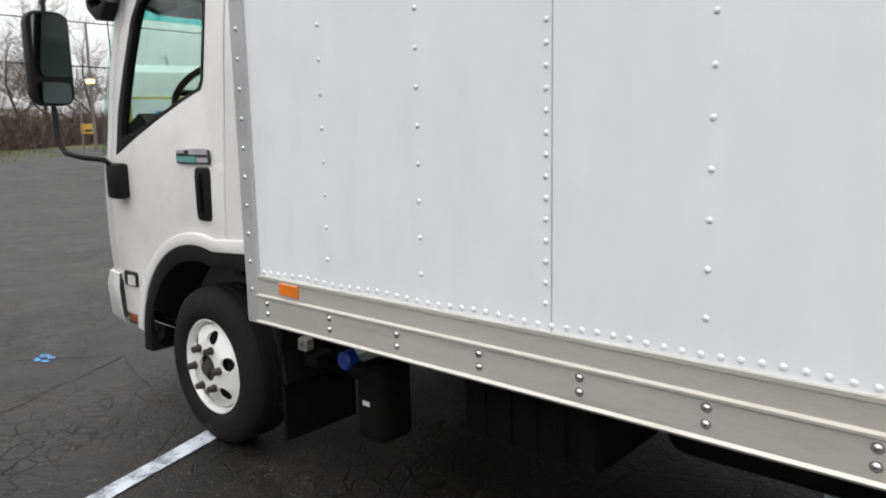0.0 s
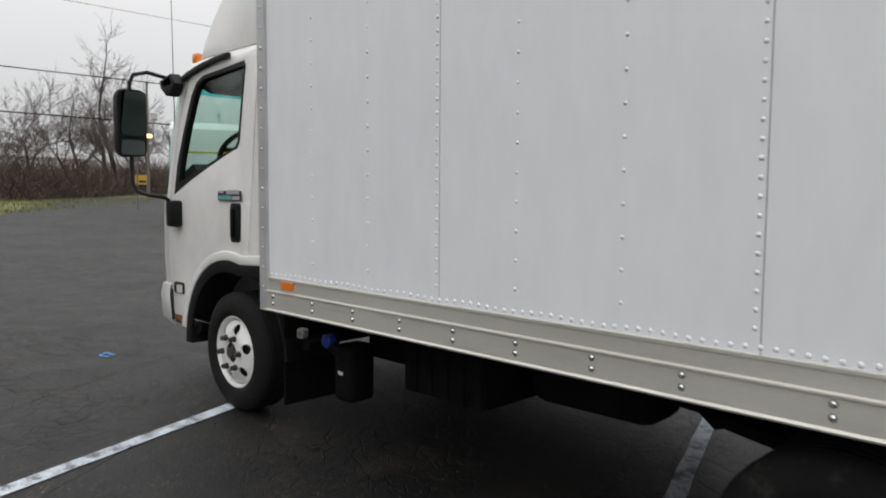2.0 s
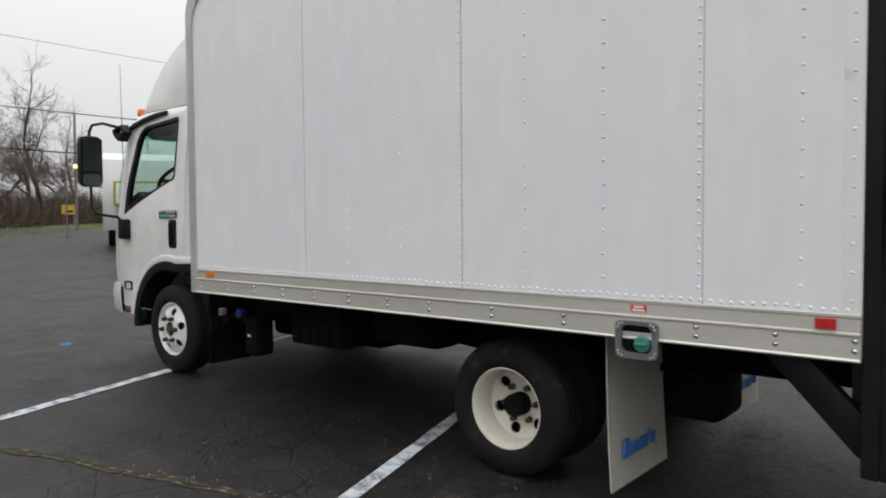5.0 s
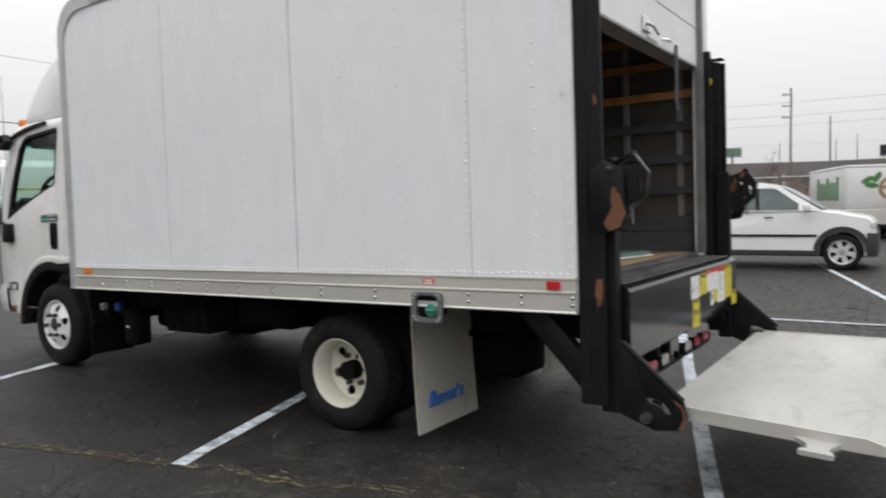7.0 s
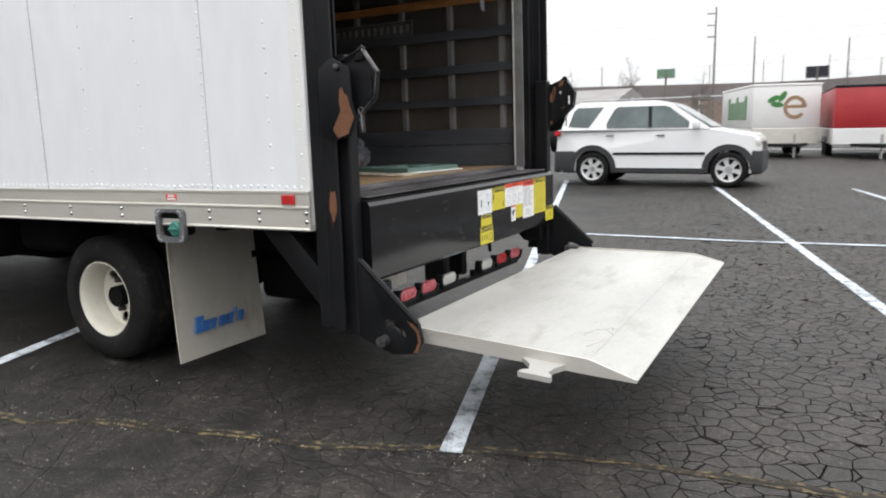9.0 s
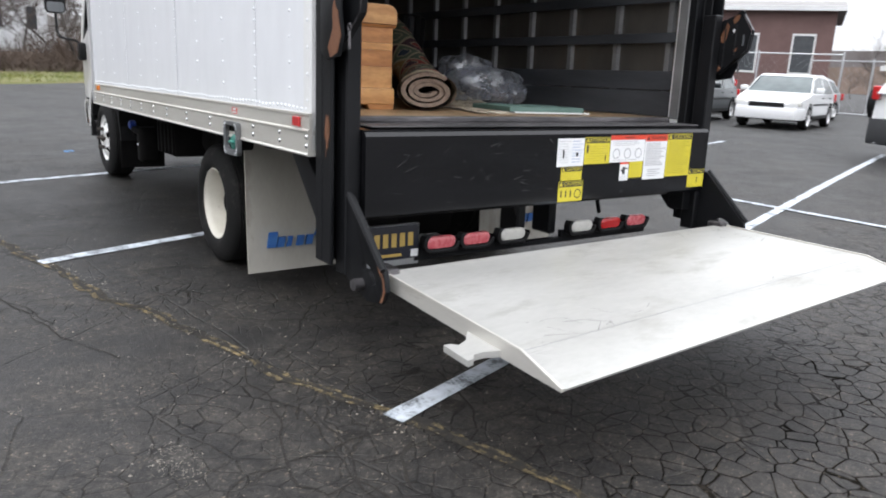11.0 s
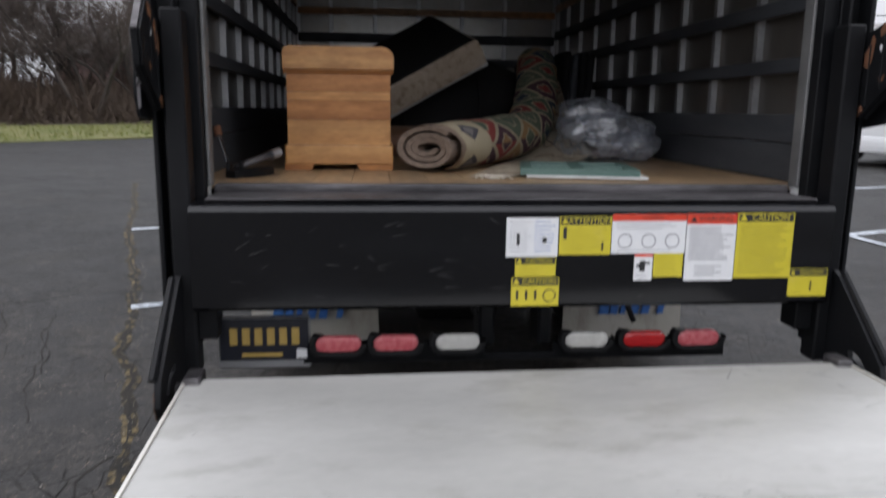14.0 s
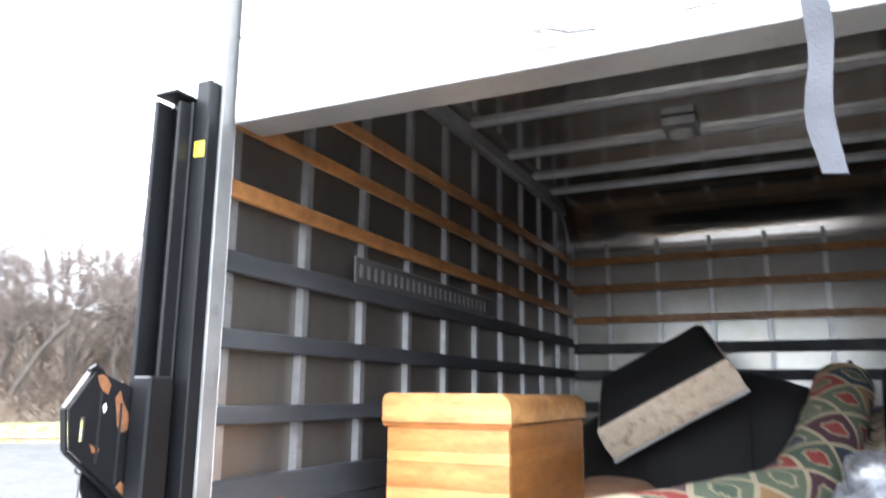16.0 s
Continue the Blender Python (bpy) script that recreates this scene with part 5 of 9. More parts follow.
cap = part("fuel_cap", revolve(B(), [(0.0, 0.037), (-0.016, 0.037), (-0.022, 0.031), (-0.024, 0.012)], (fc[0] + 0.024, -SIDE - 0.008, fc[1] - 0.016), "y", 20), "green_cap", fil, "teal plastic fuel cap")
part("grip", box(B(), fc[0] - 0.004, fc[0] + 0.052, -SIDE - 0.042, -SIDE - 0.028, fc[1] - 0.022, fc[1] - 0.01, 0.003), "green_cap", fil)
for a, b in oval(0.168, 0.14, 3, 0.02):
    part("rivet", dome(B(), (fc[0] + a, -SIDE - 0.032, fc[1] + b), 0.006, 0.004, "y", -1, 7), "galv", fil)


# ---- wheels ----
def tyre(bm, c, y_out, y_in, R=0.352, rim=0.2):
    """Radial tyre with a rounded shoulder and grooves; the outer face at y_out."""
    d = 1 if y_in > y_out else -1
    w = abs(y_in - y_out)
    prof = [(0.036, rim), (0.02, rim + 0.012), (0.004, rim + 0.035), (0.0, rim + 0.055), (0.003, rim + 0.085), (0.010, R - 0.045), (0.02, R - 0.024), (0.032, R - 0.008)]
    tread = [0.05, 0.056, 0.062, 0.092, 0.098, 0.104]
    for k, t in enumerate(tread):
        prof.append((t, R if k % 3 != 1 else R - 0.01))
    prof += [(w - t, r) for t, r in reversed(prof)]
    revolve(bm, [(y_out + d * a - c[1], r) for a, r in prof], c, "y", 56, False)
    # close the bead
    return bm


def wheel(x, zl, y, s, dish, name_mat, rim_label):
    """A wheel whose rim lip lies at y; dish: how far the disc lies outside (+) or inside (-) of the lip."""
    c = (x, 0, zl)
    lip = y
    t = part("wheel", tyre(B(), (x, 0, zl), lip + s * 0.026, lip - s * 0.215), "rubber", truck, "black road tyre on " + rim_label, 40)
    # rim barrel with lip
    d = -s
    barrel = [(lip + s * 0.006, 0.214), (lip + s * 0.008, 0.208), (lip + d * 0.01, 0.196), (lip + d * 0.03, 0.19), (lip + d * 0.12, 0.186), (lip + d * 0.2, 0.2), (lip + d * 0.2, 0.206), (lip + d * 0.02, 0.207)]
    part("rim", revolve(B(), barrel, c, "y", 48, False), name_mat, t, rim_label)
    face = lip + s * dish
    holes, n = [], 6
    for k in range(n):
        a = 2 * math.pi * (k + 0.25) / n
        holes.append([(x + 0.142 * math.cos(a) + 0.031 * math.cos(b * math.pi / 7), zl + 0.142 * math.sin(a) + 0.031 * math.sin(b * math.pi / 7)) for b in range(14)])
    outer = [(x + 0.186 * math.cos(b * math.pi / 24), zl + 0.186 * math.sin(b * math.pi / 24)) for b in range(48)]
    hub_hole = [(x + 0.06 * math.cos(b * math.pi / 12), zl + 0.06 * math.sin(b * math.pi / 12)) for b in range(24)]
    bm = prism(B(), outer, "y", face - s * 0.012, face, holes + [hub_hole])
    for v in bm.verts:
        r = math.hypot(v.co.x - x, v.co.z - zl)
        # the disc is crowned: proud in the middle, falling away to the barrel
        v.co.y -= s * (0.05 * max(0.0, (r - 0.1) / 0.09) ** 2 if dish > 0 else -0.02 * max(0.0, (r - 0.1) / 0.09) ** 2)
    part("wheel_disc", bm, name_mat, t, "", 50)
    part("brake_drum", revolve(B(), [(face - s * 0.03, 0.16), (face - s * 0.1, 0.17)], c, "y", 24), "under", t)
    if dish > 0:
        hb = [(face - s * 0.05, 0.06), (face - s * 0.02, 0.057), (face - s * 0.012, 0.034), (face + s * 0.012, 0.03), (face + s * 0.014, 0.01)]
    else:
        hb = [(face - s * 0.03, 0.06), (face + s * 0.02, 0.058), (face + s * 0.03, 0.05), (face + s * 0.034, 0.028), (face + s * 0.06, 0.026), (face + s * 0.062, 0.01)]
    part("hub_cap", revolve(B(), hb, c, "y", 24), "hub", t, "rusty hub")
    for k in range(6):
        a = 2 * math.pi * (k + 0.05) / 6
        px, pz = x + 0.096 * math.cos(a), zl + 0.096 * math.sin(a)
        part("lug_nut", revolve(B(), [(face - s * 0.002, 0.019), (face + s * 0.012, 0.018), (face + s * 0.014, 0.0155), (face + s * 0.034, 0.015), (face + s * 0.036, 0.01)], (px, 0, pz), "y", 6), "hub", t)
    return t


FX, FZ, RX, RZ = -4.893, 0.53, -1.632, 0.422
AX_, AZ_ = -4.92, 0.479
for s in (-1, 1):
    wheel(FX, FZ, s * 1.025, s, 0.03, "rim_front", "a white painted steel rim")
    wheel(RX, RZ, s * 1.065, s, -0.15, "rim_rear", "a deep cream steel rim")
    part("inner_tyre", tyre(B(), (RX, 0, RZ), s * 0.79, s * 0.575), "rubber", truck, "inner tyre of the twin pair", 40)
    part("mud_flap", loft(B(), [[(-1.04 + 0.05 * (0.86 - z) ** 2 + dx, s * yy, z) for yy, dx in ((1.105, 0.0), (0.495 - 0.03 * (0.86 - z), 0.0), (0.495 - 0.03 * (0.86 - z), -0.008), (1.105, -0.008))] for z in (0.86, 0.7, 0.5, 0.3, 0.135)]), "flap", truck, "grimy pale mud flap with a blue mark", 40)
    fl = truck.children[-1]
    yl = -1.0 if s < 0 else 0.66
    for k, (w, h) in enumerate(((0.05, 0.085), (0.04, 0.055), (0.026, 0.055), (0.04, 0.055), (0.04, 0.055), (0.012, 0.03), (0.03, 0.055))):
        y0 = yl + 0.056 * k - (0.025 if k > 5 else 0)
        z0 = 0.30 if k != 5 else 0.35
        xx = -1.0185 + 0.014
        part("blue_mark", prism(B(), [(y0, z0 - 0.03), (y0 + w, z0 - 0.03), (y0 + w + 0.012, z0 - 0.03 + h), (y0 + 0.012, z0 - 0.03 + h)], "x", xx - 0.012, xx + 0.0012), "blue_ink", fl, "", None)

# ---- chassis and underbody ----
for s in (-1, 1):
    part("frame_rail", box(B(), -5.3, -0.05, s * 0.40 - 0.035, s * 0.40 + 0.035, 0.62, 0.85, 0.006), "under", truck, "dark chassis rail")
for x in (-3.9, -3.3, -2.7, -2.1, -1.2, -0.6, -0.15):
    part("cross_bearer", box(B(), x - 0.03, x + 0.03, -1.16, 1.16, 0.855, 0.93, 0.004), "under", truck)
part("rear_axle", tube(B(), [(RX, -1.0, RZ), (RX, -0.25, RZ), (RX, 0.25, RZ), (RX, 1.0, RZ)], [0.06, 0.07, 0.07, 0.06], 12), "under", truck, "dark rear axle")
part("differential", revolve(B(), [(-0.2, 0.05), (-0.16, 0.13), (0, 0.17), (0.16, 0.13), (0.2, 0.05)], (RX, 0, RZ), "y", 16), "under", truck)
part("front_axle", tube(B(), [(FX, -0.9, FZ), (FX, 0.9, FZ)], 0.05, 10), "under", truck)
part("drive_shaft", tube(B(), [(-3.6, 0, 0.6), (RX, 0, RZ + 0.02)], 0.045, 10), "under", truck)
part("gearbox", box(B(), -4.6, -3.3, -0.28, 0.28, 0.42, 0.8, 0.06, 2), "under", truck)
part("leaf_spring", prism(B(), [(RX - 0.6, 0.6), (RX, 0.5), (RX + 0.6, 0.6), (RX + 0.6, 0.64), (RX, 0.56), (RX - 0.6, 0.64)], "y", -0.52, -0.45), "under", truck)
part("leaf_spring", prism(B(), [(RX - 0.6, 0.6), (RX, 0.5), (RX + 0.6, 0.6), (RX + 0.6, 0.64), (RX, 0.56), (RX - 0.6, 0.64)], "y", 0.45, 0.52), "under", truck)
fluid = part("fluid_tank", box(B(), -4.05, -3.9, -0.95, -0.78, 0.40, 0.70, 0.035, 3), "under", truck, "black fluid tank with a blue cap")
part("filler_neck", tube(B(), [(-4.02, -0.93, 0.66), (-4.04, -0.97, 0.7)], 0.032, 12), "black_plastic", fluid)
part("cap", revolve(B(), [(0.02, 0.036), (-0.02, 0.036), (-0.028, 0.028), (-0.03, 0.01)], (-4.045, -0.975, 0.715), "y", 12), "blue_cap", fluid, "blue plastic cap")
part("tag", box(B(), -4.0, -3.965, -0.953, -0.9505, 0.545, 0.562), "st_white", fluid)
MAT["block_grey"] = stuff("block_grey", (0.28, 0.27, 0.25), (0.4, 0.39, 0.36), 30, (0.6, 0.7), bump=0.1, dirt=((0.05, 0.045, 0.04), 0.42, 25))
for s in (-1, 1):
    part("front_flap", box(B(), -4.43, -4.415, min(s * 0.62, s * 1.0), max(s * 0.62, s * 1.0), 0.3, 0.93, 0.004), "under", truck, "black flap behind the front wheel")
bat = part("battery_box", box(B(), -3.56, -3.05, -0.9, -0.5, 0.54, 0.82, 0.015, 2), "under", truck, "black ribbed battery box")
for k in range(5):
    part("rib", box(B(), -3.5 + 0.1 * k, -3.46 + 0.1 * k, -0.912, -0.9, 0.55, 0.78, 0.004), "under", bat)
conn = part("wiring_block", box(B(), -4.46, -4.37, -0.92, -0.87, 0.665, 0.72, 0.008), "block_grey", truck, "grubby grey wiring block on a bracket")
part("bracket", box(B(), -4.5, -4.33, -0.9, -0.8, 0.60, 0.655, 0.006), "under", conn)
part("bracket", tube(B(), [(-4.46, -0.935, 0.7), (-4.46, -0.95, 0.68), (-4.45, -0.935, 0.66)], 0.008, 6), "chrome", conn)
part("muffler", tube(B(), [(-2.9, 0.7, 0.6), (-2.8, 0.7, 0.6), (-2.1, 0.7, 0.6), (-2.0, 0.7, 0.6)], [0.06, 0.13, 0.13, 0.06], 16), "under", truck)
part("fuel_tank", box(B(), -1.2, -0.8, -0.3, 0.1, 0.3, 0.58, 0.05, 2), "under", truck, "dark tank between the rails")
# boxes added on the far side to block light under the truck
part("side_tank", box(B(), -4.3, -3.05, 0.5, 1.08, 0.36, 0.84, 0.06, 2), "under", truck, "dark block added under the bed against far-side light")
part("tool_box", box(B(), -3.0, -2.75, 0.55, 1.05, 0.42, 0.84, 0.01), "under", truck)
# added bulk among the underbody clutter, to keep light off the ground below
part("air_tank", box(B(), -2.95, -2.35, -0.75, -0.45, 0.58, 0.82, 0.08, 3), "under", truck)
for k in range(6):
    x = -3.0 + 0.33 * k
    part("hose", tube(B(), [(x, -0.46, 0.66), (x + 0.12, -0.5, 0.585 - 0.02 * (k % 2)), (x + 0.3, -0.47, 0.64)], 0.013, 6), "under", truck)
part("front_mudguard", prism(B(), [(FX + 0.5 * math.cos(radians(a)), FZ + 0.5 * math.sin(radians(a))) for a in range(2, 80, 6)] + [(FX + 0.475 * math.cos(radians(a)), FZ + 0.475 * math.sin(radians(a))) for a in range(74, 1, -6)], "y", -1.0, -0.7), "black_plastic", truck, "black plastic inner mudguard", 40)
part("front_mudguard", prism(B(), [(FX + 0.5 * math.cos(radians(a)), FZ + 0.5 * math.sin(radians(a))) for a in range(2, 80, 6)] + [(FX + 0.475 * math.cos(radians(a)), FZ + 0.475 * math.sin(radians(a))) for a in range(74, 1, -6)], "y", 0.7, 1.0), "black_plastic", truck, "black plastic inner mudguard", 40)
part("engine", box(B(), -5.4, -4.55, -0.38, 0.38, 0.55, 1.0, 0.08, 2), "under", truck)

# ---- cab ----
MAT["orange_dirty"] = stuff("orange_dirty", (0.2, 0.055, 0.015), (0.34, 0.1, 0.02), 30, (0.4, 0.6), bump=0.1, dirt=((0.05, 0.035, 0.025), 0.45, 20))
CW = 1.04


def lean(bm):
    """The cab's sides lean in above the belt line."""
    for v in bm.verts:
        if v.co.z > 1.42:
            v.co.y -= math.copysign((v.co.z - 1.42) * 0.075, v.co.y) * min(1, abs(v.co.y) / 0.9)
    return bm


def arch(r, a0, a1, n=12):
    return [(AX_ + r * math.cos(radians(a0 + (a1 - a0) * i / n)), AZ_ + r * math.sin(radians(a0 + (a1 - a0) * i / n))) for i in range(n + 1)]


GLASS = [(-5.61, 1.405), (-5.40, 1.49), (-5.2, 1.565), (-5.0, 1.632), (-4.89, 1.662), (-4.845, 1.675), (-4.825, 1.71), (-4.80, 2.14), (-4.82, 2.17), (-5.30, 2.135), (-5.38, 2.10), (-5.44, 2.02), (-5.52, 1.81), (-5.585, 1.6)]
DOOR = [(-5.65, 0.62), (-5.43, 0.615)] + arch(0.56, 166, 80, 10) + [(-4.715, 1.035), (-4.70, 1.2), (-4.675, 1.9), (-4.665, 2.19), (-4.69, 2.225), (-5.40, 2.18), (-5.49, 2.12), (-5.61, 1.80), (-5.68, 1.40), (-5.685, 1.1)]
for s in (-1, 1):
    o = lambda a, b: (min(s * a, s * b), max(s * a, s * b))
    door = part("cab_door", lean(prism(B(), DOOR, "y", s * (CW - 0.05), s * CW, [GLASS], 0.006)), "cab_white", truck, "white cab door with a black handle", 30)
    # black window surround, wide at the front pillar
    inner = [(-5.55, 1.485), (-5.40, 1.516), (-5.2, 1.582), (-5.0, 1.645), (-4.895, 1.674), (-4.86, 1.688), (-4.842, 1.718), (-4.816, 2.14), (-5.29, 2.108), (-5.355, 2.078), (-5.4, 2.003), (-5.474, 1.81), (-5.527, 1.63)]
    part("window_frame", lean(prism(B(), GLASS, "y", s * (CW - 0.035), s * (CW + 0.002), [inner], 0.002)), "black_plastic", door, "wide black window surround", 30)
    part("window", lean(prism(B(), inner, "y", s * (CW - 0.02), s * (CW - 0.017))), "glass", door, "greenish tinted side window", None).visible_shadow = False
    part("rain_visor", lean(prism(B(), [(-4.97, 2.232), (-4.97, 2.205), (-5.12, 2.196), (-5.3, 2.173), (-5.46, 2.14), (-5.58, 2.10), (-5.70, 2.045), (-5.715, 2.07), (-5.6, 2.13), (-5.46, 2.172), (-5.3, 2.204), (-5.12, 2.225)], "y", s * (CW + 0.002), s * (CW + 0.03), (), 0.004)), "black_plastic", door, "black rain visor")
    h = part("door_handle", prism(B(), shift(oval(0.10, 0.225, 5, 0.022), -4.838, 1.247), "y", s * (CW - 0.004), s * (CW + 0.012), (), 0.006), "black_plastic", door, "black recessed door handle")
    part("grip", box(B(), -4.862, -4.835, *o(CW + 0.012, CW + 0.03), 1.162, 1.332, 0.008, 2), "black_plastic", h)
    bd = part("door_badge", box(B(), -5.035, -4.772, *o(CW + 0.0005, CW + 0.006), 1.372, 1.430, 0.002), "ink", door, "dark badge with a teal stripe")
    part("bar", box(B(), -5.025, -4.875, *o(CW + 0.006, CW + 0.0075), 1.379, 1.403), "teal", bd, "", None)
    part("bar", box(B(), -4.87, -4.785, *o(CW + 0.006, CW + 0.0075), 1.379, 1.399), "ink_grey", bd, "", None)
    part("bar", box(B(), -4.93, -4.785, *o(CW + 0.006, CW + 0.0075), 1.411, 1.435), "ink_grey", bd, "", None)
    part("bar", box(B(), -5.025, -4.965, *o(CW + 0.006, CW + 0.0075), 1.416, 1.430), "ink_grey", bd, "", None)
    # rear quarter, arch flare, arch lining
    quarter = [(-4.706, 1.035), (-4.545, 1.04), (-4.545, 2.26), (-4.66, 2.245), (-4.655, 2.19), (-4.665, 1.9), (-4.69, 1.2)]
    part("cab_corner", lean(prism(B(), quarter, "y", s * (CW - 0.05), s * CW, (), 0.006)), "cab_white", truck, "white rear cab corner", 30)
    flare = arch(0.60, 172, 76, 14) + [(-4.545, 1.075), (-4.545, 1.02)] + list(reversed(arch(0.545, 172, 76, 14)))
    part("arch_flare", prism(B(), flare, "y", s * (CW - 0.02), s * (CW + 0.02), (), 0.01), "cab_white", truck, "rounded white wheel arch lip", 40)
    lin = arch(0.548, 182, 76, 16) + [(-4.55, 1.02), (-4.55, 0.95)] + list(reversed(arch(0.475, 182, 76, 16)))
    part("arch_trim", prism(B(), lin, "y", s * (CW - 0.22), s * (CW + 0.012), (), 0.006), "black_plastic", truck, "black plastic wheel arch trim", 40)
    part("step_skirt", box(B(), -5.69, -5.40, *o(CW - 0.2, CW - 0.004), 0.545, 0.612, 0.008), "black_plastic", truck, "black step skirt")
    part("skirt_lamp", box(B(), -5.665, -5.56, *o(CW - 0.004, CW + 0.004), 0.56, 0.60, 0.003), "orange_dirty", truck, "dirty orange skirt reflector")
    part("splash_guard", prism(B(), [(-5.42, 0.60), (-5.30, 0.62), (-5.33, 0.54), (-5.40, 0.50)], "y", s * 0.78, s * 1.02), "black_plastic", truck)
    sl = part("corner_lamp", box(B(), -5.655, -5.52, *o(CW - 0.01, CW + 0.012), 0.795, 0.87, 0.012, 2), "black_plastic", truck, "side lamp in a black housing")
    part("lens", box(B(), -5.60, -5.53, *o(CW + 0.012, CW + 0.016), 0.805, 0.855, 0.004), "clear_lens", sl)
    # mirror on its bent arm
    mr = part("mirror_bracket", box(B(), -5.625, -5.505, *o(CW - 0.01, CW + 0.06), 1.213, 1.383, 0.02, 2), "black_plastic", truck, "black mirror on a bent tube arm")
    yo = s * 1.255
    part("mirror_arm", tube(B(), [(-5.58, s * 1.08, 1.37), (-5.59, s * 1.11, 1.40), (-5.63, yo - s * 0.06, 1.415), (-5.69, yo - s * 0.015, 1.435), (-5.73, yo, 1.49), (-5.745, yo, 1.70), (-5.745, yo, 2.12), (-5.745, yo - s * 0.025, 2.175), (-5.745, s * 1.14, 2.20), (-5.74, s * 1.0, 2.175)], 0.0125, 8), "black_plastic", mr)
    head = loft(B(), [[(x, a * k + yo, b * k + 1.868) for a, b in oval(0.185, 0.425, 6, 0.05)] for x, k in ((-5.805, 0.84), (-5.79, 0.94), (-5.765, 1.0), (-5.722, 1.0), (-5.714, 0.985))])
    hd = part("mirror_head", head, "black_plastic", mr, "tall black mirror head", 40)
    up = prism(B(), shift(oval(0.158, 0.275, 5, 0.025), yo, 1.925), "x", -5.714, -5.711)
    for v in up.verts:
        v.co.x += 0.1 * (v.co.z - 1.787)
    part("mirror_glass", up, "mirror", mr, "", None)
    part("mirror_glass", prism(B(), shift(oval(0.155, 0.095, 5, 0.025), yo, 1.715), "x", -5.714, -5.711), "mirror", mr, "", None)
    part("visor_bracket", prism(B(), [(-5.715, 2.13), (-5.56, 2.165), (-5.5, 2.1), (-5.575, 2.025), (-5.62, 2.03), (-5.7, 2.085)], "y", s * (CW - 0.03), s * (CW + 0.035), [[(-5.69, 2.118), (-5.575, 2.145), (-5.55, 2.1), (-5.66, 2.088)]], 0.004), "black_plastic", truck, "black bracket at the pillar top")


def plan(z, xf, xs, w, n=14):
    """Half-round plan line of the nose from one side to the other."""
    pts = []
    for i in range(n + 1):
        a = math.pi * i / n - math.pi / 2
        c, s_ = math.cos(a), math.sin(a)
        pts.append((xs - (xs - xf) * abs(c) ** 0.45, math.copysign(w * abs(s_) ** 0.55, s_), z))
    return pts


nose = B()
loft(nose, [plan(z, xf, xs, w) for z, xf, xs, w in ((0.78, -5.97, -5.665, 1.035), (1.0, -5.97, -5.69, 1.04), (1.25, -5.95, -5.70, 1.04), (1.40, -5.92, -5.70, 1.038))], False)
part("nose_panel", nose, "cab_white", truck, "white cab front panel", 50)
ws = B()
loft(ws, [plan(z, xf, xs, w) for z, xf, xs, w in ((1.40, -5.92, -5.70, 1.038), (1.75, -5.84, -5.645, 1.013), (2.07, -5.736, -5.56, 0.99))], False)
part("shade_band", loft(B(), [plan(2.07, -5.736, -5.56, 0.99), plan(2.14, -5.71, -5.535, 0.985)], False), "glass_band", truck, "teal shade band of the windscreen", 60).visible_shadow = False
part("windscreen", ws, "glass", truck, "greenish windscreen", 60).visible_shadow = False
for s in (-1, 1):
    part("front_pillar", tube(B(), [(-5.695, s * 1.018, 1.38), (-5.645, s * 0.995, 1.76), (-5.545, s * 0.97, 2.13)], 0.03, 8), "cab_white", truck, "white front pillar")
rf = B()
loft(rf, [plan(2.13, -5.73, -5.54, 0.985), plan(2.19, -5.67, -5.47, 0.975), plan(2.24, -5.55, -5.4, 0.93), plan(2.262, -5.38, -5.3, 0.80)], False)
part("roof_brow", rf, "cab_white", truck, "white roof brow", 60)
part("cab_roof", loft(B(), [[(x, y, z + dz) for y, z in ((-0.982, 2.19), (-0.97, 2.235), (-0.92, 2.262), (-0.6, 2.272), (0.6, 2.272), (0.92, 2.262), (0.97, 2.235), (0.982, 2.19))] for x, dz in ((-5.46, -0.01), (-5.3, 0.0), (-4.545, 0.008))], False), "cab_white", truck, "white cab roof", 50)
part("cab_back", box(B(), -4.56, -4.545, -0.985, 0.985, 1.0, 2.24), "cab_white", truck, "white cab back wall")
part("bumper", loft(B(), [plan(z, xf, xs, w) for z, xf, xs, w in ((0.52, -5.97, -5.70, 1.02), (0.56, -6.02, -5.70, 1.045), (0.72, -6.03, -5.71, 1.052), (0.79, -6.0, -5.72, 1.04), (0.80, -5.9, -5.72, 1.0))], False), "cab_white", truck, "white front bumper", 50)
part("roof_marker", box(B(), -5.56, -5.5, -0.91, -0.84, 2.225, 2.288, 0.012, 2), "orange", truck, "orange roof marker lamp")
part("roof_marker", box(B(), -5.56, -5.5, 0.84, 0.91, 2.225, 2.288, 0.012, 2), "orange", truck, "orange roof marker lamp")
# wind deflector on the roof
prof = [(-5.43, 2.26), (-5.38, 2.345), (-5.26, 2.485), (-5.11, 2.615), (-4.95, 2.715), (-4.79, 2.79), (-4.58, 2.865)]
wd = B()
rings = []
for i, (x, z) in enumerate(prof):
    w = 0.93 - 0.012 * i
    ring = []
    for k in range(13):
        a = math.pi * k / 12
        ring.append((x + 0.10 * (1 - math.sin(a)) * (1 if i else 0.6), -w * math.copysign(abs(math.cos(a)) ** 0.3, math.cos(a)), 2.27 + (z - 2.27) * math.sin(a) ** 0.35 if 0 < k < 12 else 2.27))
    rings.append(ring)
loft(wd, rings, False)
part("wind_deflector", wd, "cab_white", truck, "white wind deflector on the cab roof", 60)
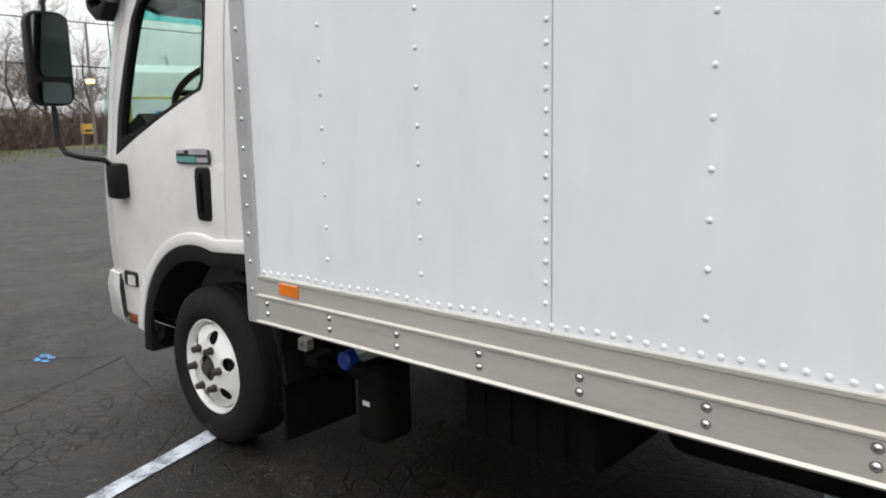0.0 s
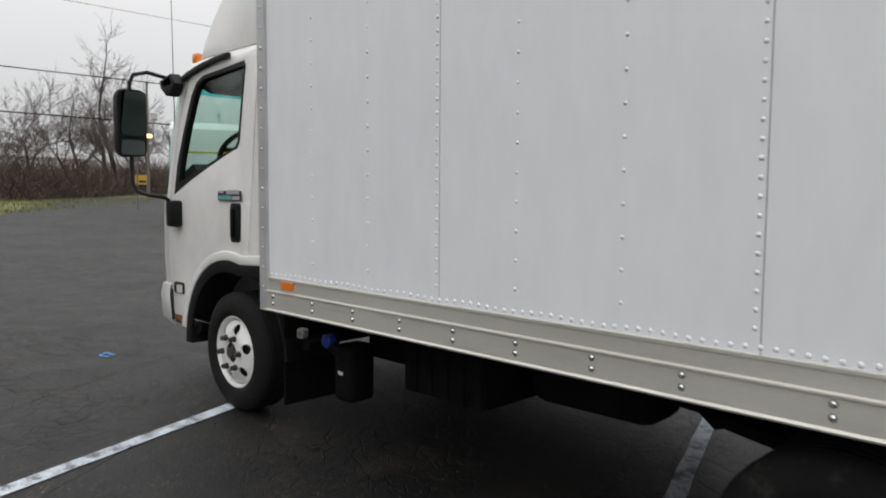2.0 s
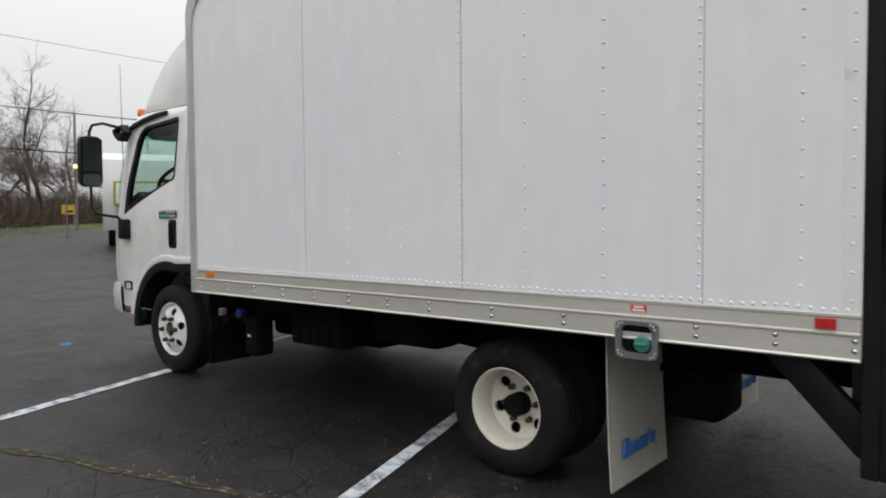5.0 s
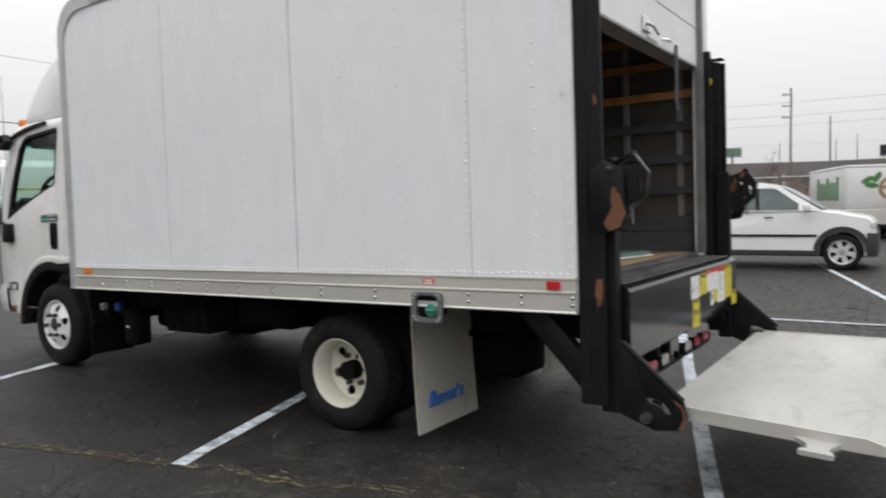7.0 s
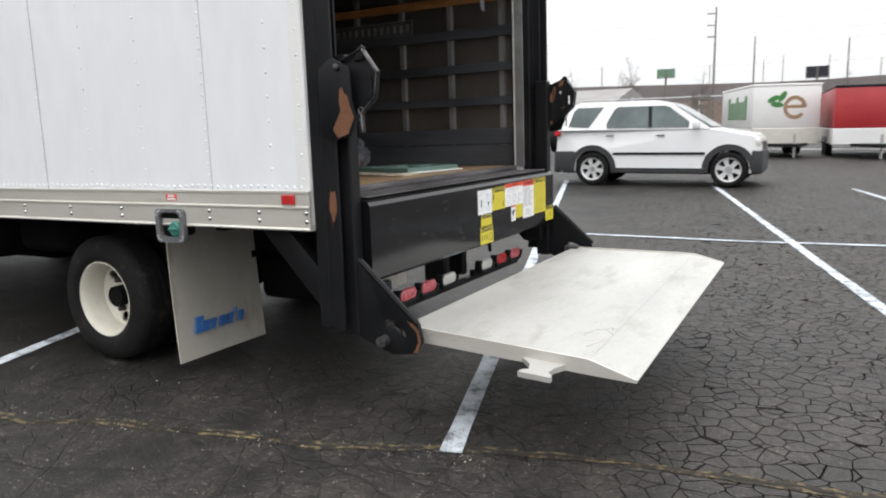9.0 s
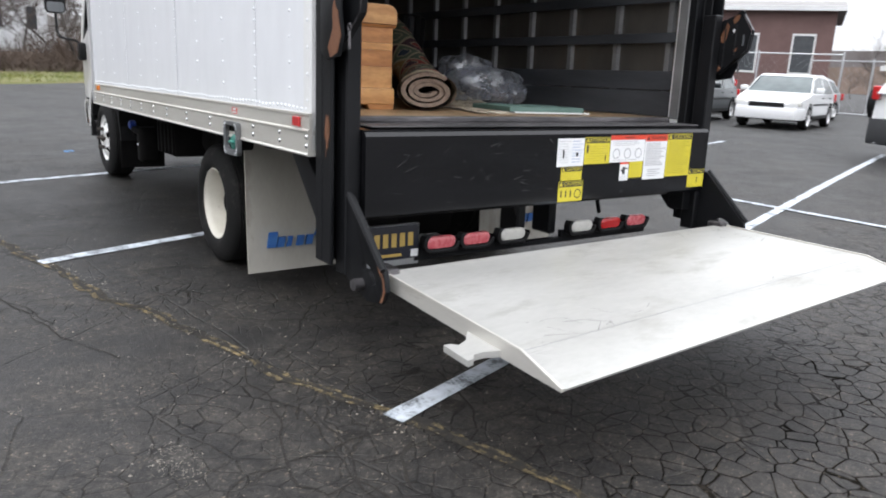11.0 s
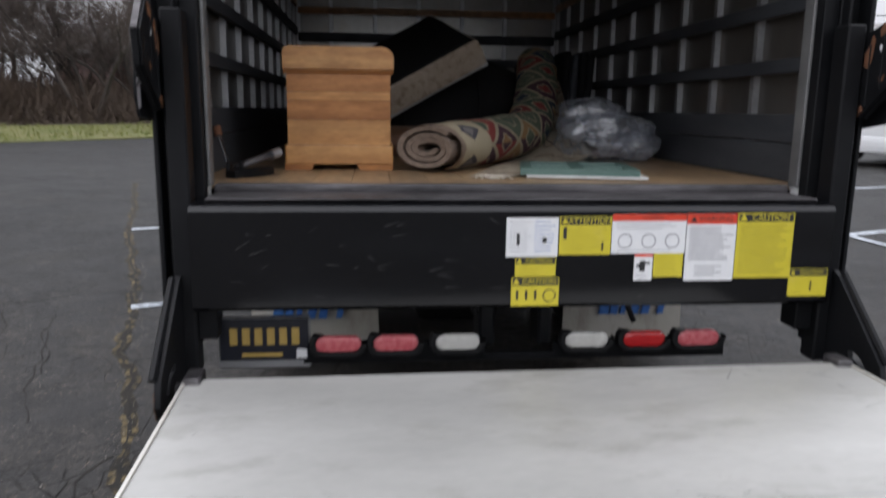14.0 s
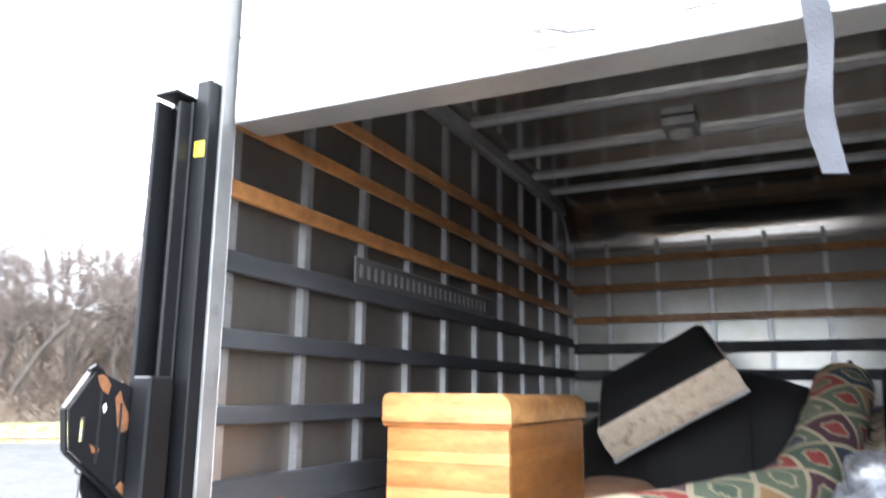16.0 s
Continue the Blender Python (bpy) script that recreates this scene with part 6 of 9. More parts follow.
for s in (-1, 1):
    side = prof + [(-4.58, 2.272)]
    part("deflector_side", prism(B(), side, "y", s * 0.905, s * 0.93, (), 0.008), "cab_white", truck, "white side of the wind deflector", 40)
# the whip on the cab front
part("antenna", tube(B(), [(-5.86, -0.9, 1.38), (-5.9, -0.89, 2.0), (-5.93, -0.88, 2.77)], [0.006, 0.0035, 0.002], 6), "black_steel", truck, "thin radio whip")
# cab inside
part("headliner", prism(B(), [(-5.6, 2.125), (-5.3, 2.03), (-4.57, 2.05), (-4.57, 2.19), (-5.4, 2.17)], "y", -0.93, 0.93), "black_plastic", truck, "dark cab roof lining")
part("dashboard", prism(B(), [(-5.84, 1.1), (-5.38, 1.1), (-5.35, 1.36), (-5.43, 1.54), (-5.53, 1.6), (-5.76, 1.5)], "y", -0.95, 0.95, (), 0.02), "black_plastic", truck, "dark dashboard")
st = part("steering_wheel", tube(B(), [(-5.5 + 0.22 * math.cos(radians(a)) * 0.75, -0.54 + 0.22 * math.sin(radians(a)), 1.7 + 0.22 * math.cos(radians(a)) * 0.66) for a in range(0, 361, 15)], 0.017, 8), "black_plastic", truck, "black steering wheel")
part("column", tube(B(), [(-5.5, -0.54, 1.7), (-5.66, -0.54, 1.48)], 0.035, 8), "black_plastic", st)
part("spoke", tube(B(), [(-5.5, -0.75, 1.7), (-5.51, -0.33, 1.7)], 0.018, 6), "black_plastic", st)
for y in (-0.5, 0.5):
    se = part("seat", box(B(), -5.05, -4.62, y - 0.25, y + 0.25, 1.05, 1.25, 0.05, 2), "black_plastic", truck, "dark cab seat")
    part("backrest", box(B(), -4.72, -4.6, y - 0.23, y + 0.23, 1.2, 1.62, 0.05, 2), "black_plastic", se)
part("cab_floor", box(B(), -5.9, -4.56, -0.95, 0.95, 1.0, 1.05), "under", truck)

# the cab stands on its own mounts, a little above the chassis line
CAB = {"nose_panel": (0.03, 0.045), "bumper": (0.025, 0.066), "corner_lamp": (0.025, 0.014), "skirt_lamp": (0.04, 0.068), "step_skirt": (0.04, 0.066), "roof_marker": (-0.035, 0.072), "mirror_bracket": (0, 0.03)}
for k in ("cab_door", "cab_corner", "arch_flare", "arch_trim", "splash_guard", "visor_bracket", "shade_band", "windscreen", "front_pillar", "roof_brow", "cab_roof", "cab_back", "wind_deflector", "deflector_side",
          "antenna", "headliner", "dashboard", "steering_wheel", "seat", "cab_floor"):
    CAB[k] = (0, 0.046)
for ob in truck.children:
    if ob.name.split(".")[0] in CAB:
        dx, dz = CAB[ob.name.split(".")[0]]
        ob.matrix_basis = Matrix.Translation((dx, 0, dz))


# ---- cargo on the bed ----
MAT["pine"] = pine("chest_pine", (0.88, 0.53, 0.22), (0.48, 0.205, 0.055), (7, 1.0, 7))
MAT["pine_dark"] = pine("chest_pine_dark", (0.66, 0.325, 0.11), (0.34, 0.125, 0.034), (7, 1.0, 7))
# darker pine for the side boards: their shade is put into the colour
MAT["pine_side"] = pine("chest_pine_shaded", (0.50, 0.235, 0.075), (0.31, 0.12, 0.034), (1.0, 7, 7))


def chest():
    m = RAKE @ Matrix.Translation((-0.70, -0.645, FLOOR))
    c = thing("blanket_chest", "honey pine blanket chest with rounded lid on the truck bed", "chest", m)
    d, w = 0.9, 0.445
    hw = w / 2
    z = 0.025
    for h, mat, out in ((0.085, "pine", 0.012), (0.108, "pine", 0.0), (0.083, "pine_dark", 0.0), (0.036, "pine", 0.0), (0.088, "pine_dark", 0.0)):
        part("front_board", box(B(), -0.022, out, -hw - out, hw + out, z, z + h - 0.0008, 0.0015 if not out else 0.006, 2), mat, c, "knotty pine board", None)
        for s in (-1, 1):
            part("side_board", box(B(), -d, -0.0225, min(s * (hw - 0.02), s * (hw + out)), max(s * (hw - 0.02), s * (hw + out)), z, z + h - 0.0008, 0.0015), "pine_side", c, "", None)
        part("back_board", box(B(), -d - 0.02, -d - 0.0005, -hw, hw, z, z + h - 0.0008, 0.0015), "pine", c, "", None)
        z += h
    part("bottom_board", box(B(), -d, -0.023, -hw + 0.021, hw - 0.021, 0.03, 0.045), "pine_side", c, "", None)
    part("moulding", loft(B(), [[(x, y, zz) for x, zz in ((0.0, z - 0.012), (0.010, z - 0.008), (0.014, z + 0.002), (0.0, z + 0.005))] for y in (-hw - 0.012, hw + 0.012)]), "pine_dark", c, "", 30)
    # lid, rounded along its long edges
    lid = loft(B(), [[(x, y, z + 0.006 + zz) for y, zz in ((-hw - 0.014, 0.0), (hw + 0.014, 0.0), (hw + 0.014, 0.055), (hw + 0.006, 0.075), (hw - 0.012, 0.09), (hw - 0.035, 0.096), (-hw + 0.01, 0.096), (-hw - 0.008, 0.088), (-hw - 0.014, 0.07))] for x in (-d - 0.02, 0.016)])
    part("lid", lid, "pine", c, "pine lid with a rounded edge", 40)
    for y in (-hw + 0.035, hw - 0.06):
        pts = [(y - 0.05, 0.0), (y + 0.065, 0.0), (y + 0.075, 0.026), (y - 0.05, 0.026)] if y < 0 else [(y - 0.075, 0.0), (y + 0.07, 0.0), (y + 0.07, 0.026), (y - 0.09, 0.026)]
        for x0, x1 in ((-0.05, 0.006), (-d, -d + 0.056)):
            part("foot", prism(B(), pts, "x", x0, x1, (), 0.002), "pine_dark", c, "", None)
    return c


chest()


def kilim():
    """Woven diamonds in red, green, blue and ochre on cream, over UV (along, round)."""
    m, nt, b = nodes_of("kilim")
    tc = nt.nodes.new("ShaderNodeTexCoord")
    sep = nt.nodes.new("ShaderNodeSeparateXYZ")
    nt.links.new(tc.outputs["UV"], sep.inputs["Vector"])
    u, v = sep.outputs["X"], sep.outputs["Y"]

    def wave(x, k):
        # triangle wave of period 1/k, 0 to 1
        f = math_of(nt, "FRACT", math_of(nt, "MULTIPLY", x, k))
        return math_of(nt, "ABSOLUTE", math_of(nt, "SUBTRACT", math_of(nt, "MULTIPLY", f, 2.0), 1.0))
    KU, KV = 8.5, 3.0
    a = math_of(nt, "ADD", wave(u, KU), wave(v, KV))
    # stepped edges, as weaving gives
    a = math_of(nt, "DIVIDE", math_of(nt, "FLOOR", math_of(nt, "MULTIPLY", a, 14.0)), 14.0)

    def tint(shift_by, seed):
        # one colour for each diamond of the net
        iu = math_of(nt, "FLOOR", math_of(nt, "ADD", math_of(nt, "MULTIPLY", u, KU), shift_by))
        iv = math_of(nt, "FLOOR", math_of(nt, "ADD", math_of(nt, "MULTIPLY", v, KV), shift_by))
        wn1 = nt.nodes.new("ShaderNodeTexWhiteNoise")
        wn1.noise_dimensions = "1D"
        nt.links.new(math_of(nt, "ADD", math_of(nt, "ADD", iu, math_of(nt, "MULTIPLY", iv, 3.7)), seed), wn1.inputs["W"])
        r = nt.nodes.new("ShaderNodeValToRGB")
        r.color_ramp.interpolation = "CONSTANT"
        cols = [(0.30, 0.05, 0.042), (0.085, 0.12, 0.08), (0.035, 0.055, 0.085), (0.36, 0.21, 0.085), (0.085, 0.035, 0.05), (0.13, 0.16, 0.105)]
        el = r.color_ramp.elements
        while len(el) < len(cols):
            el.new(0.5)
        for k, c in enumerate(cols):
            el[k].position, el[k].color = k / len(cols), (*c, 1)
        nt.links.new(wn1.outputs["Value"], r.inputs["Fac"])
        return r.outputs["Color"]
    cream = (0.47, 0.40, 0.27)
    near = math_of(nt, "SUBTRACT", 1.0, math_of(nt, "ABSOLUTE", math_of(nt, "SUBTRACT", a, 1.0)))
    side_b = ramp_of(nt, a, 0.99, 1.01)
    body = mix_of(nt, side_b, tint(0.0, 1.3), tint(0.5, 7.7))
    core = mix_of(nt, side_b, tint(0.0, 21.9), tint(0.5, 33.1))
    col = mix_of(nt, ramp_of(nt, near, 0.88, 0.91), body, cream)
    # a stepped cross in the heart of every diamond
    p, q = wave(u, KU), wave(v, KV)
    p, q = (mix_of(nt, side_b, w_, math_of(nt, "SUBTRACT", 1.0, w_)) for w_ in (p, q))
    low, high = math_of(nt, "MINIMUM", p, q), math_of(nt, "MAXIMUM", p, q)

    def cross(arm, reach):
        return math_of(nt, "MULTIPLY", math_of(nt, "LESS_THAN", low, arm), math_of(nt, "LESS_THAN", high, reach))
    col = mix_of(nt, math_of(nt, "MAXIMUM", cross(0.17, 0.40), cross(0.27, 0.27)), col, cream)
    col = mix_of(nt, math_of(nt, "MAXIMUM", cross(0.12, 0.34), cross(0.22, 0.22)), col, core)
    n1 = noise_of(nt, coords(nt), 60, 3)
    col = mix_of(nt, 0.4, col, mix_of(nt, n1, 0.4, 1.0), "MULTIPLY")
    # a cream end band with grey lozenges
    loz = math_of(nt, "ADD", wave(v, 4.0), math_of(nt, "MULTIPLY", math_of(nt, "ABSOLUTE", math_of(nt, "SUBTRACT", u, 0.115)), 17.0))
    in_band = math_of(nt, "LESS_THAN", u, 0.172)
    lozenge = mix_of(nt, math_of(nt, "LESS_THAN", loz, 0.34), mix_of(nt, math_of(nt, "LESS_THAN", loz, 0.62), cream, (0.085, 0.08, 0.09)), (0.22, 0.2, 0.19))
    col = mix_of(nt, in_band, col, lozenge)
    fuzz = noise_of(nt, coords(nt), 260, 2)
    col = mix_of(nt, 0.35, col, mix_of(nt, fuzz, 0.3, 1.15), "MULTIPLY")
    edge = ramp_of(nt, u, 0.05, 0.055, (1, 1, 1, 1), (0, 0, 0, 1))
    col = mix_of(nt, edge, col, (0.26, 0.19, 0.14))
    nt.links.new(col, b.inputs["Base Color"])
    b.inputs["Roughness"].default_value = 0.95
    w = nt.nodes.new("ShaderNodeTexWave")
    w.inputs["Scale"].default_value = 90
    nt.links.new(coords(nt), w.inputs["Vector"])
    bump_of(nt, b, math_of(nt, "ADD", w.outputs["Fac"], n1), 0.4, 0.003)
    return m


MAT["kilim"] = kilim()
MAT["rug_back"] = stuff("rug_back", (0.17, 0.125, 0.095), (0.29, 0.22, 0.17), 40, (0.9, 1.0), bump=0.7, fine=180, depth=0.004)


def flat_weave():
    """Beige ground with rows of nested dark and red diamonds."""
    m, nt, b = nodes_of("rug_flat")
    v = coords(nt)
    vo = nt.nodes.new("ShaderNodeTexVoronoi")
    vo.distance = "MANHATTAN"
    vo.inputs["Scale"].default_value, vo.inputs["Randomness"].default_value = 4.2, 0.12
    nt.links.new(v, vo.inputs["Vector"])
    r = nt.nodes.new("ShaderNodeValToRGB")
    r.color_ramp.interpolation = "CONSTANT"
    el = r.color_ramp.elements
    bands = [(0.0, (0.44, 0.36, 0.25)), (0.12, (0.17, 0.045, 0.04)), (0.22, (0.44, 0.37, 0.26)), (0.42, (0.055, 0.05, 0.055)), (0.5, (0.43, 0.35, 0.25)), (0.66, (0.12, 0.075, 0.06)), (0.74, (0.45, 0.38, 0.28))]
    while len(el) < len(bands):
        el.new(0.5)
    for e, (p, c) in zip(el, bands):
        e.position, e.color = p, (*c, 1)
    nt.links.new(vo.outputs["Distance"], r.inputs["Fac"])
    n = noise_of(nt, v, 120, 3)
    col = mix_of(nt, 1.0, r.outputs["Color"], ramp_of(nt, n, 0.2, 0.8, (0.7,) * 3 + (1,), (1.1,) * 3 + (1,)), "MULTIPLY")
    nt.links.new(col, b.inputs["Base Color"])
    b.inputs["Roughness"].default_value = 0.95
    bump_of(nt, b, n, 0.5, 0.004)
    return m


MAT["rug_flat"] = flat_weave()
MAT["fringe"] = stuff("fringe", (0.5, 0.45, 0.37), (0.6, 0.55, 0.46), 9, (0.9, 1.0), bump=0.2)
MAT["black_cloth"] = stuff("black_cloth", (0.006, 0.006, 0.007), (0.014, 0.014, 0.015), 3, (0.85, 0.95), bump=0.4, fine=90)
MAT["ticking"] = stuff("mattress_ticking", (0.66, 0.56, 0.44), (0.52, 0.42, 0.31), 13, (0.7, 0.9), bump=0.6, fine=40, dirt=((0.3, 0.21, 0.13), 0.42, 17), depth=0.01)
MAT["piping"] = stuff("piping", (0.5, 0.5, 0.5), (0.6, 0.6, 0.6), 20, (0.6, 0.7), bump=0.1)
MAT["green_paint"] = stuff("green_paint", (0.065, 0.125, 0.105), (0.10, 0.17, 0.145), 6, (0.4, 0.55), bump=0.15, dirt=((0.2, 0.25, 0.22), 0.3, 9))
MAT["pane_dusty"] = stuff("dusty_pane", (0.10, 0.085, 0.065), (0.17, 0.14, 0.105), 8, (0.15, 0.3), bump=0.02)
MAT["board_white"] = stuff("board_white", (0.66, 0.67, 0.66), (0.74, 0.74, 0.73), 6, (0.5, 0.6), bump=0.05)


def uv_tube(me, along, rnd):
    """UV: along the length in shares, and round."""
    layer = me.uv_layers.new(name="weave")
    for poly in me.polygons:
        idx = [me.loops[li].vertex_index for li in poly.loop_indices]
        js = [i % rnd for i in idx]
        wrap = max(js) - min(js) > rnd // 2
        for li, i, j in zip(poly.loop_indices, idx, js):
            layer.data[li].uv = ((i // rnd) / along, (j + (rnd if wrap and j < rnd // 2 else 0)) / rnd)


def rolled_rug():
    """A carpet roll that lies on the bed, bends and climbs against the covered mattress."""
    line = [(-0.60, -0.262, 0.102), (-0.72, -0.19, 0.104), (-0.95, -0.035, 0.11), (-1.2, 0.12, 0.12), (-1.45, 0.27, 0.135), (-1.68, 0.39, 0.165), (-1.9, 0.47, 0.24), (-2.1, 0.53, 0.34), (-2.3, 0.58, 0.44), (-2.5, 0.62, 0.53), (-2.62, 0.64, 0.58)]
    line = [Vector(p) + Vector((0, 0, FLOOR)) for p in line]
    # smooth the line
    pts = []
    for i in range(len(line) - 1):
        p0, p1, p2, p3 = line[max(i - 1, 0)], line[i], line[i + 1], line[min(i + 2, len(line) - 1)]
        for k in range(4):
            t = k / 4
            pts.append(0.5 * ((2 * p1) + (p2 - p0) * t + (2 * p0 - 5 * p1 + 4 * p2 - p3) * t * t + (3 * p1 - p0 - 3 * p2 + p3) * t ** 3))
    pts.append(line[-1])
    n, seg = len(pts), 28
    verts, faces = [], []
    for i, p in enumerate(pts):
        d = (pts[min(i + 1, n - 1)] - pts[max(i - 1, 0)]).normalized()
        u = d.cross(Vector((0, 0, 1))).normalized()
        w = u.cross(d)
        for k in range(seg):
            a = 2 * math.pi * k / seg
            sag = 1 + 0.02 * math.sin(i * 0.9 + k) + 0.015 * math.sin(i * 2.3)
            e = max(0.0, 1 - i / 14)
            flat = 0.86 if i < 20 else 0.92
            verts.append(p + sag * ((0.135 + 0.022 * e) * math.cos(a) * u + (0.118 * flat / 0.86 - 0.018 * e) * math.sin(a) * w))
    for i in range(n - 1):
        for k in range(seg):
            faces.append((i * seg + k, i * seg + (k + 1) % seg, (i + 1) * seg + (k + 1) % seg, (i + 1) * seg + k))
    me = bpy.data.meshes.new("rolled_rug")
    me.from_pydata(verts, [], faces)
    me.materials.append(MAT["kilim"])
    me.polygons.foreach_set("use_smooth", [True] * len(me.polygons))
    uv_tube(me, n, seg)
    rug = new("rolled_rug", me)
    rug.matrix_basis = RAKE
    tagged(rug, "rolled kilim rug with red, green and cream diamonds", "rug")
    # the spiral of layers at the end
    d = (pts[1] - pts[0]).normalized()
    u = d.cross(Vector((0, 0, 1))).normalized()
    w = u.cross(d)
    bm = B()
    rows = []
    turns, m_ = 2.9, 110
    for i in range(m_ + 1):
        t = i / m_
        a = 2 * math.pi * turns * t + 0.8
        r = 0.128 - 0.098 * t + 0.003 * math.sin(9 * t + 1)
        c0, s0 = math.cos(a), math.sin(a)
        ctr = pts[0]
        q = lambda rr: ctr + (rr * 1.0 + 0.022) * c0 * u + rr * 0.76 * s0 * w
        rows.append([q(r) - d * (0.02 + 0.006 * math.sin(7 * t)), q(r - 0.025) - d * (0.016 + 0.006 * math.sin(7 * t)), q(r - 0.025) + d * 0.35, q(r) + d * 0.35])
    loft(bm, rows)
    part("roll_end", bm, "rug_back", rug, "brown backing showing as a spiral", 50)
    return rug


rolled_rug()


def flat_rug():
    """A second rug, crumpled under the roll, with a knotted fringe."""
    bm = B()
    nx, ny = 26, 12
    g = []
    for i in range(nx + 1):
        row = []
        for j in range(ny + 1):
            t, s = i / nx, j / ny
            x = -0.30 - 2.3 * t
            edge = 0.02 + 0.62 * min(1.0, t / 0.42) + 0.16 * max(0.0, t - 0.42) / 0.58
            y0 = -0.13 + 0.86 * t
            y = y0 + s * (edge - y0) if edge > y0 else y0 + 0.02 * s
            z = FLOOR + 0.008 + 0.02 * max(0, math.sin(t * 9 + s * 3)) * t + (0.95 * max(0, (t - 0.5)) ** 1.2 + 0.05 * t * s)
            row.append(bm.verts.new((x + 0.03 * math.sin(s * 7), y, z)))
        g.append(row)
    for i in range(nx):
        for j in range(ny):
            bm.faces.new((g[i][j], g[i + 1][j], g[i + 1][j + 1], g[i][j + 1]))
    bmesh.ops.solidify(bm, geom=bm.faces[:], thickness=0.007)
    rug = solo("flat_rug", bm, "rug_flat", "crumpled beige rug with a pale fringe under the roll", "rug", m=RAKE, smooth=60)
    bm = B()
    rnd = random.Random(3)
    for k in range(90):
        t = rnd.random()
        if k % 4 == 0:
            x, y = -0.31, -0.10 + 0.12 * t
            dx, dy = rnd.uniform(0.03, 0.08), rnd.uniform(-0.04, 0.04)
        else:
            x, y = -0.86 - 0.42 * t, 0.26 + 0.3 * t
            dx, dy = rnd.uniform(0.0, 0.06), rnd.uniform(0.03, 0.08)
        tube(bm, [(x, y, FLOOR + 0.012), (x + dx * 0.5, y + dy * 0.5, FLOOR + 0.014), (x + dx, y + dy, FLOOR + 0.004)], [0.0035, 0.003, 0.002], 4)
    for k in range(70):
        # along the lifted edge
        t = 0.44 + 0.34 * k / 70
        x, y = -0.30 - 2.3 * t, 0.64 + 0.16 * (t - 0.42) / 0.58
        z = FLOOR + 0.014 + 0.95 * max(0, t - 0.5) ** 1.2 + 0.05 * t
        dx, dy = rnd.uniform(-0.01, 0.04), rnd.uniform(0.03, 0.06)
        tube(bm, [(x, y - 0.01, z), (x + dx * 0.5, y + dy * 0.6, z), (x + dx, y + dy, z - rnd.uniform(0.005, 0.03))], [0.004, 0.0035, 0.002], 4)
    tagged(part("fringe", bm, "fringe", rug, "pale knotted fringe", None), kind="stuff")


flat_rug()


def mattress(name, m, size, mat, label, piping=True):
    l, w, h = size
    bm = box(B(), -l / 2, l / 2, -w / 2, w / 2, 0, h, 0.045, 3)
    for f in bm.faces:
        f.smooth = True
    ob = thing(name, label, "mattress", m)
    part("cover", bm, mat[0], ob, "black underside cloth", 50)
    band = loft(B(), [[(sx * (l / 2 + e), sy * (w / 2 + e), zz) for sx, sy in ((-1, -1), (1, -1), (1, 1), (-1, 1))] for zz, e in ((0.012, -0.006), (0.028, 0.004), (h / 2, 0.01), (h - 0.028, 0.004), (h - 0.012, -0.006))], True, False)
    part("side_band", band, mat[1], ob, "figured beige ticking", 20)
    if piping:
        for zz in (0.014,):
            part("piping", tube(B(), [(sx * (l / 2 + 0.004), sy * (w / 2 + 0.004), zz) for sx, sy in ((-1, -1), (1, -1), (1, 1), (-1, 1), (-1, -1))], 0.009, 6), "piping", ob)
    return ob


# a small mattress tipped on its edge, ticking side to the door, and a covered one behind it
AX = Vector((0.935, 0.20, -0.25)).normalized()
AY = Vector((0.0, 0.883, 0.469))
AZ = AX.cross(AY).normalized()
AY = AZ.cross(AX)
TIP = Vector((-2.0, 0.19, 1.70)) - AY * 0.37 - AX * 0.62 - AZ * 0.17
mattress("mattress", RAKE @ Matrix(((AX.x, AY.x, AZ.x, TIP.x), (AX.y, AY.y, AZ.y, TIP.y), (AX.z, AY.z, AZ.z, TIP.z), (0, 0, 0, 1))), (1.02, 0.70, 0.2), ("black_cloth", "ticking"), "tipped mattress with black underside and beige ticking")
bm = B()
rings = []
for i in range(15):
    t = i / 14
    y = -0.75 + 1.75 * t
    top = 0.18 + 0.56 * math.sin(math.pi * min(1, max(0, (t * 0.92 + 0.1)))) ** 0.7 * (0.75 + 0.25 * t)
    ring = []
    for k in range(11):
        a = math.pi * k / 10
        ring.append((-3.1 - 0.75 * -math.cos(a) * (0.9 + 0.1 * math.sin(4 * t)), y, FLOOR + top * math.sin(a) ** 0.5 + 0.01 * math.sin(9 * t + k)))
    rings.append(ring)
loft(bm, rings, False)
bundle = thing("covered_mattress", "bulky bundle under black cloth", "bundle", RAKE)
part("cover", bm, "black_cloth", bundle, "", 60)
for k in range(3):
    y = -0.3 + 0.5 * k
    part("hem", tube(B(), [(-3.1 + 0.76 * math.cos(a), y + 0.01 * math.sin(5 * a), FLOOR + 0.004 + (0.6 + 0.06 * k) * math.sin(a) ** 0.5) for a in [math.pi * j / 12 for j in range(13)]], 0.006, 5), "black_cloth", bundle)


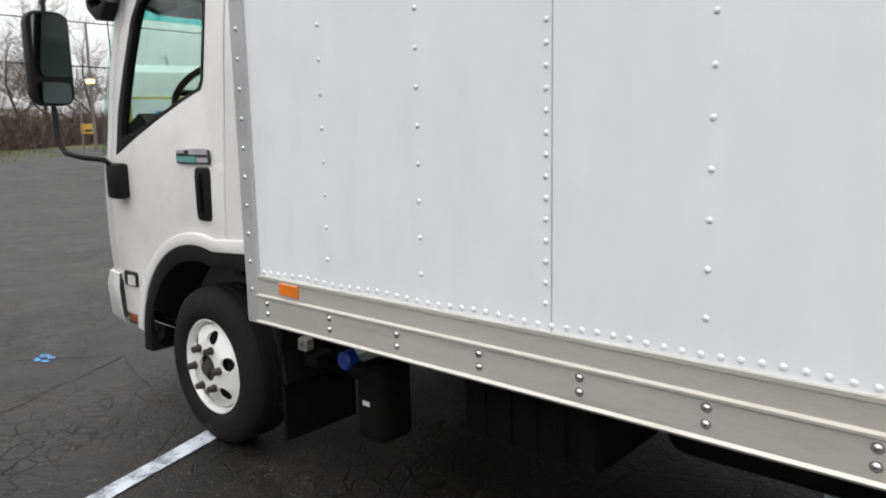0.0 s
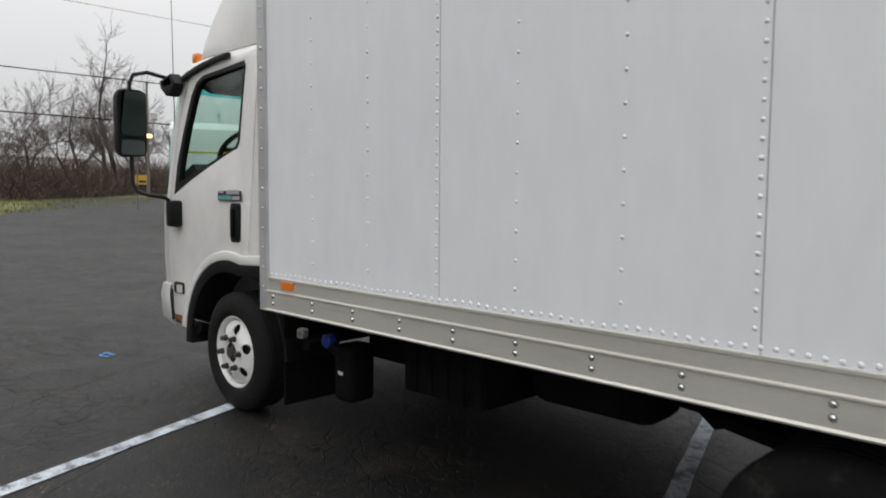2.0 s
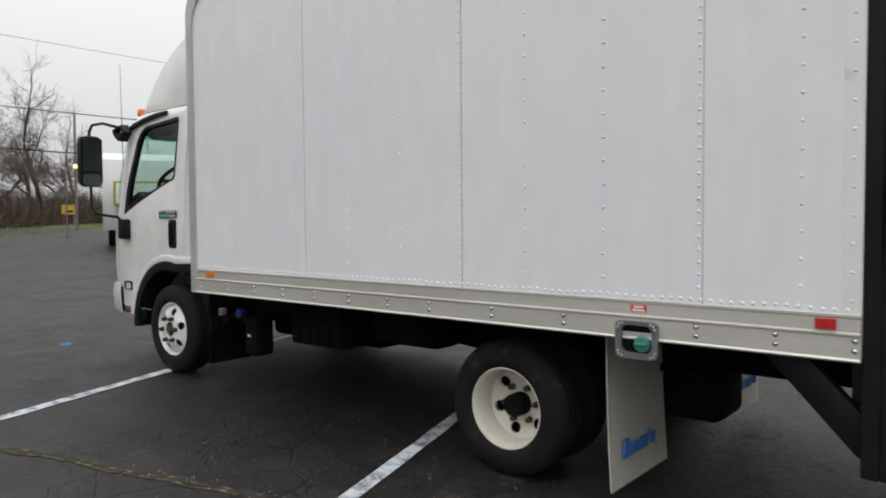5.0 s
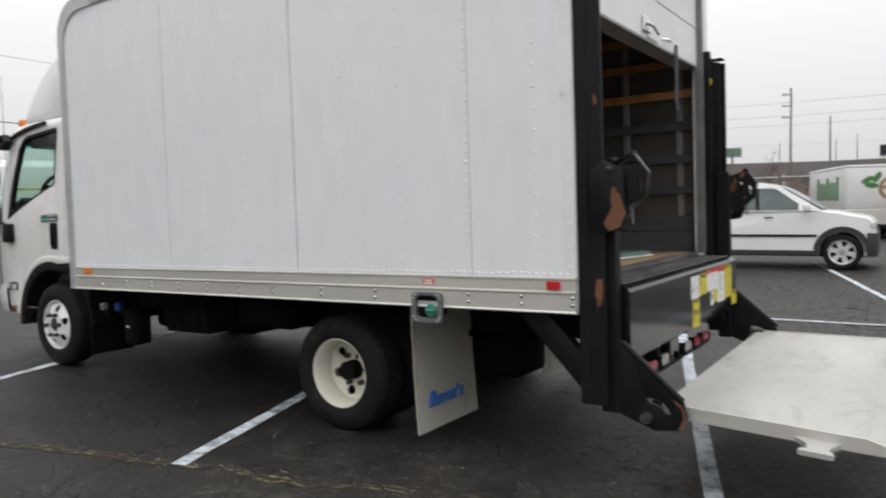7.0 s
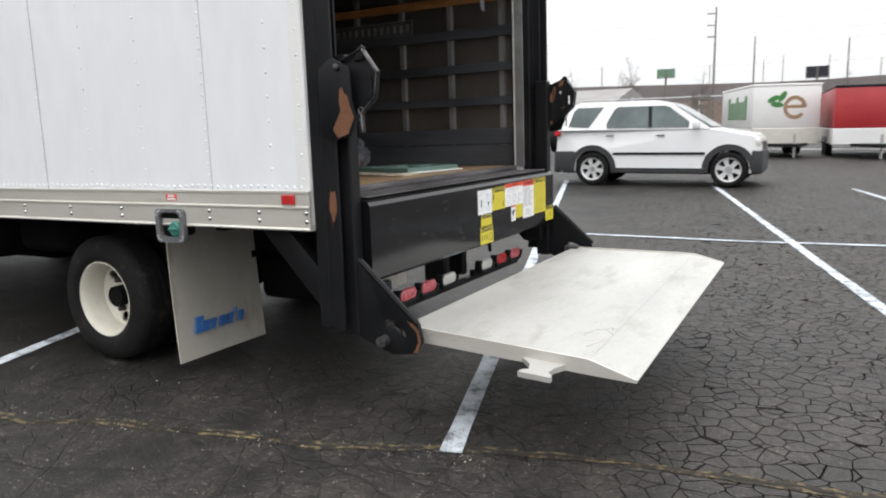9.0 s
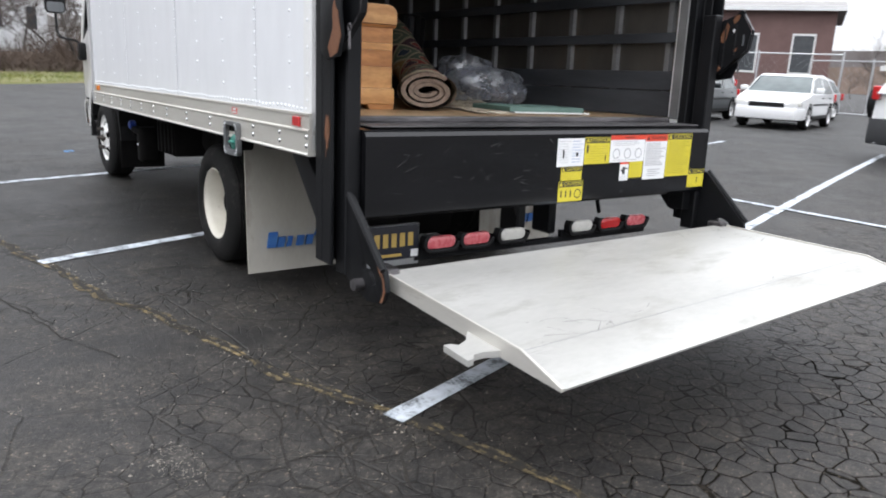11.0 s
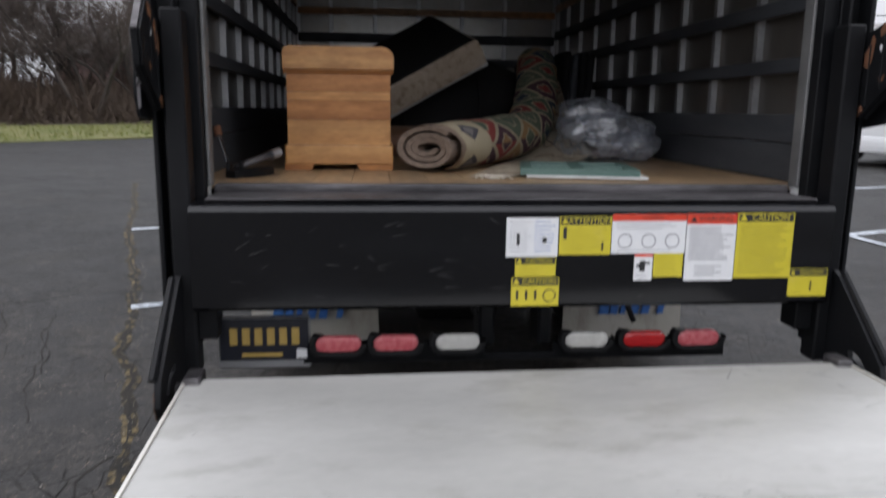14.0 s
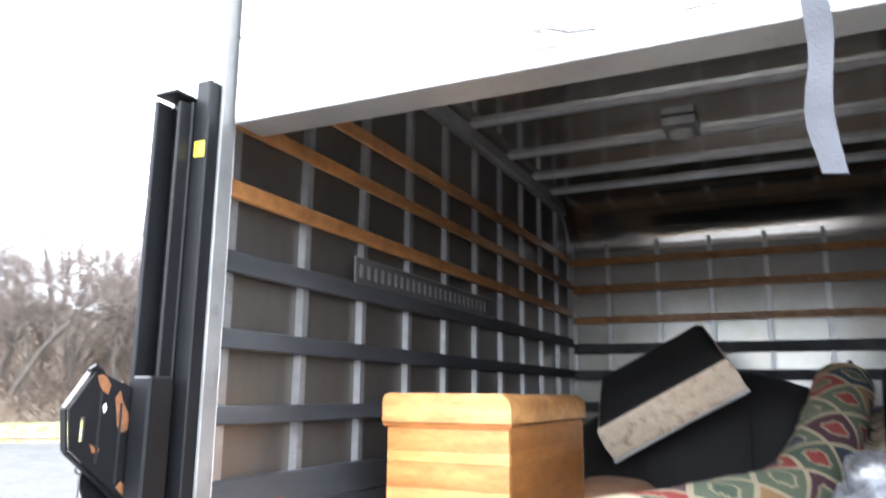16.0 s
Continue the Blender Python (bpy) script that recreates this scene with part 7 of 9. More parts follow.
def film_plastic():
    m, nt, b = nodes_of("clear_film")
    out = nt.nodes["Material Output"]
    nt.nodes.remove(b)
    v = coords(nt)
    tr, gl, df, m1, m2 = (nt.nodes.new("ShaderNode" + k) for k in ("BsdfTransparent", "BsdfGlossy", "BsdfDiffuse", "MixShader", "MixShader"))
    tr.inputs["Color"].default_value = (0.86, 0.88, 0.92, 1)
    df.inputs["Color"].default_value = (0.8, 0.83, 0.9, 1)
    gl.inputs["Roughness"].default_value = 0.12
    m1.inputs["Fac"].default_value = 0.4
    thru, m0 = nt.nodes.new("ShaderNodeBsdfTranslucent"), nt.nodes.new("ShaderNodeMixShader")
    thru.inputs["Color"].default_value = (0.84, 0.87, 0.93, 1)
    nt.links.new(df.outputs["BSDF"], m0.inputs[1])
    nt.links.new(thru.outputs["BSDF"], m0.inputs[2])
    nt.links.new(m0.outputs["Shader"], m1.inputs[1])
    nt.links.new(gl.outputs["BSDF"], m1.inputs[2])
    nt.links.new(ramp_of(nt, noise_of(nt, v, 9, 4, 0.6), 0.35, 0.7, (0.2,) * 3 + (1,), (0.66,) * 3 + (1,)), m2.inputs["Fac"])
    fold = nt.nodes.new("ShaderNodeBump")
    fold.inputs["Strength"].default_value, fold.inputs["Distance"].default_value = 0.8, 0.02
    nt.links.new(noise_of(nt, v, 14, 3, 0.6), fold.inputs["Height"])
    for sh in (gl, df):
        nt.links.new(fold.outputs["Normal"], sh.inputs["Normal"])
    nt.links.new(tr.outputs["BSDF"], m2.inputs[1])
    nt.links.new(m1.outputs["Shader"], m2.inputs[2])
    nt.links.new(m2.outputs["Shader"], out.inputs["Surface"])
    return m


MAT["film"] = film_plastic()
bag = thing("plastic_bag", "crumpled clear plastic sheeting in a heap", "plastic bag", RAKE)
for nm, cx, cy, cz, rx, ry, rz in (("lower_bulge", -1.47, 0.77, 0.135, 0.28, 0.27, 0.14), ("upper_bulge", -1.63, 0.74, 0.225, 0.2, 0.19, 0.13), ("side_bulge", -1.36, 0.9, 0.085, 0.17, 0.15, 0.09)):
    bm = B()
    bmesh.ops.create_icosphere(bm, subdivisions=5, radius=1.0)
    for v in bm.verts:
        p = v.co.copy()
        box_ = (abs(p.x) ** 2.7 + abs(p.y) ** 2.7 + abs(p.z) ** 2.7) ** (-1 / 2.7)
        k = box_ * (0.94 + 0.16 * noise.noise(p * 1.6 + Vector((cx, 0, 0))) + 0.07 * abs(noise.noise(p * 3.6)) - 0.045 * abs(noise.noise(p * 8)) - 0.012 * abs(noise.noise(p * 19)) - 0.05 * abs(noise.noise(Vector((p.x * 5, p.y * 2.2, p.z * 9)) + Vector((cx, cy, 3)))))
        v.co = Vector((cx + rx * p.x * k, cy + ry * p.y * k, max(FLOOR + 0.004, FLOOR + cz + rz * p.z * k)))
    part(nm, bm, "film", bag, "crumpled clear film", 40)


def sash():
    """A four-light panel lying flat on a white board."""
    m = RAKE @ Matrix.Translation((-0.5, 0.36, FLOOR + 0.006)) @ Matrix.Rotation(radians(-11), 4, "Z")
    solo("white_board", box(B(), -0.2, 0.236, -0.21, 0.265, 0.0, 0.008, 0.001), "board_white", "thin white board on the truck bed", "board", m=m)
    holes = []
    for a in (-1, 1):
        for c in (-1, 1):
            holes.append([(a * 0.105 + x, c * 0.108 + y) for x, y in ((-0.075, -0.082), (0.075, -0.082), (0.075, 0.082), (-0.075, 0.082))])
    t = thing("window_panel", "green painted four-light panel lying on a white board", "panel", m @ Matrix.Translation((0, 0, 0.0085)))
    part("frame", prism(B(), [(-0.22, -0.235), (0.22, -0.235), (0.22, 0.235), (-0.22, 0.235)], "z", 0.0, 0.026, holes, 0.003), "green_paint", t, "green painted frame", 30)
    for a in (-1, 1):
        for c in (-1, 1):
            part("pane", box(B(), a * 0.105 - 0.074, a * 0.105 + 0.074, c * 0.108 - 0.081, c * 0.108 + 0.081, 0.006, 0.009), "pane_dusty", t, "dusty brownish pane", None)


sash()
jack = thing("load_binder", "dark steel load binder with a worn lever and a brown grip", "tool", RAKE)
part("body", prism(B(), [(-0.30, -1.06), (-0.27, -1.02), (-0.36, -0.945), (-0.47, -0.90), (-0.50, -0.93), (-0.44, -1.0), (-0.38, -1.075)], "z", FLOOR + 0.001, FLOOR + 0.03, (), 0.004), "black_steel", jack)
part("cheek", box(B(), -0.40, -0.33, -1.065, -1.05, FLOOR + 0.002, FLOOR + 0.06, 0.004), "black_steel", jack)
part("cheek", box(B(), -0.40, -0.33, -1.015, -1.0, FLOOR + 0.002, FLOOR + 0.06, 0.004), "black_steel", jack)
part("handle", tube(B(), [(-0.345, -1.03, FLOOR + 0.035), (-0.42, -0.965, FLOOR + 0.06), (-0.49, -0.91, FLOOR + 0.078)], 0.013, 8), "steel_worn", jack, "worn steel handle")
part("knob", dome(tube(B(), [(-0.485, -0.913, FLOOR + 0.077), (-0.515, -0.89, FLOOR + 0.085)], 0.021, 10), (-0.515, -0.89, FLOOR + 0.085), 0.02, 0.01, "x", -1), "galv", jack, "bright steel end")
part("bar", tube(B(), [(-0.37, -1.06, FLOOR + 0.03), (-0.405, -1.085, FLOOR + 0.1), (-0.437, -1.11, FLOOR + 0.165)], 0.008, 7), "chrome", jack)
part("grip", tube(B(), [(-0.434, -1.107, FLOOR + 0.155), (-0.444, -1.116, FLOOR + 0.19)], 0.016, 8), "rust", jack, "brown grip")

# a brown cushion behind the chest and a dark folded pad against the wall
MAT["brown_hide"] = stuff("brown_hide", (0.16, 0.085, 0.05), (0.24, 0.135, 0.08), 6, (0.5, 0.65), bump=0.2, fine=60)
bm = B()
bmesh.ops.create_icosphere(bm, subdivisions=4, radius=1.0)
for v in bm.verts:
    p = v.co.copy()
    k = (abs(p.x) ** 2.6 + abs(p.y) ** 2.6 + abs(p.z) ** 2.6) ** (-1 / 2.6) * (1 + 0.04 * noise.noise(p * 2.5))
    v.co = Vector((0.2 * p.x * k, 0.19 * p.y * k, 0.085 + 0.085 * p.z * k))
solo("cushion", bm, "brown_hide", "brown leather cushion between the chest and the rug", "cushion", m=RAKE @ Matrix.Translation((-1.78, -0.34, FLOOR)), smooth=60)
pad = thing("moving_pad", "dark folded moving pad leaning on the side wall", "pad", RAKE @ Matrix.Translation((-2.75, 0.93, FLOOR)))
for k in range(4):
    bm = box(B(), -0.16, 0.16, -0.13 + 0.055 * k, -0.08 + 0.055 * k, 0.002, 0.68 - 0.02 * (k % 2), 0.02, 2)
    for v in bm.verts:
        v.co.y += 0.09 * v.co.z ** 2 + 0.012 * math.sin(v.co.z * 9 + k)
    part("fold", bm, "black_slat" if k == 1 else "black_cloth", pad, "", 50)


# ---- the land round the lot ----
# the verge runs askew: N points away from the lot, U along its edge
N, U = Vector((-0.76, -0.65, 0)).normalized(), Vector((-0.65, 0.76, 0)).normalized()


def off(d, u, z=0.0):
    """A place d metres out across the verge and u metres along it."""
    return N * d + U * u + Vector((0, 0, z))


def swell(d, u):
    """Height of the land beyond the lot's edge: a mown strip and a bank, higher towards the rear of the truck."""
    if d < 20.3:
        return 0.012
    bank = max(0.0, d - 27.0)
    k = 0.5 + 0.5 * math.tanh((-u - 4) / 9)
    return 0.03 + 0.012 * (d - 20.3) + bank * (0.02 + 0.26 * k) * (1.0 if bank < 26 else 26 / bank) + 0.12 * noise.noise(Vector((d * 0.3, u * 0.3, 0)))


def verge():
    bm = B()
    ds = [20.3, 20.5, 21.6, 24, 26, 27.2, 28.5, 30, 33, 37, 42, 48, 56, 70, 95]
    us = list(range(-60, 116, 5))
    rnd = random.Random(9)
    g = [[bm.verts.new(off(d + (rnd.uniform(-0.25, 0.25) if i < 3 else 0), u, swell(d, u) + (0.02 if i else -0.35))) for u in us] for i, d in enumerate(ds)]
    for i in range(len(ds) - 1):
        for j in range(len(us) - 1):
            bm.faces.new((g[i][j], g[i + 1][j], g[i + 1][j + 1], g[i][j + 1]))
    return bm


vg = solo("grass_verge", verge(), "grass", "rough winter grass verge along the lot", "grass", kind="structure", smooth=60)
vg.data.materials.append(MAT["bank"])
for f in vg.data.polygons:
    # beyond the mown strip: leaf litter and soil
    if (f.center - off(0, 0)).dot(N) > 27.4:
        f.material_index = 1


def blades():
    rnd = random.Random(11)
    vs, fs = [], []
    for k in range(16000):
        d, u = 20.4 + 7.0 * rnd.random() ** 1.2, rnd.uniform(-26, 66)
        p = off(d, u, swell(d, u) + 0.02)
        h, a, w = rnd.uniform(0.05, 0.17), rnd.uniform(0, 6.3), rnd.uniform(0.012, 0.03)
        q = Vector((math.cos(a), math.sin(a), 0))
        i = len(vs)
        vs += [p - q * w, p + q * w, p + Vector((rnd.uniform(-0.06, 0.06), rnd.uniform(-0.06, 0.06), h))]
        fs.append((i, i + 1, i + 2))
    me = bpy.data.meshes.new("grass_tufts")
    me.from_pydata(vs, [], fs)
    me.materials.append(MAT["blade"])
    tagged(new("grass_tufts", me), "yellow-green winter grass tufts on the verge", "grass", kind="stuff")


blades()


def thicket(name, label, d0, d1, u0, u1, n, h0, h1, seed, lean_=0.5):
    """Dry brush: thin stalks, forked and tangled."""
    rnd = random.Random(seed)
    vs, fs = [], []
    for k in range(n):
        d, u = rnd.uniform(d0, d1), rnd.uniform(u0, u1)
        clump = 0.5 + 0.5 * noise.noise(Vector((d * 0.25, u * 0.22, seed)))
        h = (h0 + (h1 - h0) * rnd.random()) * (0.55 + 0.9 * clump)
        p = off(d, u, swell(d, u))
        x = Vector((rnd.gauss(0, lean_), rnd.gauss(0, lean_), 1)).normalized()
        w = rnd.uniform(0.008, 0.028)
        for j in range(rnd.randint(2, 5)):
            a = p + x * h * rnd.uniform(0, 0.6) if j else p
            b = a + (x + Vector((rnd.gauss(0, 0.7), rnd.gauss(0, 0.7), rnd.gauss(0, 0.4)))).normalized() * h * rnd.uniform(0.35, 0.8)
            q = Vector((rnd.gauss(0, 1), rnd.gauss(0, 1), 0)).normalized() * w
            i = len(vs)
            vs += [a - q, a + q, b + q * 0.3, b - q * 0.3]
            fs.append((i, i + 1, i + 2, i + 3))
    me = bpy.data.meshes.new(name)
    me.from_pydata(vs, [], fs)
    me.materials.append(MAT["brush"])
    return tagged(new(name, me), label, "brush", kind="stuff")


thicket("dry_brush", "tangled brown winter brush behind the verge", 27.0, 31.5, -32, 13, 5500, 0.5, 1.5, 21)
thicket("dry_brush", "low brown winter brush before the houses", 26.8, 32, 13, 36, 3600, 0.35, 1.2, 25, 0.8)
thicket("dry_brush", "tangled brown winter brush behind the verge", 27.0, 31.5, 36, 72, 4000, 0.4, 1.1, 26)
thicket("dry_brush", "brown scrub rising up the bank", 31, 50, -50, 4, 6000, 0.5, 1.6, 22)
thicket("dry_brush", "tall brown brush below the bare trees", 30, 42, -8, 17, 5000, 0.6, 1.7, 24)
thicket("dry_brush", "tangled brown winter brush behind the verge", 30, 40, 38, 80, 7000, 0.9, 3.0, 23)
thicket("dry_brush", "low brown winter brush before the houses", 31, 40, 12, 36, 2500, 0.3, 1.1, 27)


def tree(pos, height, seed, spread=0.5, girth=0.014, levels=5, bole=0.34, name="bare_tree", label="bare winter tree with fine twigs on the bank"):
    """A leafless tree: tapered trunk, forking limbs, fine twigs."""
    rnd = random.Random(seed)
    thick, fine = ([], []), ([], [])

    def limb(p, d, length, r, lv):
        n = 5 if lv < 2 else 3
        pts, q, dd = [p], p.copy(), d.copy()
        for i in range(n):
            dd = (dd + Vector((rnd.gauss(0, 0.2), rnd.gauss(0, 0.2), rnd.gauss(0.03, 0.14)))).normalized()
            q = q + dd * length / n
            pts.append(q.copy())
        vs, fs = thick if lv < 3 else fine
        seg = 7 if lv == 0 else 5 if lv == 1 else 3
        r1 = r * (0.62 if lv < levels else 0.3)
        base = len(vs)
        for i, c in enumerate(pts):
            t = (pts[min(i + 1, n)] - pts[max(i - 1, 0)])
            u, w = frame_at(t)
            rr = r + (r1 - r) * i / n
            if lv == 0 and i == 0:
                rr *= 1.4
            vs += [c + rr * (math.cos(6.2832 * k / seg) * u + math.sin(6.2832 * k / seg) * w) for k in range(seg)]
        for i in range(n):
            for k in range(seg):
                fs.append((base + i * seg + k, base + i * seg + (k + 1) % seg, base + (i + 1) * seg + (k + 1) % seg, base + (i + 1) * seg + k))
        if lv >= levels:
            return
        kids = (4, 5, 5, 4, 4)[lv]
        for j in range(kids):
            t = rnd.uniform(0.3 if lv else 0.55, 0.98) if j else 1.0
            at = pts[min(n - 1, int(t * n))].lerp(pts[min(n, int(t * n) + 1)], t * n - int(t * n)) if t < 1 else pts[-1]
            side = Vector((rnd.gauss(0, 1), rnd.gauss(0, 1), rnd.gauss(0.15, 0.5))).normalized()
            nd = (dd * (1 - spread) + side * spread * (0.35 if j == 0 else 1.0)).normalized()
            limb(at, nd, length * rnd.uniform(0.5, 0.72) * (1.05 if j == 0 else 0.9), max(0.0085, r1 * (rnd.uniform(0.7, 0.85) if j == 0 else rnd.uniform(0.4, 0.62))), lv + 1)
    limb(Vector((0, 0, -0.1)), Vector((rnd.gauss(0, 0.06), rnd.gauss(0, 0.06), 1)), height * bole, height * girth, 0)
    t = thing(name, label, "tree", Matrix.Translation(pos), "bare trees on the bank")
    for nm, (vs, fs), mat in (("trunk", thick, "bark"), ("crown", fine, "twig")):
        me = bpy.data.meshes.new(nm)
        me.from_pydata(vs, [], fs)
        me.materials.append(MAT[mat])
        me.polygons.foreach_set("use_smooth", [True] * len(me.polygons))
        new(nm, me).parent = t
    return t


kinds = [tree(Vector((-51.7, 16.8, 0.3)), 15.5, 1, 0.52, 0.0135), tree(off(33, 41, swell(33, 41)), 10.5, 2, 0.44, 0.0105, 5, 0.33), tree(off(29.5, -9, swell(29.5, -9)), 12.0, 3, 0.4, 0.0098, 5, 0.34)]
kinds.append(tree(off(36, -3, swell(36, -3)), 16.0, 7, 0.42, 0.0085, 5, 0.3))
rnd = random.Random(40)
SPOTS = [(29.5, 52, 1, 0.8), (34, 49, 2, 0.8), (31, 57, 0, 0.75), (36, 55, 1, 1.05), (33, 62, 2, 0.9), (38, 45, 0, 0.75), (29.6, 36.5, 1, 0.6), (35, 37, 2, 0.75), (31, 33, 2, 0.55), (34, 29, 1, 0.7), (37, 66, 1, 1.1),
         (30, 60, 1, 0.9), (28.8, 66, 0, 0.7), (35, 59, 2, 0.9), (33, 53, 0, 0.7), (29, 42, 2, 0.7), (31, 39, 1, 0.75), (36, 43, 1, 0.8), (37, 50, 2, 0.95), (32, 69, 1, 1.0), (29, 55.5, 2, 0.6), (41, 56, 1, 1.1), (40, 62, 0, 0.8), (28.5, 48, 1, 0.5),
         (29.5, 9, 1, 0.65), (33, 11, 2, 0.7), (36, 21, 1, 0.7), (31, 16, 2, 0.55), (46, 48, 0, 1.0), (50, 60, 2, 1.1), (47, 30, 1, 1.0)]
# the rise behind the tail is thick with slim trees
for k in range(34):
    SPOTS.append((rnd.uniform(28.2, 40), rnd.uniform(-14, 14), rnd.choice((1, 2, 2)), rnd.uniform(0.55, 1.0)))
for k in range(44):
    SPOTS.append((rnd.uniform(31, 50), rnd.uniform(-16, 15), 3 if k % 3 else 1, rnd.uniform(0.7, 1.15)))
for k in range(16):
    SPOTS.append((rnd.uniform(28.0, 38), rnd.uniform(11, 33), rnd.choice((0, 1, 2)), rnd.uniform(0.4, 0.75)))
for d, u, k, sc in SPOTS:
    t = copy_thing(kinds[k], Matrix.Translation(off(d, u, swell(d, u))) @ Matrix.Rotation(rnd.uniform(0, 6.28), 4, "Z") @ Matrix.Diagonal((sc, sc, sc * rnd.uniform(0.9, 1.15), 1)))
for k, (d, u, kind_, sc) in enumerate(((30.5, 16.8, 0, 0.75), (30, 20.5, 3, 0.5), (29, 24.5, 3, 0.42), (31, 27.5, 3, 0.55), (30, 18.4, 3, 0.45), (32, 31, 3, 0.5), (29.5, 22.4, 3, 0.38))):
    copy_thing(kinds[kind_], Matrix.Translation(off(d, u, swell(d, u))) @ Matrix.Rotation(1.7 * k, 4, "Z") @ Matrix.Rotation(0.16 * (k % 3 - 1), 4, "X") @ Matrix.Diagonal((sc, sc, sc, 1)))

rnd2 = random.Random(77)
for k in range(14):
    d, u, sc = rnd2.uniform(29, 37), rnd2.uniform(5.5, 15), rnd2.uniform(0.6, 1.0)
    copy_thing(kinds[rnd2.choice((0, 1, 3))], Matrix.Translation(off(d, u, swell(d, u))) @ Matrix.Rotation(rnd2.uniform(0, 6.28), 4, "Z") @ Matrix.Diagonal((sc, sc, sc, 1)))
thicket("dry_brush", "high brown tangled thicket at the wood's edge", 28.5, 35, 5.5, 15.5, 5500, 0.9, 2.4, 31, 0.9)

thicket("saplings", "slim bare saplings crowding the brown bank", 29, 46, -20, 9, 1300, 2.2, 5.5, 51, 0.08)
for k, (d, u, sc) in enumerate(((29.5, -8.5, 0.62), (31, -7.2, 0.7), (30, -5.4, 0.6), (33, -4.0, 0.75), (31, -2.2, 0.66), (34, -6.2, 0.8), (32, -9.8, 0.7))):
    copy_thing(kinds[3], Matrix.Translation(off(d, u, swell(d, u))) @ Matrix.Rotation(2.1 * k, 4, "Z") @ Matrix.Diagonal((sc * 0.8, sc * 0.8, sc, 1)))
thicket("dry_brush", "dark tangled hedge of brambles beyond the verge", 28, 32, 32, 58, 5200, 0.5, 2.7, 52, 0.95)

# ---- buildings beyond the verge ----
MAT["stucco"] = stuff("white_siding", (0.68, 0.69, 0.70), (0.76, 0.77, 0.78), 0.5, (0.7, 0.85), bump=0.2, fine=12, dirt=((0.4, 0.39, 0.37), 0.4, 0.8))
MAT["shingle"] = stuff("grey_roof", (0.22, 0.21, 0.205), (0.32, 0.31, 0.3), 1.2, (0.8, 0.9), bump=0.3, fine=14)
MAT["brick_dark"] = stuff("brown_wall", (0.12, 0.07, 0.065), (0.17, 0.105, 0.095), 0.8, (0.8, 0.9), bump=0.3, fine=9)
MAT["pane_dark"] = stuff("window_dark", (0.03, 0.035, 0.04), (0.06, 0.065, 0.07), 2, (0.1, 0.2), bump=0)
MAT["red_paint"] = stuff("red_paint", (0.34, 0.02, 0.028), (0.42, 0.035, 0.04), 1.2, (0.3, 0.45), bump=0.05, dirt=((0.28, 0.05, 0.05), 0.3, 3))
MAT["white_paint"] = stuff("white_paint", (0.68, 0.68, 0.67), (0.76, 0.76, 0.75), 1.5, (0.35, 0.5), bump=0.05, dirt=((0.5, 0.48, 0.45), 0.33, 3))
MAT["car_white"] = stuff("car_white", (0.74, 0.745, 0.75), (0.78, 0.785, 0.79), 1, (0.2, 0.3), bump=0, coat=0.6)
MAT["car_dark"] = stuff("car_dark", (0.008, 0.012, 0.014), (0.014, 0.019, 0.021), 1, (0.25, 0.35), bump=0, coat=0.25, spec=0.3)
MAT["car_silver"] = stuff("car_silver", (0.38, 0.4, 0.41), (0.44, 0.46, 0.47), 1, (0.25, 0.35), metal=0.4, bump=0, coat=0.5)
MAT["alloy"] = stuff("alloy", (0.5, 0.5, 0.51), (0.6, 0.6, 0.6), 5, (0.25, 0.4), metal=0.8, bump=0)
MAT["yellow_paint"] = stuff("yellow_paint", (0.64, 0.53, 0.17), (0.74, 0.63, 0.25), 3, (0.5, 0.65), bump=0.1, dirt=((0.5, 0.42, 0.16), 0.35, 6))
MAT["green_box"] = stuff("green_box", (0.10, 0.2, 0.13), (0.14, 0.25, 0.17), 3, (0.5, 0.6), bump=0.05)
MAT["dark_green"] = stuff("dark_green", (0.015, 0.03, 0.022), (0.025, 0.045, 0.034), 3, (0.5, 0.6), bump=0.05)
MAT["pole_wood"] = stuff("pole_wood", (0.13, 0.115, 0.10), (0.2, 0.18, 0.16), 2, (0.85, 0.95), bump=0.4, fine=20, stretch=(1, 1, 0.2))
MAT["leaf_green"] = stuff("leaf_print", (0.04, 0.17, 0.04), (0.06, 0.22, 0.06), 5, (0.5, 0.6), bump=0)
MAT["tan_print"] = stuff("tan_print", (0.28, 0.17, 0.10), (0.34, 0.22, 0.13), 5, (0.5, 0.6), bump=0)
MAT["far_hill"] = stuff("far_hill", (0.15, 0.13, 0.125), (0.21, 0.19, 0.185), 0.02, (0.95, 1), bump=0)
MAT["lamp_glow"] = glow("lamp_glow", (1.0, 0.72, 0.3), 2.2)


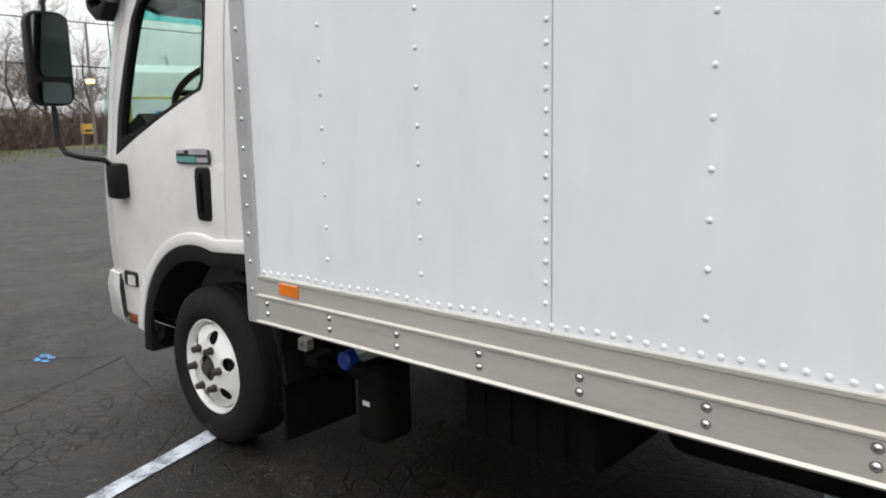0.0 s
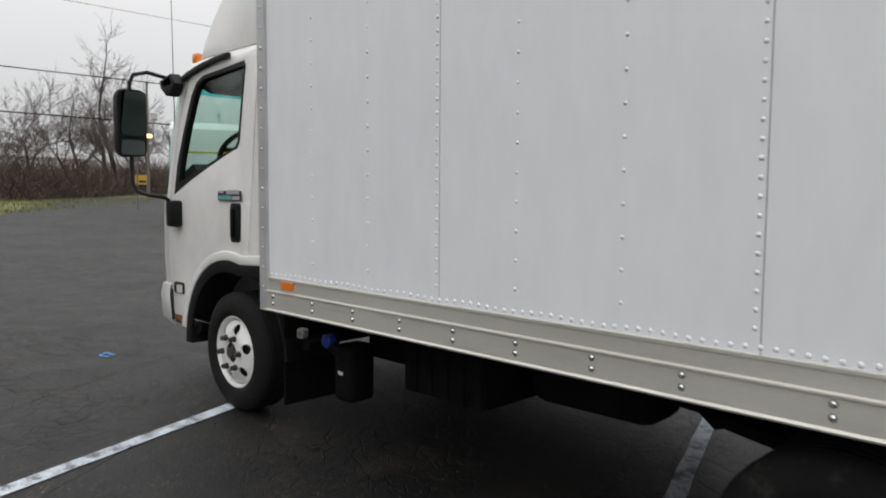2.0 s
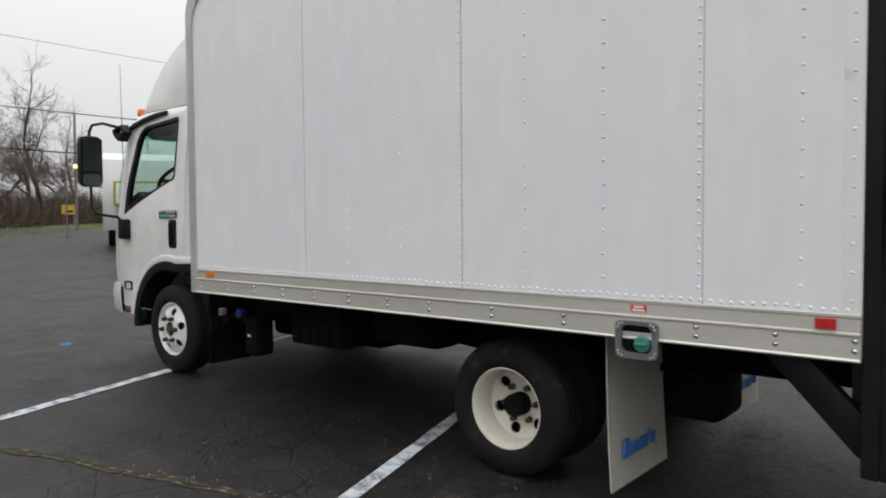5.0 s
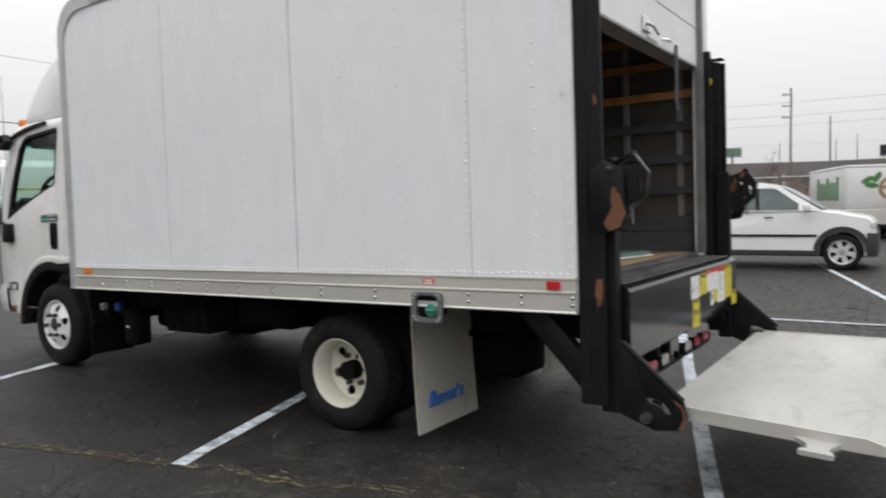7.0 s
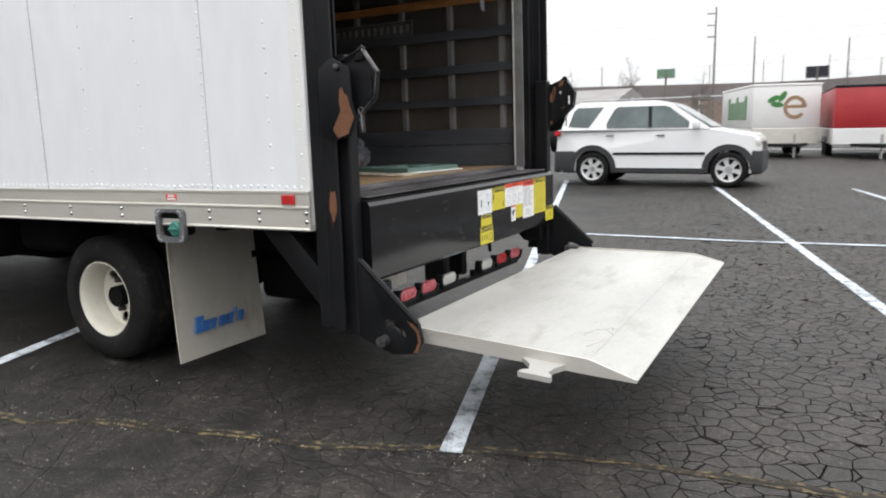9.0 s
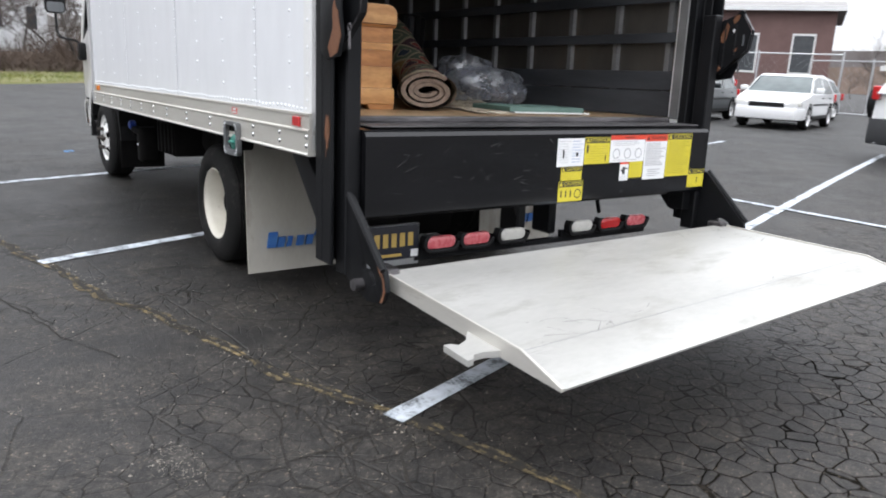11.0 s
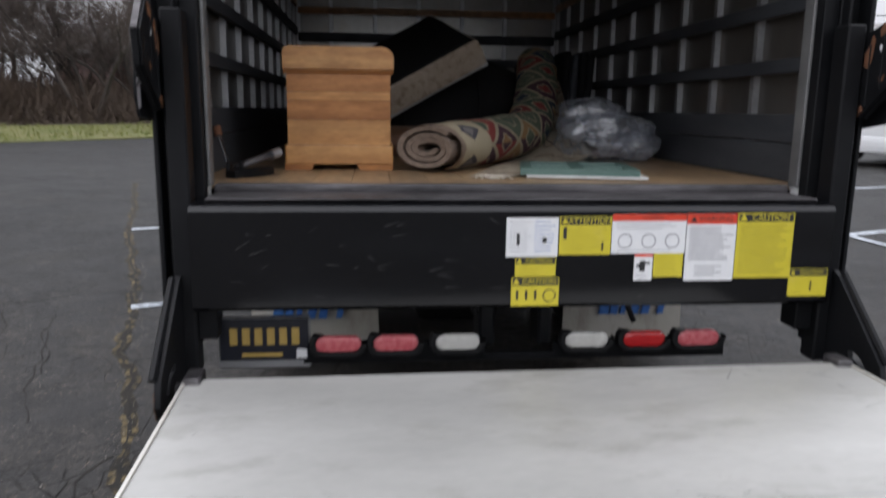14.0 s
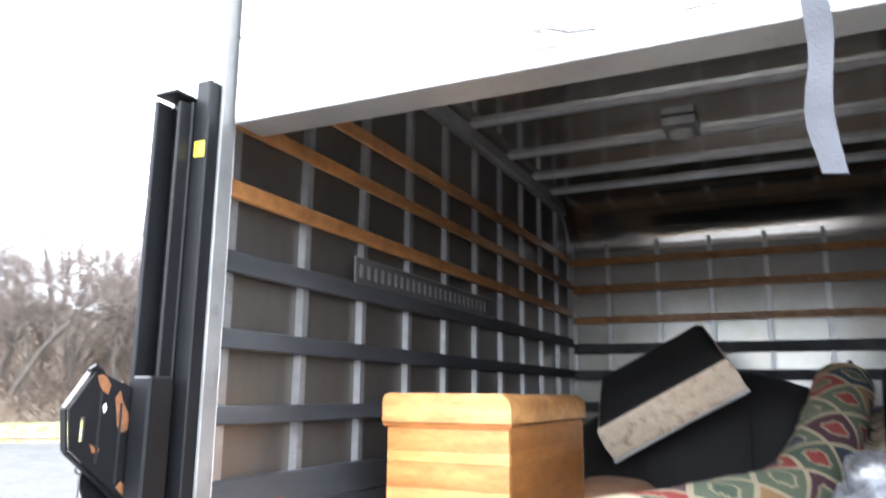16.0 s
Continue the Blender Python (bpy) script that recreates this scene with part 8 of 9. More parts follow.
def long_house(centre, turn, length, depth, wall_h, roof_h, wall, label, windows, porch=0):
    h = thing("house", label, "house", Matrix.Translation(centre) @ Matrix.Rotation(turn, 4, "Z"))
    l, d = length / 2, depth / 2
    part("wall", box(B(), -l, l, -d, d, 0, wall_h), wall, h, "", None)
    part("roof", prism(B(), [(-d - 0.4, wall_h - 0.1), (d + 0.4, wall_h - 0.1), (d + 0.4, wall_h + 0.05), (0, wall_h + roof_h), (-d - 0.4, wall_h + 0.05)], "x", -l - 0.4, l + 0.4), "shingle", h, "low grey pitched roof", None)
    part("fascia", box(B(), -l - 0.42, l + 0.42, -d - 0.46, -d - 0.41, wall_h - 0.16, wall_h + 0.06), "white_paint", h, "", None)
    for k in range(windows):
        x = -l + length * (k + 0.5) / windows
        w = part("window", box(B(), x - 0.55, x + 0.55, -d - 0.03, -d + 0.05, wall_h * 0.35, wall_h * 0.75), "white_paint", h, "", None)
        part("pane", box(B(), x - 0.47, x + 0.47, -d - 0.045, -d - 0.031, wall_h * 0.37, wall_h * 0.73), "pane_dark", w, "", None)
    if porch:
        part("porch_roof", box(B(), -l - 0.2, l + 0.2, -d - 2.1, -d - 0.4, wall_h - 0.15, wall_h - 0.02), "shingle", h, "", None)
        part("porch_rail", box(B(), -l, l, -d - 1.84, -d - 1.78, 0.75, 0.85), "white_paint", h, "", None)
    for k in range(porch):
        x = -l + length * (k + 0.5) / porch
        part("porch_post", box(B(), x - 0.1, x + 0.1, -d - 1.9, -d - 1.7, 0, wall_h - 0.1), "white_paint", h, "", None)
    return h


turn = math.atan2(U.y, U.x)
long_house(off(44, 22.5, swell(44, 22) - 0.3), turn + 0, 15, 8, 3.2, 1.6, "brick_dark", "low brown house with a grey roof behind trees", 4, 5)
long_house(off(44.5, 36.4, swell(44, 37) + 0.3), turn + 0, 12, 8, 4.2, 1.2, "stucco", "white sided building behind bare trees", 4)
long_house(off(52, 66, 0.3), turn + 0, 24, 9, 3.0, 1.2, "stucco", "long pale building behind the hedge", 6)
long_house((-30, 34, 0.1), radians(28), 24, 10, 5.0, 0.8, "brick_dark", "long brown brick building behind a fence", 9)


def camper():
    c = thing("travel_trailer", "white travel trailer with a broad shaded end window", "trailer", Matrix.Translation((-24.4, 9.25, 0.1)) @ Matrix.Rotation(radians(-28), 4, "Z") @ Matrix.Diagonal((1, 1.06, 1.1, 1)))
    prof = [(-3.4, 0.55), (3.0, 0.55), (3.35, 1.1), (3.4, 1.9), (3.2, 2.55), (2.8, 2.75), (-3.2, 2.75), (-3.4, 2.6)]
    part("body", prism(B(), prof, "y", -1.15, 1.15, (), 0.08), "white_paint", c, "", 30)
    for z in (0.85, 1.05):
        for s in (-1, 1):
            part("stripe", box(B(), -3.3, 3.2, min(s * 1.151, s * 1.156), max(s * 1.151, s * 1.156), z, z + 0.05), "alu_dull", c, "", None)
    for s in (-1, 1):
        for x in (-2.2, 0.3, 2.0):
            w = part("window", box(B(), x - 0.5, x + 0.5, min(s * 1.151, s * 1.17), max(s * 1.151, s * 1.17), 1.5, 2.1, 0.01), "alu_dull", c)
            part("pane", box(B(), x - 0.45, x + 0.45, min(s * 1.17, s * 1.175), max(s * 1.17, s * 1.175), 1.55, 2.05), "pane_dark", w)
    for sx in (-1, 1):
        x0 = 3.38 * sx
        wf = part("window", box(B(), min(x0, x0 + 0.06 * sx), max(x0, x0 + 0.06 * sx), -0.85, 0.85, 1.25, 1.95, 0.02), "ink_olive", c, "shaded end window")
        part("pane", box(B(), min(x0 + 0.06 * sx, x0 + 0.075 * sx), max(x0 + 0.06 * sx, x0 + 0.075 * sx), -0.78, 0.78, 1.31, 1.89), "st_white", wf)
        part("mark", box(B(), min(x0 + 0.075 * sx, x0 + 0.08 * sx), max(x0 + 0.075 * sx, x0 + 0.08 * sx), -0.2, 0.45, 1.45, 1.6), "blue_ink", wf)
    for x in (-0.45, 0.45):
        for s in (-1, 1):
            part("wheel", revolve(B(), [(-0.1, 0.2), (-0.1, 0.33), (0.1, 0.33), (0.1, 0.2)], (x, s * 1.0, 0.33 - 0.02), "y", 20), "rubber", c)
    part("tow_bar", prism(B(), [(3.2, -0.6), (4.4, -0.03), (4.4, 0.03), (3.2, 0.6)], "z", 0.5, 0.6), "black_steel", c)
    part("gas_bottle", revolve(B(), [(0.62, 0.14), (0.95, 0.15), (1.05, 0.08)], (3.75, 0, 0), "z", 14), "white_paint", c)
    return c


camper()

# ---- posts and boxes at the lot's edge ----
dp = thing("dumpster", "dark green steel dumpster with a pale label", "dumpster", Matrix.Translation((-33.2, -0.95, swell(25.8, 20.8) - 0.02)) @ Matrix.Rotation(radians(86), 4, "Z"))
part("body", prism(B(), [(-0.62, 0.1), (0.62, 0.1), (0.72, 0.95), (-0.72, 0.95)], "y", -0.5, 0.5, (), 0.02), "dark_green", dp, "", 30)
part("lid", box(B(), -0.74, 0.74, -0.54, 0.54, 0.955, 1.02, 0.02), "black_plastic", dp)
part("label", box(B(), -0.1, 0.16, -0.512, -0.503, 0.45, 0.72), "st_white", dp)
for x in (-0.5, 0.5):
    part("wheel", revolve(B(), [(-0.03, 0.08), (0.03, 0.08)], (x, -0.35, 0.08), "y", 12), "rubber", dp)
    part("wheel", revolve(B(), [(-0.03, 0.08), (0.03, 0.08)], (x, 0.35, 0.08), "y", 12), "rubber", dp)
bp = thing("bollard", "yellow painted steel guard post at the lot edge", "bollard", Matrix.Translation((-17.75, -1.45, 0)) @ Matrix.Rotation(radians(3), 4, "Y"))
part("post", dome(tube(B(), [(0, 0, -0.1), (0, 0, 0.98)], 0.075, 14), (0, 0, 0.98), 0.075, 0.05, "z", 1, 14), "yellow_paint", bp)
ub = thing("utility_box", "pale green utility cabinet on the verge", "utility box", Matrix.Translation((-13.9, -11.6, 0.0)) @ Matrix.Rotation(0.7, 4, "Z"))
part("cabinet", box(B(), -0.3, 0.3, -0.28, 0.28, 0, 0.75, 0.03, 2), "green_box", ub)
part("lid", box(B(), -0.33, 0.33, -0.31, 0.31, 0.75, 0.82, 0.02, 2), "green_box", ub)
ps = thing("marker_post", "cream marker post beside the cabinet", "post", Matrix.Translation((-13.6, -12.3, 0)))
part("post", box(B(), -0.09, 0.09, -0.09, 0.09, 0, 1.0, 0.02, 2), "white_paint", ps)
ped = thing("utility_box", "white rounded utility pedestal at the grass edge", "utility box", Matrix.Translation((-17.4, -19.2, 0.05)))
part("cabinet", dome(tube(B(), [(0, 0, 0), (0, 0, 1.45)], 0.42, 16), (0, 0, 1.45), 0.42, 0.2, "z", 1, 16), "white_paint", ped)
kb = solo("kerb", strip(B(), (-9, -27), (-14.3, -13.2), 0.16, 0.1), "brick_dark", "low red-brown kerb at the lot edge", "kerb", kind="structure", smooth=None)
bmk = B()
bmk.from_mesh(kb.data)
bmesh.ops.solidify(bmk, geom=bmk.faces[:], thickness=0.11)
bmk.to_mesh(kb.data)
bmk.free()


# a yellow board low on two posts beyond the verge
MAT["board_yellow"] = stuff("board_yellow", (0.5, 0.3, 0.03), (0.6, 0.38, 0.05), 3, (0.6, 0.75), bump=0.1, dirt=((0.2, 0.14, 0.05), 0.36, 6))
yb = thing("warning_board", "weathered yellow board on two posts before the brush", "sign", Matrix.Translation((-51.2, 18.2, 0.15)) @ Matrix.Rotation(radians(67), 4, "Z"))
for x in (-0.3, 0.3):
    part("post", box(B(), x - 0.04, x + 0.04, -0.03, 0.03, -0.2, 1.6, 0.005), "pole_wood", yb)
part("panel", box(B(), -0.45, 0.45, -0.055, -0.032, 0.78, 1.42, 0.006), "board_yellow", yb, "yellow panel")
part("mark", box(B(), -0.2, 0.25, -0.06, -0.0555, 0.9, 1.05), "ink", yb, "", None)

# ---- poles, wires ----
def pole(x, y, h, r=0.14, arms=0, lamp=False, name="utility_pole", label="weathered wooden utility pole with cross arms"):
    p = thing(name, label, "pole", Matrix.Translation((x, y, 0)), "roadside poles")
    part("mast", tube(B(), [(0, 0, -0.2), (0, 0, h * 0.5), (0, 0, h)], [r, r * 0.8, r * 0.6], 10), "pole_wood", p)
    for k in range(arms):
        z = h - 0.5 - k * h * 0.085
        part("cross_arm", box(B(), -0.6, 0.1, -0.035, 0.035, z, z + 0.07), "pole_wood", p, "", None)
        for a in (-0.52, -0.3):
            part("insulator", revolve(B(), [(z + 0.07, 0.03), (z + 0.13, 0.035), (z + 0.17, 0.02)], (a, 0, 0), "z", 8), "pane_dark", p)
    if lamp:
        part("arm", tube(B(), [(0, 0, h * 0.8), (0.5, 0, h * 0.88), (1.0, 0, h * 0.88)], 0.03, 6), "alu_dull", p)
        part("lamp", box(B(), 0.9, 1.3, -0.1, 0.1, h * 0.84, h * 0.88, 0.03), "lamp_glow", p, "small lit amber lamp")
    return p


pole(1.93 - 9.2, -3.54 + 57, 9.5, 0.1, 3)
pole(-41, 14.2, 6.6, 0.09)
pole(-31.5, 9.6, 3.6, 0.035, 0, True, "lamp_post", "lamp post with a small amber lamp at the lot edge")
for x, y, h in ((-6.5, 70, 9), (1, 72, 8.5), (-2, 120, 11), (-9, 130, 12), (4.5, 118, 10), (-14, 150, 13), (9, 90, 9), (-22, 140, 12), (-36, 120, 11), (8, 150, 12)):
    pole(x, y, h, 0.1, 0, False, "utility_pole", "thin plain wooden pole in the distance")


def wire(name, a, b, sag, r=0.02, label="thin black overhead wire above the trees"):
    a, b = Vector(a), Vector(b)
    pts = [a.lerp(b, i / 14) - Vector((0, 0, sag * 4 * (i / 14) * (1 - i / 14))) for i in range(15)]
    return solo(name, tube(B(), pts, r, 5), "black_plastic", label, "wire", "overhead wires")


wire("overhead_wire", (-41, -40, 11.2), (-41, 60, 10.4), 0.6, 0.012)
wire("overhead_wire", (-38, -40, 6.8), (-38, 60, 6.4), 0.4, 0.025)
wire("overhead_wire", (-36, -40, 4.8), (-36, 60, 3.9), 0.3, 0.03)
for z, y in ((9.2, 57), (8.3, 57.5), (9.0, 72), (10.5, 120)):
    wire("overhead_wire", (-60, y, z + 1.0), (60, y - 6, z), 1.2, 0.008)


# ---- the far side of the lot ----
MAT["wheel_silver"] = stuff("wheel_silver", (0.66, 0.66, 0.67), (0.78, 0.78, 0.78), 6, (0.3, 0.4), metal=0.3, bump=0)


def wheel_of(car, x, y, s, r=0.34, rim="alloy"):
    w = part("wheel", revolve(B(), [(-0.1, r * 0.7), (-0.11, r * 0.87), (-0.08, r), (0.08, r), (0.11, r * 0.87), (0.1, r * 0.7)], (x, y, r), "y", 28, False), "rubber", car, "tyre")
    part("rim", revolve(B(), [(s * 0.1, r * 0.73), (s * 0.085, r * 0.68), (s * 0.05, r * 0.63), (s * 0.05, 0.02)], (x, y, r), "y", 24, False), "wheel_silver", w)
    for k in range(6):
        a = 2 * math.pi * k / 6 + 0.3
        c, sn = math.cos(a), math.sin(a)
        q = [(x + r * 0.3 * c - 0.016 * sn, r + r * 0.3 * sn + 0.016 * c), (x + r * 0.3 * c + 0.016 * sn, r + r * 0.3 * sn - 0.016 * c), (x + r * 0.6 * c + 0.056 * sn, r + r * 0.6 * sn - 0.056 * c), (x + r * 0.6 * c - 0.056 * sn, r + r * 0.6 * sn + 0.056 * c)]
        part("gap", prism(B(), q, "y", y + s * 0.045, y + s * 0.056), "under", w, "", None)
    part("hub", revolve(B(), [(s * 0.05, r * 0.2), (s * 0.075, r * 0.16)], (x, y, r), "y", 12), rim, w)


def car(name, m, label, L, W, H, belt, cabin, mat, trim="black_plastic", wb=2.62, r=0.33, front=None, tail=0.28, hood=0.95, pick=False):
    """A car pointing along +x. cabin: roofline points (x, z) from rear to front above the belt; hood: bonnet height at the nose."""
    c = thing(name, label, "car", m)
    l, w = L / 2, W / 2
    xr, xf = -wb / 2, wb / 2

    low = [(-l + 0.04, 0.42), (-l, 0.62), (-l + 0.02, belt - 0.05), (cabin[0][0] - 0.02, belt), (cabin[-1][0] + 0.02, belt), (cabin[-1][0] + 0.25, belt - 0.02), (l - 0.75, hood + 0.07), (l - 0.35, hood), (l - 0.14, hood - 0.08), (l - 0.04, hood - 0.2), (l, 0.66), (l - 0.03, 0.42)]

    def arch_pts(x0, ra):
        return [(x0 + ra * math.cos(radians(a)), r + ra * math.sin(radians(a))) for a in range(8, 173, 15)]
    ra = r * 1.16
    bottom = [(l - 0.08, 0.27)] + [(xf + ra, 0.27)] + arch_pts(xf, ra) + [(xf - ra, 0.27), (xr + ra, 0.27)] + arch_pts(xr, ra) + [(xr - ra, 0.27), (-l + 0.1, 0.27)]
    outline = low + bottom
    trimmed = [(x * 0.985, z - 0.035 if z > 0.8 else z) for x, z in outline]
    bm = B()
    rows = [[bm.verts.new((x, y, z)) for x, z in ring] for y, ring in ((-w, trimmed), (-w + 0.045, outline), (w - 0.045, outline), (w, trimmed))]
    m_ = len(outline)
    for a, b in zip(rows, rows[1:]):
        for i in range(m_):
            bm.faces.new((a[i], a[(i + 1) % m_], b[(i + 1) % m_], b[i]))
    for row in (rows[0], rows[-1]):
        bmesh.ops.triangle_fill(bm, use_beauty=True, use_dissolve=False, edges=[bm.edges.get((row[i], row[(i + 1) % m_])) for i in range(m_)])
    for v in bm.verts:
        # round the plan at nose and tail, and tuck the sides
        t = max(0, abs(v.co.x) - l * 0.72) / (l * 0.28)
        v.co.y *= (1 - 0.16 * t * t) * (1 - 0.05 * max(0, v.co.z - 0.65))
    part("body", bm, mat, c, "", 28)
    pts = [(cabin[0][0], belt - 0.01)] + cabin[1:-1] + [(cabin[-1][0], belt - 0.01)]

    def tuck(bm):
        for v in bm.verts:
            v.co.y *= 1 - 0.24 * max(0, v.co.z - belt) / (H - belt) * 0.8
        return bm
    solid = trim == "grey_trim"
    part("cabin" if solid else "glasshouse", tuck(prism(B(), pts, "y", -w * (0.972 if solid else 0.95), w * (0.972 if solid else 0.95))), mat if solid else "glass_car", c, "" if solid else "dark car windows", 30)
    if solid:
        part("windscreen", tuck(prism(B(), [(0.26, 1.59), (0.96, 1.155), (0.97, 1.165), (0.27, 1.60)], "y", -w * 0.84, w * 0.84)), "glass_car", c, "dark windscreen", None)
        for s in (-1, 1):
            for pane in ([(-1.83, 1.19), (-1.40, 1.17), (-1.12, 1.58), (-1.66, 1.58), (-1.74, 1.5)], [(-1.02, 1.15), (0.56, 1.145), (0.57, 1.26), (0.18, 1.55), (0.08, 1.58), (-0.82, 1.58), (-0.9, 1.53), (-1.04, 1.25)]):
                part("window", tuck(prism(B(), pane, "y", s * w * 0.965, s * w * 0.978)), "glass_car", c, "dark tinted side window", None)
            part("pillar", tuck(prism(B(), [(-0.2, 1.146), (-0.13, 1.146), (-0.16, 1.579), (-0.23, 1.579)], "y", s * w * 0.97, s * w * 0.982)), "black_plastic", c, "thin black pillar", None)
    # pillars and roof
    for s in (-1, 1):
        for (xa, za), (xb, zb) in [] if solid else [(pts[0], pts[1]), (pts[-1], pts[-2])]:
            part("pillar", tuck(prism(B(), [(xa - 0.05, za), (xa + 0.07, za), (xb + 0.07, zb), (xb - 0.05, zb)], "y", s * (w * 0.955), s * (w * 0.93))), mat, c, "", None)
        mids = [x for x in front or ()]
        for x in [] if solid else mids:
            part("pillar", tuck(prism(B(), [(x - 0.05, belt), (x + 0.05, belt), (x + 0.03, H - 0.05), (x - 0.07, H - 0.05)], "y", s * (w * 0.958), s * (w * 0.93))), mat, c, "", None)
        tops = [p for p in cabin if p[1] > H - 0.22]
        part("roof_edge", tuck(prism(B(), [(x, z - 0.07) for x, z in tops] + [(x, z + 0.012) for x, z in reversed(tops)], "y", s * (w * 0.958), s * (w * 0.9))), mat, c, "", 30)
        part("side_trim", box(B(), xr + ra + 0.04, xf - ra - 0.04, min(s * (w - 0.01), s * (w + 0.012)), max(s * (w - 0.01), s * (w + 0.012)), 0.62, 0.67), "black_plastic", c, "", None)
        part("sill", box(B(), xr + ra, xf - ra, min(s * (w - 0.03), s * (w + 0.008)), max(s * (w - 0.03), s * (w + 0.008)), 0.27, 0.36), trim, c, "", None)
        for x in (mids[-1] + 0.25 if mids else 0.3, mids[-1] - 0.75 if mids else -0.5):
            part("door_handle", box(B(), x - 0.09, x + 0.07, min(s * (w - 0.005), s * (w + 0.018)), max(s * (w - 0.005), s * (w + 0.018)), belt - 0.14, belt - 0.115), trim, c, "", None)
        part("wing_mirror", box(B(), cabin[-1][0] - 0.32, cabin[-1][0] - 0.2, min(s * w, s * (w + 0.2)), max(s * w, s * (w + 0.2)), belt, belt + 0.14, 0.03, 2), mat, c, "", 30)
        part("headlamp", box(B(), l - 0.3, l - 0.06, min(s * w * 0.6, s * w * 0.93), max(s * w * 0.6, s * w * 0.93), hood - 0.22, hood - 0.1, 0.03, 2), "clear_lens", c, "", 30)
        part("tail_lamp", box(B(), -l - 0.005, -l + 0.12, min(s * w * 0.82, s * w * 0.965), max(s * w * 0.82, s * w * 0.965), belt - 0.12 if tail > 0.3 else belt - 0.25, belt + 0.12 if tail > 0.3 else belt - 0.02, 0.02), "red_lens", c, "", 30)
        for x in (xr, xf):
            wheel_of(c, x, s * (w - 0.1), s, r)
            if trim == "grey_trim":
                ring = [(x + (ra + 0.1) * math.cos(radians(a)), r + (ra + 0.1) * math.sin(radians(a))) for a in range(-5, 186, 12)] + [(x + (ra - 0.01) * math.cos(radians(a)), r + (ra - 0.01) * math.sin(radians(a))) for a in range(185, -6, -12)]
                part("arch_trim", prism(B(), ring, "y", s * (w - 0.05), s * (w + 0.012)), trim, c, "", None)
    part("roof", tuck(prism(B(), [(x, z - 0.02) for x, z in tops] + [(x, z + 0.014) for x, z in reversed(tops)], "y", -w * 0.95, w * 0.95)), mat, c, "", 30)
    for x0, x1 in ((-l - 0.02, -l + 0.4), (l - 0.36, l + 0.02)):
        bm = box(B(), x0 - (0.06 if x0 > 0 else 0.02), x1 + (0.06 if x0 < 0 else 0.02), -w * 1.022, w * 1.022, 0.25, 0.70 if trim == "grey_trim" else 0.56, 0.04, 2)
        for v in bm.verts:
            v.co.y *= 1 - 0.16 * (max(0, abs(v.co.x) - l * 0.72) / (l * 0.28)) ** 2
        part("bumper", bm, trim if trim == "grey_trim" else mat, c, "", 30)
    part("grille", box(B(), l - 0.03, l + 0.005, -w * 0.5, w * 0.5, hood - 0.3, hood - 0.14, 0.01), "black_plastic", c, "", None)
    part("under_tray", box(B(), -l + 0.2, l - 0.2, -w + 0.15, w - 0.15, 0.24, 0.5), "under", c, "", None)
    return c


MAT["grey_trim"] = stuff("grey_trim", (0.018, 0.019, 0.021), (0.03, 0.031, 0.033), 6, (0.55, 0.7), bump=0.1)
MAT["glass_car"] = stuff("glass_car", (0.05, 0.068, 0.07), (0.11, 0.14, 0.14), 1.5, (0.05, 0.08), bump=0)
SUV = [(-2.05, 1.13), (-1.84, 1.58), (-1.6, 1.67), (-0.1, 1.68), (0.2, 1.62), (0.98, 1.13)]
SUV_Z = rise(11.4)
suv = car("suv", Matrix.Translation((-1.30, 11.42, SUV_Z)) @ Matrix.Rotation(radians(2), 4, "Z") @ Matrix.Diagonal((0.965, 1, 0.955, 1)), "white compact sport utility car with grey lower trim", 4.26, 1.76, 1.68, 1.13, SUV, "car_white", "grey_trim", 2.62, 0.335, (-1.12, -0.2), 0.4, 1.0)
for ob in suv.children:
    # a short rounded nose
    if ob.type == "MESH" and not ob.name.startswith("wheel"):
        for v in ob.data.vertices:
            if v.co.x > 1.7:
                v.co.x = 1.7 + (v.co.x - 1.7) * 0.4
part("spare_wheel", revolve(B(), [(-2.42, 0.1), (-2.42, 0.32), (-2.26, 0.34), (-2.26, 0.1)], (0, 0, 0.95), "x", 24), "black_plastic", suv, "black spare wheel cover")
SEDAN = [(-1.75, 0.95), (-1.2, 1.36), (-0.7, 1.43), (0.2, 1.42), (0.5, 1.36), (1.15, 0.95)]
car("sedan", Matrix.Translation((-11.6, 17.0, rise(15))) @ Matrix.Rotation(radians(-71), 4, "Z"), "dark grey saloon car parked in a row", 4.5, 1.77, 1.43, 0.95, SEDAN, "car_dark", "black_plastic", 2.65, 0.32, (-0.35,), 0.2, 0.82)
car("suv", Matrix.Translation((-15.0, 21.4, rise(15))) @ Matrix.Rotation(radians(-80), 4, "Z"), "silver sport utility car parked by the fence", 4.5, 1.8, 1.68, 1.13, SUV, "car_silver", "black_plastic", 2.65, 0.34, (-1.12, -0.2), 0.4, 1.0)
car("sedan", Matrix.Translation((-8.9, 17.7, rise(15))) @ Matrix.Rotation(radians(-73), 4, "Z"), "white saloon car parked in a row", 4.5, 1.76, 1.43, 0.95, SEDAN, "car_white", "black_plastic", 2.65, 0.32, (-0.35,), 0.2, 0.82)
car("sedan", Matrix.Translation((-11.6, 23.0, rise(15))) @ Matrix.Rotation(radians(-80), 4, "Z"), "pale grey saloon car by the fence", 4.5, 1.76, 1.43, 0.95, SEDAN, "car_silver", "black_plastic", 2.65, 0.32, (-0.35,), 0.2, 0.82)
PICK = [(-0.35, 1.12), (-0.25, 1.78), (0.0, 1.84), (0.75, 1.83), (0.95, 1.75), (1.5, 1.12)]
